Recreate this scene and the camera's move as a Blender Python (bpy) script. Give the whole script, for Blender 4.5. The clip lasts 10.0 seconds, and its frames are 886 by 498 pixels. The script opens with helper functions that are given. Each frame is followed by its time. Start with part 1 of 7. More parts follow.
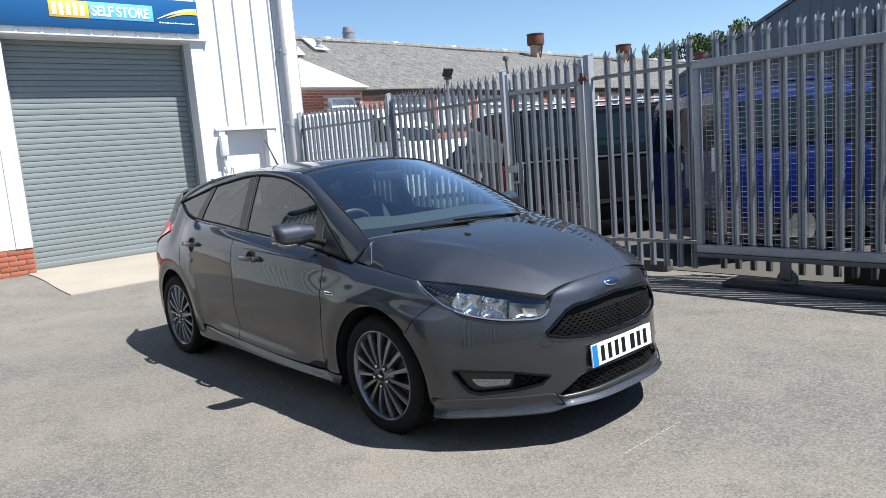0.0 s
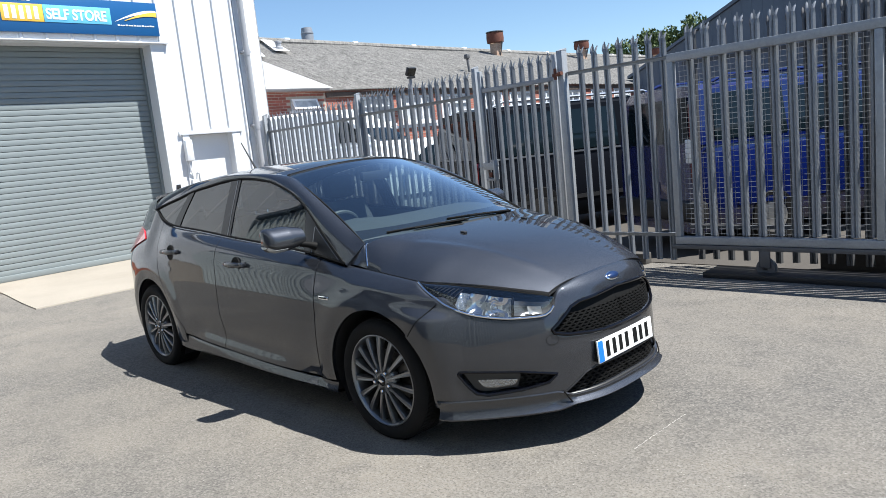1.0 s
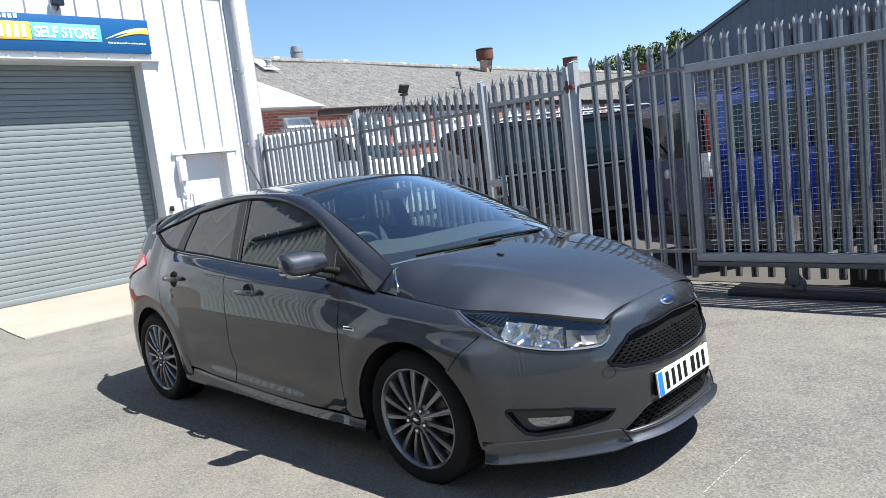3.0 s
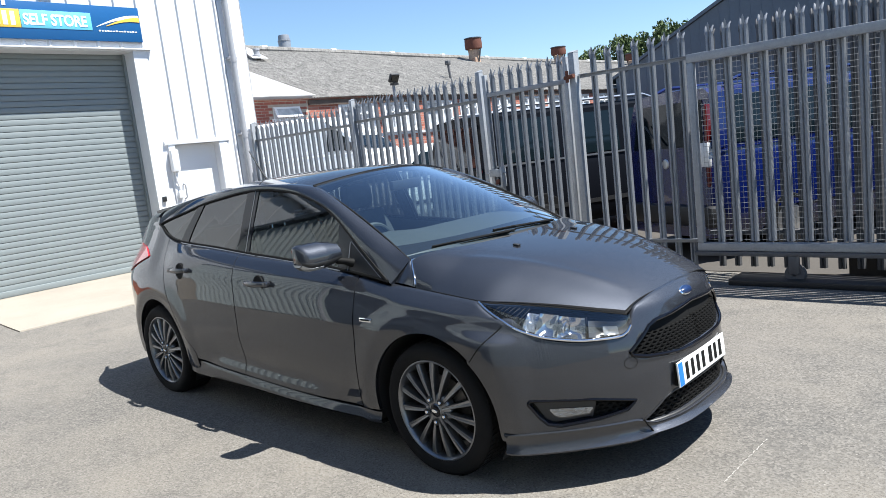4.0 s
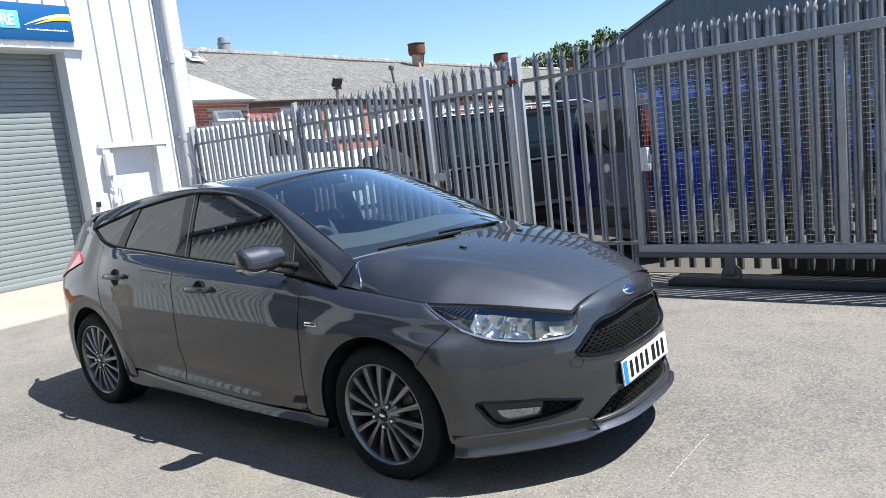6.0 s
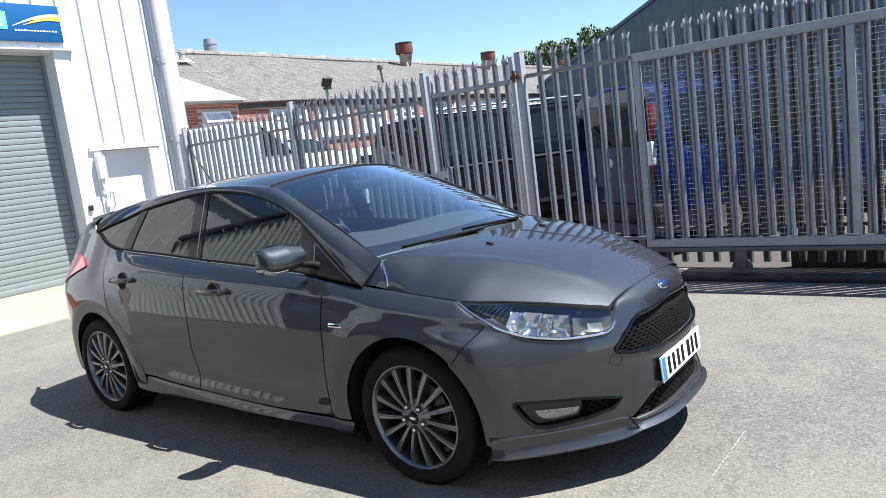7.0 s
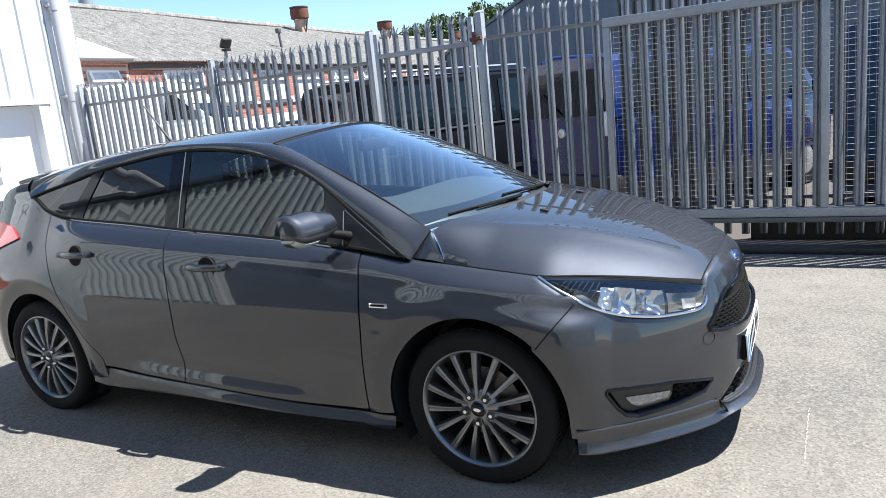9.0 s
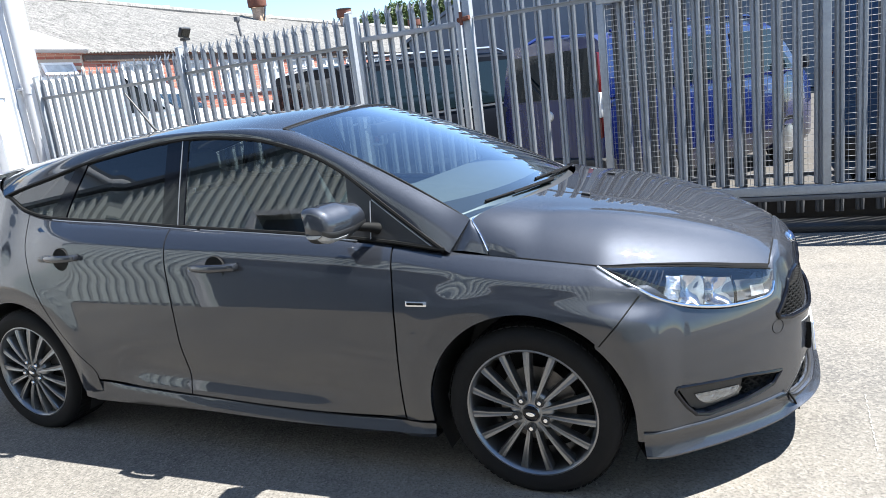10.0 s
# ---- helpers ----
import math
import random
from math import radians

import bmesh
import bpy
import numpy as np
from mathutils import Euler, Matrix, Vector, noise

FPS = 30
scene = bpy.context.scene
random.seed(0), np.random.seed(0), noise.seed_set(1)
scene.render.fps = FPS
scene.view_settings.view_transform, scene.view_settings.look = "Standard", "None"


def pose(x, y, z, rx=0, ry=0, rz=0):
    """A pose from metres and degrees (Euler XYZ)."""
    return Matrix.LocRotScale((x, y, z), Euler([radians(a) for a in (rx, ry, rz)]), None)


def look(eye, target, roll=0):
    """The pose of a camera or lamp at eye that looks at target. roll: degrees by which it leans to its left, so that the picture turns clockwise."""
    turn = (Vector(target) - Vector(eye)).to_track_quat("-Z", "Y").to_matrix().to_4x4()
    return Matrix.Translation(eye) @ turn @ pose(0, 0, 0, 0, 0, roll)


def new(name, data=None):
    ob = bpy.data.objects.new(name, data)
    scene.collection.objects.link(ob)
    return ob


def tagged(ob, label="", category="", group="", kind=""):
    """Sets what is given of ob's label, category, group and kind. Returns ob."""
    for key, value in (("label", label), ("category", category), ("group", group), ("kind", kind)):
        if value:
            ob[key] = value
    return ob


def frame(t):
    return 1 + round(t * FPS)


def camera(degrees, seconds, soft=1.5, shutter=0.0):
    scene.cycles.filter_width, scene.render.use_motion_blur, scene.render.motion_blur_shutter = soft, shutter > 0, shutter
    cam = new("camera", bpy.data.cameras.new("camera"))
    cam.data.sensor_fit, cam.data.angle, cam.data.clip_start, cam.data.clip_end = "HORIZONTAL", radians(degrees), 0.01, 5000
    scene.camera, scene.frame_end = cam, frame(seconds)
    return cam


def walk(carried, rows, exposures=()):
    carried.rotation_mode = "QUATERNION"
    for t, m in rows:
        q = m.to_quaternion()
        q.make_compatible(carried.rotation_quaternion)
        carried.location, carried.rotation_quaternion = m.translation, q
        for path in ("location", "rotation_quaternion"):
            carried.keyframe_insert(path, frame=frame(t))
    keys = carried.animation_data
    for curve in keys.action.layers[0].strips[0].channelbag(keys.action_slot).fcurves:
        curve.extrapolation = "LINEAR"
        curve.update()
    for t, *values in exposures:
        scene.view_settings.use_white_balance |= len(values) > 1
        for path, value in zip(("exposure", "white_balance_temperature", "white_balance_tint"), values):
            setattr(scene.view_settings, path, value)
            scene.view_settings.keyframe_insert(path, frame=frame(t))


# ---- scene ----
cam = camera(63.7, 10.0, soft=0.60)
PATH = [
    (0, (2.982, -3.017, 1.478), (1.504, -1.699, 1.197), -4.5),
    (0.5, (2.874, -3.062, 1.485), (1.454, -1.683, 1.197), -5.2),
    (1, (2.799, -3.099, 1.485), (1.394, -1.706, 1.193), -5.9),
    (1.5, (2.74, -3.088, 1.486), (1.384, -1.647, 1.193), -4.8),
    (2, (2.615, -3.043, 1.493), (1.273, -1.576, 1.278), -6.5),
    (2.5, (2.493, -3.015, 1.495), (1.141, -1.559, 1.268), -6.1),
    (2.7, (2.457, -3.019, 1.492), (1.08, -1.587, 1.26), -6.2),
    (3.8, (2.293, -3.117, 1.52), (0.919, -1.691, 1.24), -7.3),
    (4, (2.28, -3.128, 1.518), (0.929, -1.681, 1.238), -6.6),
    (4.5, (2.262, -3.143, 1.524), (0.95, -1.661, 1.238), -6.9),
    (5, (2.261, -3.149, 1.525), (0.967, -1.651, 1.241), -6.0),
    (5.5, (2.264, -3.15, 1.523), (1.018, -1.612, 1.233), -6.3),
    (5.7, (2.263, -3.119, 1.514), (1.026, -1.573, 1.229), -6.6),
    (6.8, (2.126, -3.121, 1.489), (0.903, -1.564, 1.205), -5.8),
    (7, (2.04, -3.155, 1.492), (0.836, -1.584, 1.205), -7.2),
    (7.5, (1.833, -3.132, 1.496), (0.635, -1.565, 1.162), -5.8),
    (8, (1.624, -3.155, 1.485), (0.399, -1.615, 1.126), -5.8),
    (8.5, (1.361, -3.209, 1.496), (0.346, -1.528, 1.118), -5.9),
    (9, (1.177, -3.201, 1.482), (0.248, -1.474, 1.089), -5.7),
    (9.5, (0.937, -3.119, 1.46), (0.062, -1.372, 1.033), -9.5),
    (10, (0.795, -3.101, 1.471), (-0.04, -1.336, 1.036), -6.9),
]
walk(cam, [(t, look(eye, target, roll)) for t, eye, target, roll in PATH], [(0, 1.08, 6150, 8), (2.5, 1.24, 6150, 8), (5.5, 1.32, 6150, 8), (8, 1.50, 6150, 8), (9, 1.64, 6150, 8), (10, 1.96, 6150, 8)])

SUN_TO = Vector((0.46, 0.275, 1.0)).normalized()

# ---- world and sun ----
world = bpy.data.worlds.new("sky")
scene.world = world
world.use_nodes = True
wn = world.node_tree
sky = wn.nodes.new("ShaderNodeTexSky")
sky.sky_type = 'NISHITA'
sky.sun_disc = False
sky.sun_elevation = math.asin(SUN_TO.z)
sky.sun_rotation = math.atan2(SUN_TO.x, SUN_TO.y)
sky.air_density, sky.dust_density, sky.ozone_density = 1.0, 0.0, 4.0
wn.nodes["Background"].inputs["Strength"].default_value = 0.070
wn.links.new(sky.outputs[0], wn.nodes["Background"].inputs[0])
sun_data = bpy.data.lights.new("sun", 'SUN')
sun_data.energy, sun_data.angle, sun_data.color = 5.0, radians(0.53), (1.0, 0.95, 0.87)
sun = new("sun", sun_data)
sun.matrix_world = look(SUN_TO * 40, (0, 0, 0))


# ---- materials ----
def material(name):
    m = bpy.data.materials.new(name)
    m.use_nodes = True
    return m, m.node_tree, m.node_tree.nodes["Principled BSDF"]


def node(nt, kind, **values):
    n = nt.nodes.new(kind)
    for key, value in values.items():
        n.inputs[key].default_value = value
    return n


def surface(name, colour, rough=0.6, metal=0.0, vary=0.15, scale=3.0, fine=60.0, bump=0.1, tint=None,
            coat=0.0, per_object=0.0, spec=0.5, dirt=0.0, dirt_colour=(0.12, 0.10, 0.08), stretch=(1, 1, 1), bump_dist=0.004):
    """A worn surface: base colour varied at two scales, with fine relief."""
    m, nt, b = material(name)
    co = nt.nodes.new("ShaderNodeTexCoord")
    mp = nt.nodes.new("ShaderNodeMapping")
    mp.inputs["Scale"].default_value = stretch
    nt.links.new(co.outputs["Object"], mp.inputs[0])
    big = node(nt, "ShaderNodeTexNoise", Scale=scale, Detail=4.0, Roughness=0.6)
    small = node(nt, "ShaderNodeTexNoise", Scale=fine, Detail=3.0, Roughness=0.6)
    nt.links.new(mp.outputs[0], big.inputs["Vector"])
    nt.links.new(mp.outputs[0], small.inputs["Vector"])
    add = nt.nodes.new("ShaderNodeMath")
    add.operation = 'ADD'
    nt.links.new(big.outputs["Fac"], add.inputs[0])
    nt.links.new(small.outputs["Fac"], add.inputs[1])
    last = add.outputs[0]
    if per_object:
        info = nt.nodes.new("ShaderNodeObjectInfo")
        mul = nt.nodes.new("ShaderNodeMath")
        mul.operation = 'MULTIPLY_ADD'
        mul.inputs[1].default_value = per_object
        nt.links.new(info.outputs["Random"], mul.inputs[0])
        nt.links.new(last, mul.inputs[2])
        last = mul.outputs[0]
    ramp = node(nt, "ShaderNodeMapRange")
    ramp.inputs["From Min"].default_value, ramp.inputs["From Max"].default_value = 0.6, 1.4 + per_object
    ramp.inputs["To Min"].default_value, ramp.inputs["To Max"].default_value = 0.0, 1.0
    nt.links.new(last, ramp.inputs[0])
    mix = nt.nodes.new("ShaderNodeMix")
    mix.data_type = 'RGBA'
    lo = tuple(c * (1 - vary) for c in colour)
    hi = tuple(min(1, c * (1 + vary)) for c in (tint or colour))
    mix.inputs["A"].default_value, mix.inputs["B"].default_value = (*lo, 1), (*hi, 1)
    nt.links.new(ramp.outputs[0], mix.inputs["Factor"])
    out = mix.outputs["Result"]
    if dirt:
        spots = node(nt, "ShaderNodeTexNoise", Scale=scale * 0.6, Detail=6.0, Roughness=0.7)
        nt.links.new(mp.outputs[0], spots.inputs["Vector"])
        sr = node(nt, "ShaderNodeMapRange")
        sr.inputs["From Min"].default_value, sr.inputs["From Max"].default_value = 0.5, 0.75
        sr.inputs["To Max"].default_value = dirt
        nt.links.new(spots.outputs["Fac"], sr.inputs[0])
        dm = nt.nodes.new("ShaderNodeMix")
        dm.data_type = 'RGBA'
        dm.inputs["B"].default_value = (*dirt_colour, 1)
        nt.links.new(sr.outputs[0], dm.inputs["Factor"])
        nt.links.new(out, dm.inputs["A"])
        out = dm.outputs["Result"]
    nt.links.new(out, b.inputs["Base Color"])
    b.inputs["Roughness"].default_value, b.inputs["Metallic"].default_value = rough, metal
    b.inputs["Coat Weight"].default_value = coat
    b.inputs["Coat Roughness"].default_value = 0.03
    b.inputs["Specular IOR Level"].default_value = spec
    if bump:
        bp = node(nt, "ShaderNodeBump", Strength=bump, Distance=bump_dist)
        nt.links.new(small.outputs["Fac"], bp.inputs["Height"])
        nt.links.new(bp.outputs[0], b.inputs["Normal"])
    return m


def asphalt_material():
    m, nt, b = material("worn_asphalt")
    co = nt.nodes.new("ShaderNodeTexCoord")
    patches = node(nt, "ShaderNodeTexNoise", Scale=0.45, Detail=5.0, Roughness=0.62)
    blot = node(nt, "ShaderNodeTexNoise", Scale=3.2, Detail=4.0, Roughness=0.6)
    grit = node(nt, "ShaderNodeTexVoronoi", Scale=80.0)
    grain = node(nt, "ShaderNodeTexNoise", Scale=90.0, Detail=4.0, Roughness=0.75)
    pale = node(nt, "ShaderNodeTexVoronoi", Scale=26.0)
    for n in (patches, blot, grit, grain, pale):
        nt.links.new(co.outputs["Object"], n.inputs["Vector"])

    def ranged(src, a, c, lo, hi):
        r = node(nt, "ShaderNodeMapRange")
        r.inputs["From Min"].default_value, r.inputs["From Max"].default_value = a, c
        r.inputs["To Min"].default_value, r.inputs["To Max"].default_value = lo, hi
        nt.links.new(src, r.inputs[0])
        return r.outputs[0]

    def mixed(f, a, c):
        x = nt.nodes.new("ShaderNodeMix")
        x.data_type = 'RGBA'
        nt.links.new(f, x.inputs["Factor"])
        for slot, v in (("A", a), ("B", c)):
            if isinstance(v, tuple):
                x.inputs[slot].default_value = (*v, 1)
            else:
                nt.links.new(v, x.inputs[slot])
        return x.outputs["Result"]

    base = mixed(ranged(patches.outputs["Fac"], 0.38, 0.64, 0, 1), (0.092, 0.087, 0.081), (0.178, 0.160, 0.136))
    base = mixed(ranged(blot.outputs["Fac"], 0.50, 0.68, 0, 0.6), base, (0.082, 0.077, 0.072))
    chips = mixed(ranged(grit.outputs["Color"], 0.2, 0.9, 0, 0.72), base, (0.215, 0.199, 0.178))
    dark = mixed(ranged(grain.outputs["Fac"], 0.50, 0.63, 0, 0.62), chips, (0.036, 0.034, 0.0325))
    specks = mixed(ranged(pale.outputs["Distance"], 0.12, 0.05, 0, 0.75), dark, (0.33, 0.31, 0.28))
    nt.links.new(specks, b.inputs["Base Color"])
    b.inputs["Roughness"].default_value = 0.85
    b.inputs["Specular IOR Level"].default_value = 0.35
    height = nt.nodes.new("ShaderNodeMath")
    height.operation = 'ADD'
    nt.links.new(grit.outputs["Distance"], height.inputs[0])
    nt.links.new(grain.outputs["Fac"], height.inputs[1])
    bp = node(nt, "ShaderNodeBump", Strength=0.42, Distance=0.005)
    nt.links.new(height.outputs[0], bp.inputs["Height"])
    nt.links.new(bp.outputs[0], b.inputs["Normal"])
    return m


def brick_material(name, axis):
    """Small brickwork for walls far off; axis: the wall's normal."""
    m, nt, b = material(name)
    co = nt.nodes.new("ShaderNodeTexCoord")
    sep = nt.nodes.new("ShaderNodeSeparateXYZ")
    com = nt.nodes.new("ShaderNodeCombineXYZ")
    nt.links.new(co.outputs["Object"], sep.inputs[0])
    nt.links.new(sep.outputs["Y" if axis == "x" else "X"], com.inputs[0])
    nt.links.new(sep.outputs["Z"], com.inputs[1])
    br = node(nt, "ShaderNodeTexBrick", Scale=1.0)
    br.inputs["Color1"].default_value = (0.30, 0.092, 0.062, 1)
    br.inputs["Color2"].default_value = (0.44, 0.175, 0.125, 1)
    br.inputs["Mortar"].default_value = (0.36, 0.30, 0.255, 1)
    br.inputs["Mortar Size"].default_value = 0.006
    br.inputs["Brick Width"].default_value, br.inputs["Row Height"].default_value = 0.225, 0.075
    nt.links.new(com.outputs[0], br.inputs["Vector"])
    nt.links.new(br.outputs["Color"], b.inputs["Base Color"])
    b.inputs["Roughness"].default_value = 0.9
    bp = node(nt, "ShaderNodeBump", Strength=0.5, Distance=0.006)
    nt.links.new(br.outputs["Fac"], bp.inputs["Height"])
    bp.invert = True
    nt.links.new(bp.outputs[0], b.inputs["Normal"])
    return m


def glass_material(name, tint, rough=0.0, clear=0.6, gain=1.5, least=0.02):
    """A thin tinted pane: part lets light straight through, part mirrors."""
    m, nt, b = material(name)
    nt.nodes.remove(b)
    tr = nt.nodes.new("ShaderNodeBsdfTransparent")
    tr.inputs[0].default_value = (*[c * clear for c in tint], 1)
    gl = nt.nodes.new("ShaderNodeBsdfGlossy")
    gl.inputs["Roughness"].default_value = rough
    gl.inputs["Color"].default_value = (1, 1, 1, 1)
    lw = node(nt, "ShaderNodeLayerWeight", Blend=0.5)
    steep = nt.nodes.new("ShaderNodeMath")
    steep.operation = 'POWER'
    steep.inputs[1].default_value = 5.0
    boost = nt.nodes.new("ShaderNodeMath")
    boost.operation = 'MULTIPLY_ADD'
    boost.use_clamp = True
    boost.inputs[1].default_value, boost.inputs[2].default_value = 0.96 * gain, 0.043 * gain + least
    nt.links.new(lw.outputs["Facing"], steep.inputs[0])
    mx = nt.nodes.new("ShaderNodeMixShader")
    nt.links.new(steep.outputs[0], boost.inputs[0])
    nt.links.new(boost.outputs[0], mx.inputs[0])
    nt.links.new(tr.outputs[0], mx.inputs[1])
    nt.links.new(gl.outputs[0], mx.inputs[2])
    nt.links.new(mx.outputs[0], nt.nodes["Material Output"].inputs[0])
    return m


M_ASPHALT = asphalt_material()
M_CONCRETE = surface("pale_concrete", (0.275, 0.245, 0.205), 0.85, vary=0.14, scale=1.4, fine=70, bump=0.4, dirt=0.35, dirt_colour=(0.165, 0.14, 0.11))
M_CLAD = surface("white_cladding", (0.66, 0.67, 0.69), 0.42, vary=0.035, scale=1.2, fine=14, bump=0.03, dirt=0.12, dirt_colour=(0.5, 0.5, 0.5))
M_TRIM = surface("white_flashing", (0.70, 0.71, 0.73), 0.4, vary=0.03, scale=2, fine=20, bump=0.03)
M_SLAT = surface("shutter_slat", (0.205, 0.232, 0.238), 0.45, vary=0.05, scale=1.5, fine=30, bump=0.03, per_object=0.15)
M_SIGN = surface("sign_blue", (0.009, 0.088, 0.25), 0.35, vary=0.04, scale=2, fine=30, bump=0.01)
M_YELLOW = surface("sign_yellow", (0.85, 0.52, 0.07), 0.4, vary=0.04, bump=0.0)
M_PALEBLUE = surface("sign_pale_blue", (0.16, 0.55, 0.80), 0.4, vary=0.04, bump=0.0)
M_WHITE = surface("sign_white", (0.85, 0.86, 0.86), 0.4, vary=0.02, bump=0.0)
M_GALV = surface("galvanised_steel", (0.235, 0.25, 0.275), 0.44, metal=0.20, vary=0.22, scale=5, fine=45, bump=0.10, per_object=0.45, dirt=0.3, dirt_colour=(0.13, 0.125, 0.12))
M_GALV_BRIGHT = surface("bright_galvanised_steel", (0.31, 0.325, 0.345), 0.42, metal=0.2, vary=0.2, scale=5, fine=45, bump=0.08, per_object=0.3, dirt=0.3, dirt_colour=(0.2, 0.19, 0.18))
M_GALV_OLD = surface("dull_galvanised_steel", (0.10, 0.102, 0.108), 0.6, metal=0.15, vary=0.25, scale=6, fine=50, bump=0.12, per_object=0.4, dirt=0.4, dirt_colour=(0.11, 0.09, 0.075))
M_RUST = surface("rusty_iron", (0.12, 0.042, 0.026), 0.85, vary=0.4, scale=9, fine=60, bump=0.4)
M_WIRE = surface("mesh_wire", (0.24, 0.25, 0.265), 0.5, metal=0.2, vary=0.1, bump=0.0)
M_BRICK = surface("red_brick", (0.36, 0.115, 0.065), 0.9, vary=0.22, scale=8, fine=90, bump=0.4, per_object=0.6)
M_MORTAR = surface("mortar", (0.42, 0.37, 0.31), 0.95, vary=0.15, scale=10, fine=120, bump=0.4)
M_FARBRICK = brick_material("far_brickwork", "x")
M_ROOF = surface("weathered_sheet_roof", (0.185, 0.178, 0.168), 0.95, vary=0.62, scale=2.6, fine=11.0, bump=0.5, dirt=0.5, dirt_colour=(0.31, 0.295, 0.27), bump_dist=0.05, stretch=(1, 2.2, 1))
M_WHITEROOF = surface("white_sheet_roof", (0.78, 0.78, 0.78), 0.6, vary=0.05, scale=1.5, fine=12, bump=0.05)
M_DARKCLAD = surface("dark_grey_cladding", (0.098, 0.122, 0.155), 0.55, vary=0.10, scale=0.8, fine=6, bump=0.03)
M_GREENCLAD = surface("pale_green_cladding", (0.53, 0.58, 0.575), 0.5, vary=0.06, scale=1.0, fine=9, bump=0.03)
M_BARK = surface("bark", (0.10, 0.075, 0.055), 0.95, vary=0.3, scale=6, fine=40, bump=0.5)
M_LEAF = surface("leaves", (0.040, 0.072, 0.020), 0.7, vary=0.45, scale=0.7, fine=3, bump=0.0, tint=(0.10, 0.14, 0.04), per_object=0.2)
M_BLACK = surface("black_plastic", (0.018, 0.018, 0.019), 0.45, vary=0.2, scale=8, fine=150, bump=0.08)
M_RUBBER = surface("tyre_rubber", (0.008, 0.008, 0.0085), 0.85, vary=0.2, scale=12, fine=120, bump=0.12, spec=0.2)
M_GREYPIPE = surface("grey_plastic_pipe", (0.33, 0.335, 0.355), 0.4, vary=0.05, scale=3, fine=30, bump=0.02)
M_DOORWHITE = surface("white_painted_door", (0.72, 0.73, 0.75), 0.4, vary=0.03, bump=0.02)
M_PANE = glass_material("window_pane", (0.75, 0.85, 0.85), 0.02, 0.5)
M_DARK = surface("dark_interior", (0.02, 0.02, 0.022), 0.9, vary=0.2, bump=0.0)


# ---- building blocks ----
def mesh_of(name, bm, mat, sharp=35.0):
    me = bpy.data.meshes.new(name)
    bmesh.ops.recalc_face_normals(bm, faces=bm.faces[:])
    bm.to_mesh(me)
    bm.free()
    me.materials.append(mat)
    for p in me.polygons:
        p.use_smooth = True
    me.set_sharp_from_angle(angle=radians(sharp))
    return me


def part(name, bm, mat, parent=None, label="", sharp=35.0):
    ob = new(name, mesh_of(name, bm, mat, sharp))
    ob.parent = parent
    if label:
        ob["label"] = label
    return ob


def same_part(name, me, parent, m=None):
    """One more object on a mesh that others share."""
    ob = new(name, me)
    ob.parent = parent
    if m is not None:
        ob.matrix_basis = m
    return ob


def thing(name, at, label, category, group="", turn=0.0):
    ob = new(name)
    ob.matrix_basis = pose(*at, 0, 0, turn)
    ob.empty_display_size = 0.2
    return tagged(ob, label, category, group)


def box(bm, x0, x1, y0, y1, z0, z1, bevel=0.0):
    vs = [bm.verts.new((x, y, z)) for x in (x0, x1) for y in (y0, y1) for z in (z0, z1)]
    fs = [bm.faces.new([vs[i] for i in q]) for q in ((0, 1, 3, 2), (4, 6, 7, 5), (0, 4, 5, 1), (2, 3, 7, 6), (0, 2, 6, 4), (1, 5, 7, 3))]
    if bevel:
        es = {e for f in fs for e in f.edges}
        bmesh.ops.bevel(bm, geom=list(es), offset=bevel, segments=2, affect='EDGES', profile=0.5)
    return bm


def boxed(*a, **k):
    return box(bmesh.new(), *a, **k)


def tube(bm, path, r, seg=10, closed=False, caps=True):
    """A round bar along a path; r may be one radius or one for each point."""
    pts = [Vector(p) for p in path]
    n = len(pts)
    rs = r if isinstance(r, (list, tuple)) else [r] * n
    rings = []
    up = None
    for i, p in enumerate(pts):
        a = pts[(i - 1) % n] if (closed or i) else p
        c = pts[(i + 1) % n] if (closed or i < n - 1) else p
        d = (c - a).normalized()
        if up is None:
            up = Vector((0, 0, 1)) if abs(d.z) < 0.9 else Vector((1, 0, 0))
        side = d.cross(up).normalized()
        up = side.cross(d).normalized()
        rings.append([bm.verts.new(p + rs[i] * (math.cos(t) * side + math.sin(t) * up)) for t in (2 * math.pi * k / seg for k in range(seg))])
    for i in range(n if closed else n - 1):
        a, c = rings[i], rings[(i + 1) % n]
        for k in range(seg):
            bm.faces.new((a[k], a[(k + 1) % seg], c[(k + 1) % seg], c[k]))
    if caps and not closed:
        bm.faces.new(rings[0][::-1])
        bm.faces.new(rings[-1])
    return bm


def tubed(*a, **k):
    return tube(bmesh.new(), *a, **k)


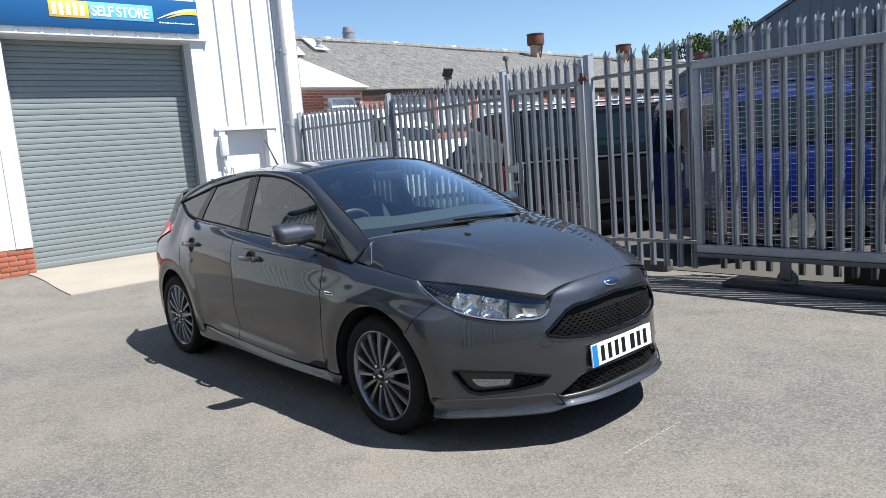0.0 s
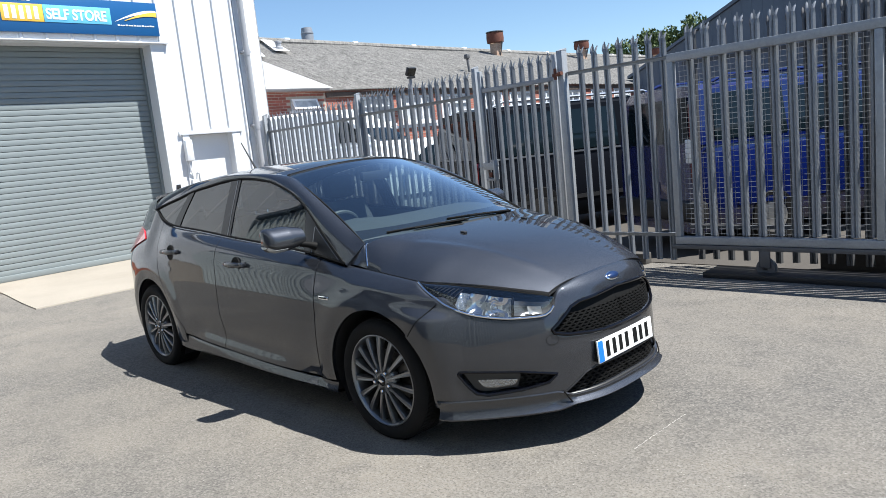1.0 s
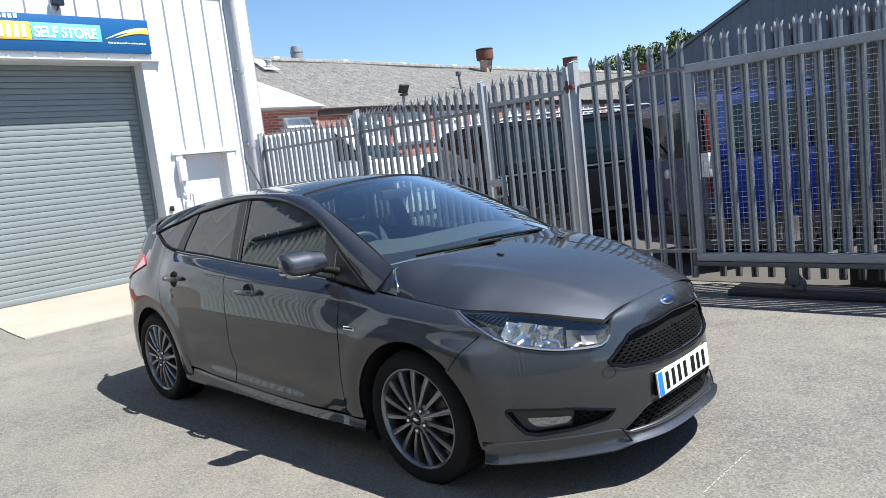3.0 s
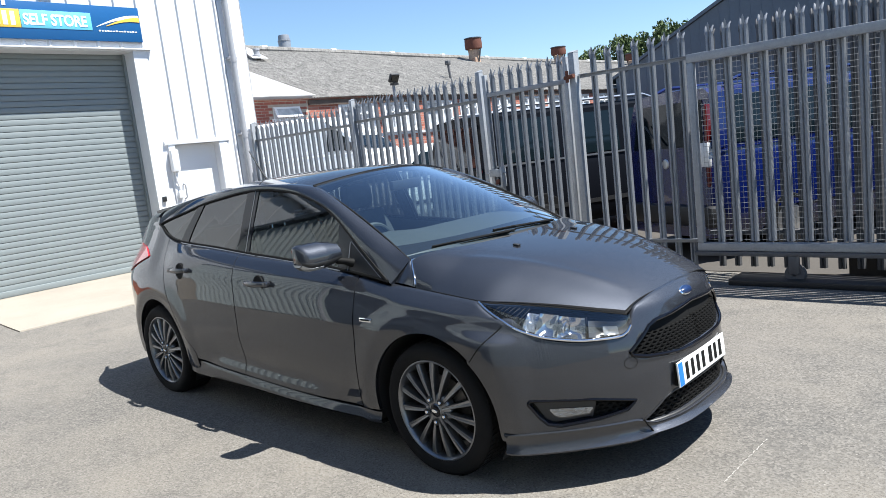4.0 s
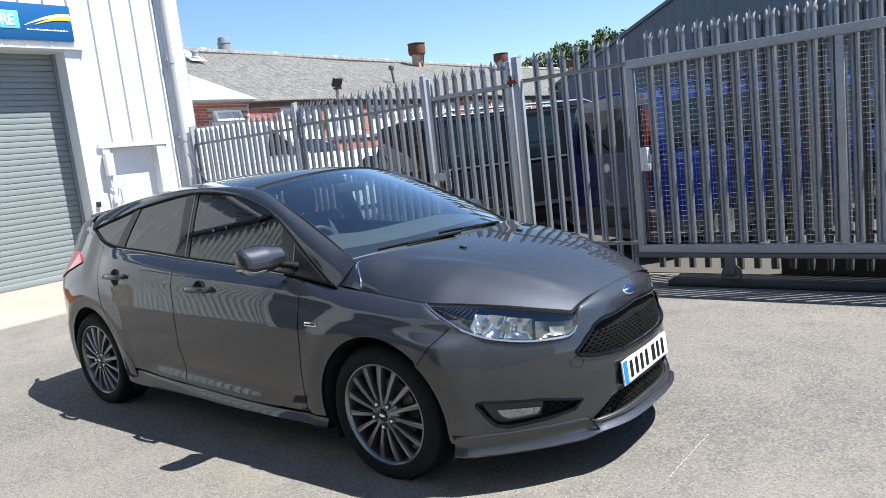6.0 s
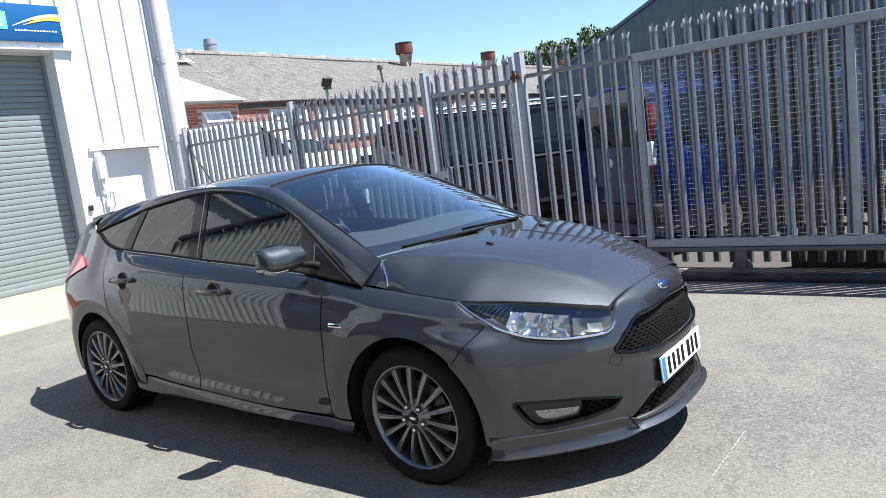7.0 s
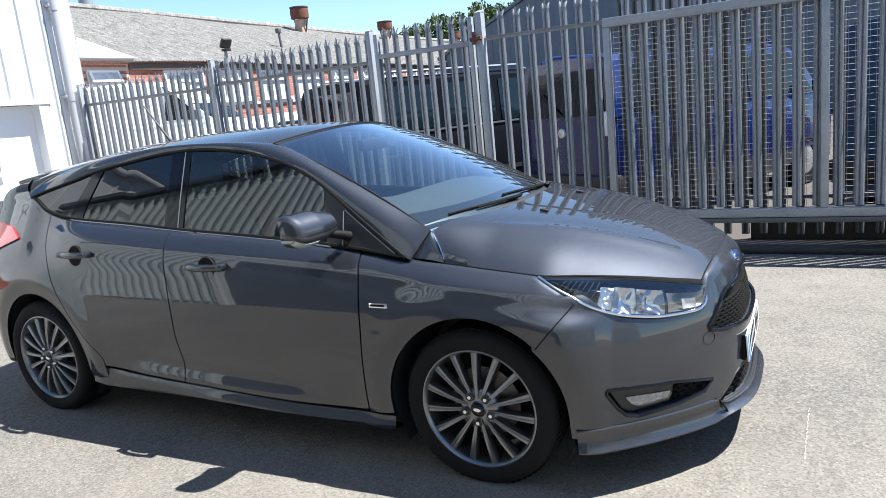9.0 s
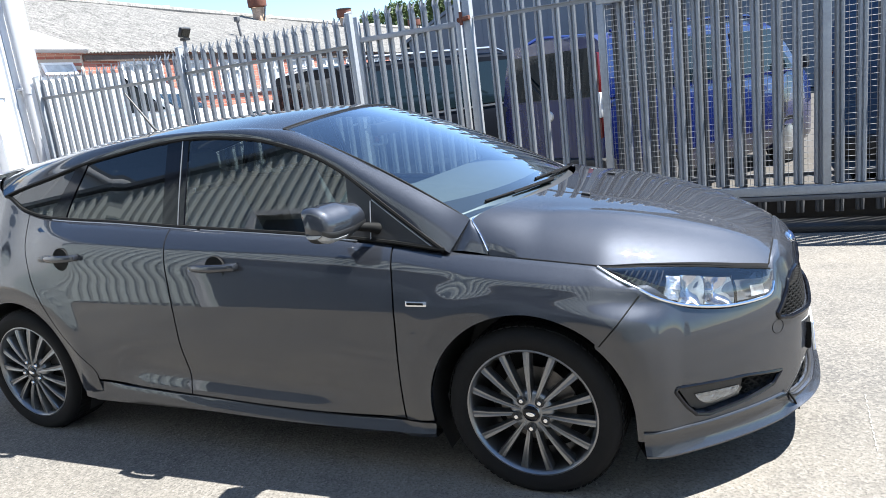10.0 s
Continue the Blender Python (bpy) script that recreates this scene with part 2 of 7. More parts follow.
def lathe(bm, profile, seg=32, axis="z", at=(0, 0, 0), closed=False, caps=False):
    """Turns (radius, height) pairs round an axis."""
    rings = []
    for r, h in profile:
        ring = []
        for k in range(seg):
            t = 2 * math.pi * k / seg
            c, s = r * math.cos(t), r * math.sin(t)
            v = {"z": (c, s, h), "y": (c, h, s), "x": (h, c, s)}[axis]
            ring.append(bm.verts.new(Vector(v) + Vector(at)))
        rings.append(ring)
    for a, c in zip(rings, rings[1:] + (rings[:1] if closed else [])):
        for k in range(seg):
            bm.faces.new((a[k], a[(k + 1) % seg], c[(k + 1) % seg], c[k]))
    if caps and not closed:
        for ring in (rings[0], rings[-1]):
            if (ring[0].co - ring[seg // 2].co).length > 1e-4:
                bm.faces.new(ring)
    bmesh.ops.remove_doubles(bm, verts=bm.verts[:], dist=1e-5)
    return bm


def extrude_xz(bm, outline, y0, y1):
    """A slab whose outline lies in x and z."""
    a = [bm.verts.new((x, y0, z)) for x, z in outline]
    c = [bm.verts.new((x, y1, z)) for x, z in outline]
    n = len(a)
    bm.faces.new(a)
    bm.faces.new(c[::-1])
    for i in range(n):
        bm.faces.new((a[i], c[i], c[(i + 1) % n], a[(i + 1) % n]))
    return bm


def extrude_yz(bm, outline, x0, x1):
    a = [bm.verts.new((x0, y, z)) for y, z in outline]
    c = [bm.verts.new((x1, y, z)) for y, z in outline]
    n = len(a)
    bm.faces.new(a)
    bm.faces.new(c[::-1])
    for i in range(n):
        bm.faces.new((a[i], c[i], c[(i + 1) % n], a[(i + 1) % n]))
    return bm


def extrude_xy(bm, outline, z0, z1):
    a = [bm.verts.new((x, y, z0)) for x, y in outline]
    c = [bm.verts.new((x, y, z1)) for x, y in outline]
    n = len(a)
    bm.faces.new(a)
    bm.faces.new(c[::-1])
    for i in range(n):
        bm.faces.new((a[i], c[i], c[(i + 1) % n], a[(i + 1) % n]))
    return bm


def smooth_curve(pairs):
    """A smooth function through (x, value) pairs (monotone cubic)."""
    xs = np.array([p[0] for p in pairs], float)
    ys = np.array([p[1] for p in pairs], float)
    if xs[0] > xs[-1]:
        xs, ys = xs[::-1], ys[::-1]
    h = np.diff(xs)
    d = np.diff(ys) / h
    m = np.zeros(len(xs))
    m[0], m[-1] = d[0], d[-1]
    for i in range(1, len(xs) - 1):
        if d[i - 1] * d[i] > 0:
            w1, w2 = 2 * h[i] + h[i - 1], h[i] + 2 * h[i - 1]
            m[i] = (w1 + w2) / (w1 / d[i - 1] + w2 / d[i])

    X, Y, H, T = xs.tolist(), ys.tolist(), h.tolist(), m.tolist()
    last = len(X) - 2

    def f(x):
        x = X[0] if x < X[0] else X[-1] if x > X[-1] else x
        i = 0
        while i < last and x >= X[i + 1]:
            i += 1
        t = (x - X[i]) / H[i]
        u = 1 - t
        return (1 + 2 * t) * u * u * Y[i] + t * u * u * H[i] * T[i] + t * t * (3 - 2 * t) * Y[i + 1] - t * t * u * H[i] * T[i + 1]
    return f


def blend(a, c, x):
    t = min(1.0, max(0.0, (x - a) / (c - a)))
    return t * t * (3 - 2 * t)


# ---- ground ----
def ground_z(x, y=0.0):
    return 0.15 * blend(-4.6, -8.5, x) - 0.05 * blend(0.9, 2.6, y) * blend(-5.5, -4.0, x)


def ground_sheet(name, xs, ys, lift, mat, label, category):
    bm = bmesh.new()
    rows = [[bm.verts.new((x, y, ground_z(x, y) + lift)) for y in ys] for x in xs]
    for a, c in zip(rows, rows[1:]):
        for j in range(len(ys) - 1):
            bm.faces.new((a[j], c[j], c[j + 1], a[j + 1]))
    return tagged(part(name, bm, mat), label, category, kind="structure")


near_x = [-9 + 0.25 * i for i in range(21)]
ground_sheet("ground", [-900, -300, -100, -40, -20, -12] + near_x + [-2, 2, 6, 20, 60, 300, 900], [-900, -300, -80, -20, -5, 0, 0.9, 1.2, 1.5, 1.8, 2.1, 2.4, 2.7, 3.9, 5, 20, 80, 300, 900], 0.0,
             M_ASPHALT, "worn grey asphalt yard with pale chippings and stains", "ground")
# the concrete apron before the shutter, with a real edge
bm = bmesh.new()
xs = [-8.9 + 0.17 * i for i in range(16)]
left = [bm.verts.new((x, -0.74 + 0.012 * math.sin(3 * x), ground_z(x) + 0.014)) for x in xs]
right = [bm.verts.new((x + 0.0, 4.05, ground_z(x) + 0.014)) for x in xs]
low = [bm.verts.new((v.co.x, v.co.y, v.co.z - 0.05)) for v in left]
for i in range(len(xs) - 1):
    bm.faces.new((left[i], left[i + 1], right[i + 1], right[i]))
    bm.faces.new((low[i], low[i + 1], left[i + 1], left[i]))
edge = [bm.verts.new((xs[-1] + 0.015, y, ground_z(xs[-1]) - 0.03)) for y in (-0.74, 4.05)]
bm.faces.new((left[-1], edge[0], edge[1], right[-1]))
tagged(part("apron", bm, M_CONCRETE), "pale buff concrete apron before the roller shutter", "pavement", kind="structure")
# the yard behind the fence
ground_sheet("yard", [-30, -20, -12] + near_x + [-2, 2, 6, 16], [3.98, 8, 14, 40], 0.008, surface("yard_dust", (0.060, 0.053, 0.046), 0.9, vary=0.2, scale=0.8, fine=40, bump=0.3, dirt=0.5, dirt_colour=(0.11, 0.098, 0.083)), "dusty worn yard behind the fence", "ground")
# a chalky scratch on the asphalt
bm = bmesh.new()
for i in range(60):
    a, e = i / 60.0, 0.004 * math.sin(i * 0.9)
    w = 0.0010 + 0.0018 * math.sin(i * 2.3) ** 2
    if i % 11 in (4, 9):
        continue
    box(bm, 1.138 + 0.012 * a + e * 0.4 - w, 1.138 + 0.012 * a + e * 0.4 + w, -0.35 + 0.50 * a, -0.35 + 0.50 * (a + 1 / 62.0), 0.0005, 0.0025)
tagged(part("scratch", bm, surface("chalk_scratch", (0.34, 0.32, 0.295), 0.9, vary=0.3, scale=30, bump=0.0)), "thin pale scratch across the asphalt", "mark", kind="structure")


# ---- the store unit ----
WX = -8.45        # face of the cladding
SX = -8.77        # face of the shutter
Y0, Y1, ZT = -0.62, 2.06, 3.475   # the shutter's opening
unit = tagged(new("wall_front"), "white ribbed steel front wall of a storage unit", "wall", kind="structure")


def wall_piece(x0, x1, y0, y1, z0, z1, mat=M_CLAD, name="panel"):
    return part(name, boxed(x0, x1, y0, y1, z0, z1), mat, unit)


EAVE = 4.84
wall_piece(WX - 0.25, WX, Y1 + 0.21, 2.47, 0.1, EAVE)
wall_piece(WX - 0.25, WX, 3.25, 4.02, 0.1, EAVE)
wall_piece(WX - 0.25, WX, 2.47, 3.25, 2.05, EAVE)
wall_piece(WX - 0.25, WX, Y0 - 0.21, Y1 + 0.21, ZT + 0.02, EAVE)
wall_piece(WX - 0.25, WX, -5.2, Y0 - 0.21, 0.53, EAVE)
wall_piece(WX - 14, WX - 0.25, 3.80, 4.02, 0.1, EAVE)
wall_piece(WX - 14, WX - 0.25, -5.2, -5.0, 0.1, EAVE)
wall_piece(SX - 0.30, SX - 0.12, Y0 - 0.3, Y1 + 0.3, 0.0, ZT + 0.2, M_DARK, "backing")
# jambs and head of the opening
wall_piece(SX - 0.1, WX + 0.012, Y1, Y1 + 0.21, 0.1, ZT + 0.02, M_TRIM, "jamb")
wall_piece(SX - 0.1, WX + 0.012, Y0 - 0.21, Y0, 0.53, ZT + 0.02, M_TRIM, "jamb")
wall_piece(SX - 0.1, WX + 0.0, Y0 - 0.21, Y1 + 0.21, ZT - 0.002, ZT + 0.018, M_TRIM, "lintel")
part("drip_flashing", boxed(WX - 0.02, WX + 0.07, Y0 - 0.26, Y1 + 0.28, ZT + 0.012, ZT + 0.034, bevel=0.005), M_TRIM, unit)
part("corner_flashing", boxed(WX + 0.002, WX + 0.022, 3.60, 4.035, 0.1, EAVE, bevel=0.004), M_TRIM, unit)
part("side_flashing", boxed(WX - 0.30, WX + 0.022, 4.022, 4.035, 0.1, EAVE), M_TRIM, unit)
rib_profile = [(-0.032, 0.0), (-0.014, 0.030), (0.014, 0.030), (0.032, 0.0)]


def rib_mesh(z0, z1):
    bm = bmesh.new()
    a = [bm.verts.new((d, y, z0)) for y, d in rib_profile]
    c = [bm.verts.new((d, y, z1)) for y, d in rib_profile]
    for i in range(3):
        bm.faces.new((a[i], a[i + 1], c[i + 1], c[i]))
    bm.faces.new(a)
    bm.faces.new(c[::-1])
    return mesh_of("rib", bm, M_CLAD, 20)


rib_tall, rib_door, rib_head = rib_mesh(0.12, EAVE), rib_mesh(2.10, EAVE), rib_mesh(ZT + 0.035, EAVE)
y = 3.560
while y > -4.9:
    me = rib_door if 2.45 < y < 3.3 else rib_head if Y0 - 0.2 < y < Y1 + 0.2 else rib_tall
    if me is rib_tall and y < Y0 - 0.2:
        me = rib_mesh(0.56, EAVE)
    same_part("rib", me, unit, pose(WX, y, 0))
    y -= 0.3315
# the eaves, whose shade falls on the top of the wall
unit_roof = tagged(new("unit_roof"), "grey sheet roof and white gutter of the storage unit", "roof", kind="structure")
bm = bmesh.new()
extrude_xz(bm, [(WX + 0.13, EAVE + 0.05), (WX + 0.13, EAVE + 0.12), (WX - 7, EAVE + 1.5), (WX - 14.2, EAVE + 0.12), (WX - 14.2, EAVE + 0.02), (WX - 7, EAVE + 1.4)], -7.2, 4.09)
part("sheeting", bm, M_DARKCLAD, unit_roof)
part("gutter", boxed(WX + 0.03, WX + 0.14, -5.25, 4.09, EAVE - 0.06, EAVE + 0.045, bevel=0.02), M_TRIM, unit_roof)

# the shutter, slat by slat
shutter = tagged(new("roller_shutter"), "closed grey-green steel roller shutter, half in shade", "shutter", kind="structure")
bm = bmesh.new()
arc = [(-0.012, 0.0), (0.004, 0.003), (0.0064, 0.010), (0.0072, 0.042), (0.0064, 0.070), (0.004, 0.0775), (-0.012, 0.080), (-0.012, 0.083)]
a = [bm.verts.new((x, Y0 - 0.05, z)) for x, z in arc]
c = [bm.verts.new((x, Y1 + 0.05, z)) for x, z in arc]
for i in range(len(arc) - 1):
    bm.faces.new((a[i], a[i + 1], c[i + 1], c[i]))
slat_me = mesh_of("slat", bm, M_SLAT, 60)
for i in range(40):
    same_part("slat", slat_me, shutter, pose(SX - 0.012, 0, 0.245 + 0.083 * i))
part("bottom_rail", boxed(SX - 0.03, SX + 0.025, Y0 - 0.03, Y1 + 0.03, 0.165, 0.250, bevel=0.006), M_SLAT, shutter)
part("guide", boxed(SX + 0.004, SX + 0.05, Y1 - 0.036, Y1 - 0.002, 0.15, ZT), M_SLAT, shutter)
part("guide", boxed(SX + 0.004, SX + 0.05, Y0 + 0.002, Y0 + 0.075, 0.15, ZT), M_SLAT, shutter)

# the personnel door
door = tagged(new("door_1"), "plain white steel door set back in a white frame", "door", kind="structure")
part("leaf", boxed(WX - 0.20, WX - 0.15, 2.47, 3.25, 0.17, 2.04), M_DOORWHITE, door)
part("lintel_trim", boxed(WX, WX + 0.045, 2.30, 3.45, 2.04, 2.10, bevel=0.006), M_TRIM, door)
part("frame", boxed(WX, WX + 0.03, 2.36, 2.47, 0.15, 2.04, bevel=0.004), M_TRIM, door)
part("frame", boxed(WX, WX + 0.03, 3.25, 3.40, 0.15, 2.04, bevel=0.004), M_TRIM, door)
part("door_handle", tubed([(WX - 0.145, 2.60, 1.42), (WX - 0.085, 2.60, 1.40), (WX - 0.085, 2.60, 1.20), (WX - 0.145, 2.60, 1.18)], 0.012, 8), M_GALV, door)
part("lock_plate", boxed(WX - 0.15, WX - 0.14, 2.57, 2.63, 1.02, 1.12), M_GALV, door)
box_ = thing("meter_box", (WX + 0.02, 2.39, 1.62), "small white plastic box beside the door", "meter box")
part("case", boxed(0.0, 0.10, -0.045, 0.075, 0, 0.34, bevel=0.012), M_TRIM, box_)
part("conduit", tubed([(0.05, 0.0, 0.0), (0.05, 0.0, -0.14), (0.03, 0.03, -0.22), (0.03, 0.06, -0.34)], 0.014, 8), M_TRIM, box_)
part("lock_box", boxed(0.0, 0.06, 0.0, 0.07, -0.42, -0.30, bevel=0.01), M_TRIM, box_)
latch = thing("wall_latch", (WX + 0.012, Y1 + 0.1, 1.18), "small grey key switch beside the shutter", "switch")
part("body", boxed(0, 0.04, -0.03, 0.03, 0, 0.08, bevel=0.006), M_BLACK, latch)

# the downpipe
pipe = thing("downpipe", (WX + 0.12, 3.69, 0.16), "grey plastic rainwater downpipe on the wall's corner", "downpipe")
part("pipe", tubed([(0, 0, 0.0), (0, 0, 4.66)], 0.052, 16), M_GREYPIPE, pipe)
for z in (0.35, 1.95, 3.2, 4.4):
    part("bracket", boxed(-0.10, 0.02, -0.075, 0.075, z, z + 0.04, bevel=0.006), M_GREYPIPE, pipe)
    part("collar", tubed([(0, 0, z - 0.05), (0, 0, z + 0.09)], 0.059, 16), M_GREYPIPE, pipe)

# brick plinth left of the shutter
plinth = tagged(new("plinth"), "low red brick plinth under white cladding", "wall", kind="structure")
part("core", boxed(WX - 0.22, WX - 0.012, -5.2, Y0 - 0.012, 0.0, 0.53), M_MORTAR, plinth)
brick_me = mesh_of("brick", boxed(-0.05, 0.0, -0.1075, 0.1075, 0.0, 0.065, bevel=0.004), M_BRICK)
for row in range(6):
    for i in range(9):
        yy = Y0 - 0.11 - 0.225 * i - (0.1125 if row % 2 else 0)
        same_part("brick", brick_me, plinth, pose(WX + random.uniform(-0.002, 0.002), yy, 0.075 + 0.075 * row))
    if row % 2:
        same_part("brick", brick_me, plinth, Matrix.Translation((WX, Y0 - 0.0555, 0.075 + 0.075 * row)) @ Matrix.Diagonal((1, 0.5, 1, 1)))

# the sign
sign = thing("sign_board", (WX + 0.03, 0.0, 3.57), "blue signboard with yellow and pale blue lettered panels", "sign")
part("board", boxed(0.0, 0.035, -1.65, 2.22, 0.03, 0.53, bevel=0.004), M_SIGN, sign)
part("name_panel", boxed(0.035, 0.041, 0.03, 0.565, 0.175, 0.415, bevel=0.002), M_YELLOW, sign)
part("word_panel", boxed(0.035, 0.041, 0.570, 1.50, 0.175, 0.415, bevel=0.002), M_PALEBLUE, sign)
for i in range(5):
    part("bar", boxed(0.041, 0.044, 0.07 + 0.094 * i, 0.125 + 0.094 * i, 0.205, 0.385), M_WHITE, sign)
for i in range(6):
    part("bar", boxed(0.035, 0.039, 0.05 + 0.065 * i, 0.095 + 0.065 * i, 0.455, 0.515), M_WHITE, sign)
for i in range(14):
    part("bar", boxed(0.035, 0.039, 1.585 + 0.041 * i, 1.615 + 0.041 * i, 0.165, 0.180 + 0.006 * (i % 3 == 0)), M_WHITE, sign)
words = bpy.data.curves.new("words", 'FONT')
words.body, words.size, words.extrude, words.align_x = "SELF STORE", 0.205, 0.002, 'LEFT'
words.space_character = 0.98
words.offset = 0.006
words_ob = new("words", words)
words_ob.matrix_basis = pose(0.0435, 0.600, 0.222, 90, 0, 90) @ Matrix.Diagonal((0.800, 1, 1, 1))
words_ob.parent = sign
words.materials.append(M_WHITE)


def swoosh(name, y0, y1, z0, rise, thick, mat, lift):
    bm = bmesh.new()
    rows_ = []
    for i in range(17):
        a = i / 16
        y_, z = y0 + (y1 - y0) * a, z0 + rise * math.sin(a * math.pi * 0.62)
        zt = z + 0.006 + thick * a
        rows_.append([bm.verts.new(q) for q in ((lift, y_, z), (lift, y_, zt), (lift - 0.003, y_, zt), (lift - 0.003, y_, z))])
    for a, c in zip(rows_, rows_[1:]):
        for k in range(4):
            bm.faces.new((a[k], a[(k + 1) % 4], c[(k + 1) % 4], c[k]))
    bm.faces.new(rows_[0])
    bm.faces.new(rows_[-1][::-1])
    part(name, bm, mat, sign)


swoosh("swoosh", 1.56, 2.205, 0.225, 0.125, 0.065, M_WHITE, 0.0385)
swoosh("swoosh", 1.70, 2.208, 0.240, 0.080, 0.065, M_YELLOW, 0.0420)
swoosh("swoosh", -0.62, 0.0, 0.46, 0.02, 0.05, M_YELLOW, 0.039)
lamp = thing("sign_lamp", (WX + 0.02, 0.97, 4.16), "small black floodlight above the sign", "lamp")
part("bracket", tubed([(0, 0, 0.02), (0.03, 0, 0.03), (0.05, 0, 0.07)], 0.012, 8), M_BLACK, lamp)
part("housing", boxed(0.02, 0.085, -0.085, 0.085, 0.07, 0.19, bevel=0.012), M_BLACK, lamp)
part("lens", boxed(0.0855, 0.089, -0.07, 0.07, 0.085, 0.175), M_PANE, lamp)


# ---- the palisade fence ----
def pale_mesh(name, z0, z1, mat, width=0.066):
    """A W-section pale with a splayed three-pronged head."""
    bm = bmesh.new()
    h = width / 2
    prof = [(-h, 0.028), (-h * 0.66, 0.002), (-h * 0.30, 0.0), (0, 0.017), (h * 0.30, 0.0), (h * 0.66, 0.002), (h, 0.028)]
    neck = z1 - 0.125
    lo = [bm.verts.new((x, y, z0)) for x, y in prof]
    hi = [bm.verts.new((x, y, neck)) for x, y in prof]
    for i in range(6):
        bm.faces.new((lo[i], lo[i + 1], hi[i + 1], hi[i]))
    # three rounded prongs: the middle one upright, the outer ones bent back and apart
    for s, root, reach, out, fwd in ((0, (2, 3, 4), 0.125, 0.0, 0.004), (-1, (0, 1, 2), 0.105, 0.014, 0.040), (1, (6, 5, 4), 0.105, 0.014, 0.040)):
        prev = [hi[k] for k in root]
        cx = prev[1].co.x if s else 0.0
        for f, wide in ((0.35, 0.0125), (0.66, 0.0115), (0.86, 0.0075)):
            x, y_, z = cx + s * out * f * f, prev[1].co.y * 0.4 + fwd * f * f, neck + reach * f
            order = (1, 0, -1) if s > 0 else (-1, 0, 1)
            row = [bm.verts.new((x + q * wide, y_ + 0.004 * abs(q), z)) for q in order]
            for k in range(2):
                bm.faces.new((prev[k], prev[k + 1], row[k + 1], row[k]))
            prev = row
        tip = bm.verts.new((cx + s * out, fwd, neck + reach))
        for k in range(2):
            bm.faces.new((prev[k], prev[k + 1], tip))
    bmesh.ops.recalc_face_normals(bm, faces=bm.faces[:])
    bmesh.ops.solidify(bm, geom=bm.faces[:], thickness=0.003)
    return mesh_of(name, bm, mat, 30)


def fence_run(label, x0, ya, x1, yb, pitch, z_tip, rail_z, rail_lo, mat, start=0.07, rail_side=-1, low=0.06):
    """Pales and two rails between two places."""
    a, c = Vector((x0, ya, 0)), Vector((x1, yb, 0))
    length = (c - a).length
    turn = math.degrees(math.atan2(yb - ya, x1 - x0))
    run = thing("palisade_fence", (x0, ya, 0), label, "fence", "fence panels", turn)
    me = pale_mesh("pale", low, z_tip, mat)
    d = start
    while d < length - 0.03:
        same_part("pale", me, run, pose(d, random.uniform(-0.002, 0.002), random.uniform(-0.008, 0.008), 0, random.uniform(-0.35, 0.35), 0))
        d += pitch
    for z in (rail_z, rail_lo):
        bm = bmesh.new()
        s = rail_side
        extrude_yz(bm, [(s * 0.004, z - 0.018), (s * 0.010, z - 0.018), (s * 0.010, z + 0.014), (s * 0.042, z + 0.014), (s * 0.042, z + 0.020), (s * 0.004, z + 0.020)], 0.0, length)
        part("rail", bm, mat, run)
    return run


def post(x, y, z, size=0.10, mat=M_GALV_BRIGHT, label="galvanised steel fence post", turn=0.0):
    """A box-section post with a slanting cap."""
    p = thing("fence_post", (x, y, 0), label, "post", "fence posts", turn)
    bm = bmesh.new()
    h, w = size / 2, size * 0.36
    box(bm, -w, w, -h, h, -0.07, z, bevel=0.005)
    part("section", bm, mat, p)
    part("cap", extrude_yz(bmesh.new(), [(-h, z + 0.001), (h, z + 0.001), (h, z + 0.03), (-h, z + 0.004)], -w, w), mat, p)
    return p


PX = [(-8.38, 3.93), (-5.69, 3.86), (-3.20, 3.74)]
fence_run("grey galvanised palisade fence panel with pointed pales", *PX[0], *PX[1], 0.139, 2.30, 1.99, 0.30, M_GALV)
fence_run("grey galvanised palisade fence panel with pointed pales", *PX[1], *PX[2], 0.139, 2.35, 2.02, 0.30, M_GALV)
post(PX[0][0] + 0.02, PX[0][1] - 0.04, 2.28, 0.075)
post(PX[1][0], PX[1][1] - 0.02, 2.33, 0.075)
post(PX[2][0], PX[2][1] - 0.02, 2.35, 0.08)

# the hinged gate
gate = thing("pedestrian_gate", (-3.11, 3.70, 0), "galvanised palisade gate, closed, with a slide bolt", "gate", turn=-3.5)
gate_pale = pale_mesh("pale", 0.10, 2.37, M_GALV)
for i in range(8):
    same_part("pale", gate_pale, gate, pose(0.105 + 0.139 * i, 0.004, 0, 0, 0, 0))
part("stile", boxed(0.0, 0.05, -0.05, 0.0, 0.12, 2.30, bevel=0.004), M_GALV_BRIGHT, gate)
part("stile", boxed(1.17, 1.22, -0.05, 0.0, 0.12, 2.32, bevel=0.004), M_GALV_BRIGHT, gate)
for z in (2.04, 0.30):
    part("rail", boxed(0.05, 1.17, -0.045, -0.004, z, z + 0.05, bevel=0.004), M_GALV, gate)
for i, xx in enumerate((0.075, 0.125, 0.175)):
    part("thin_bar", tubed([(xx, -0.03, 0.35), (xx, -0.03, 2.04)], 0.009, 6), M_GALV, gate)
bolt = part("bolt_box", boxed(0.02, 0.20, -0.105, -0.05, 1.10, 1.19, bevel=0.006), M_GALV_BRIGHT, gate, "galvanised slide bolt box")
part("bolt", tubed([(-0.06, -0.08, 1.145), (0.25, -0.08, 1.145)], 0.012, 8), M_GALV_BRIGHT, bolt)
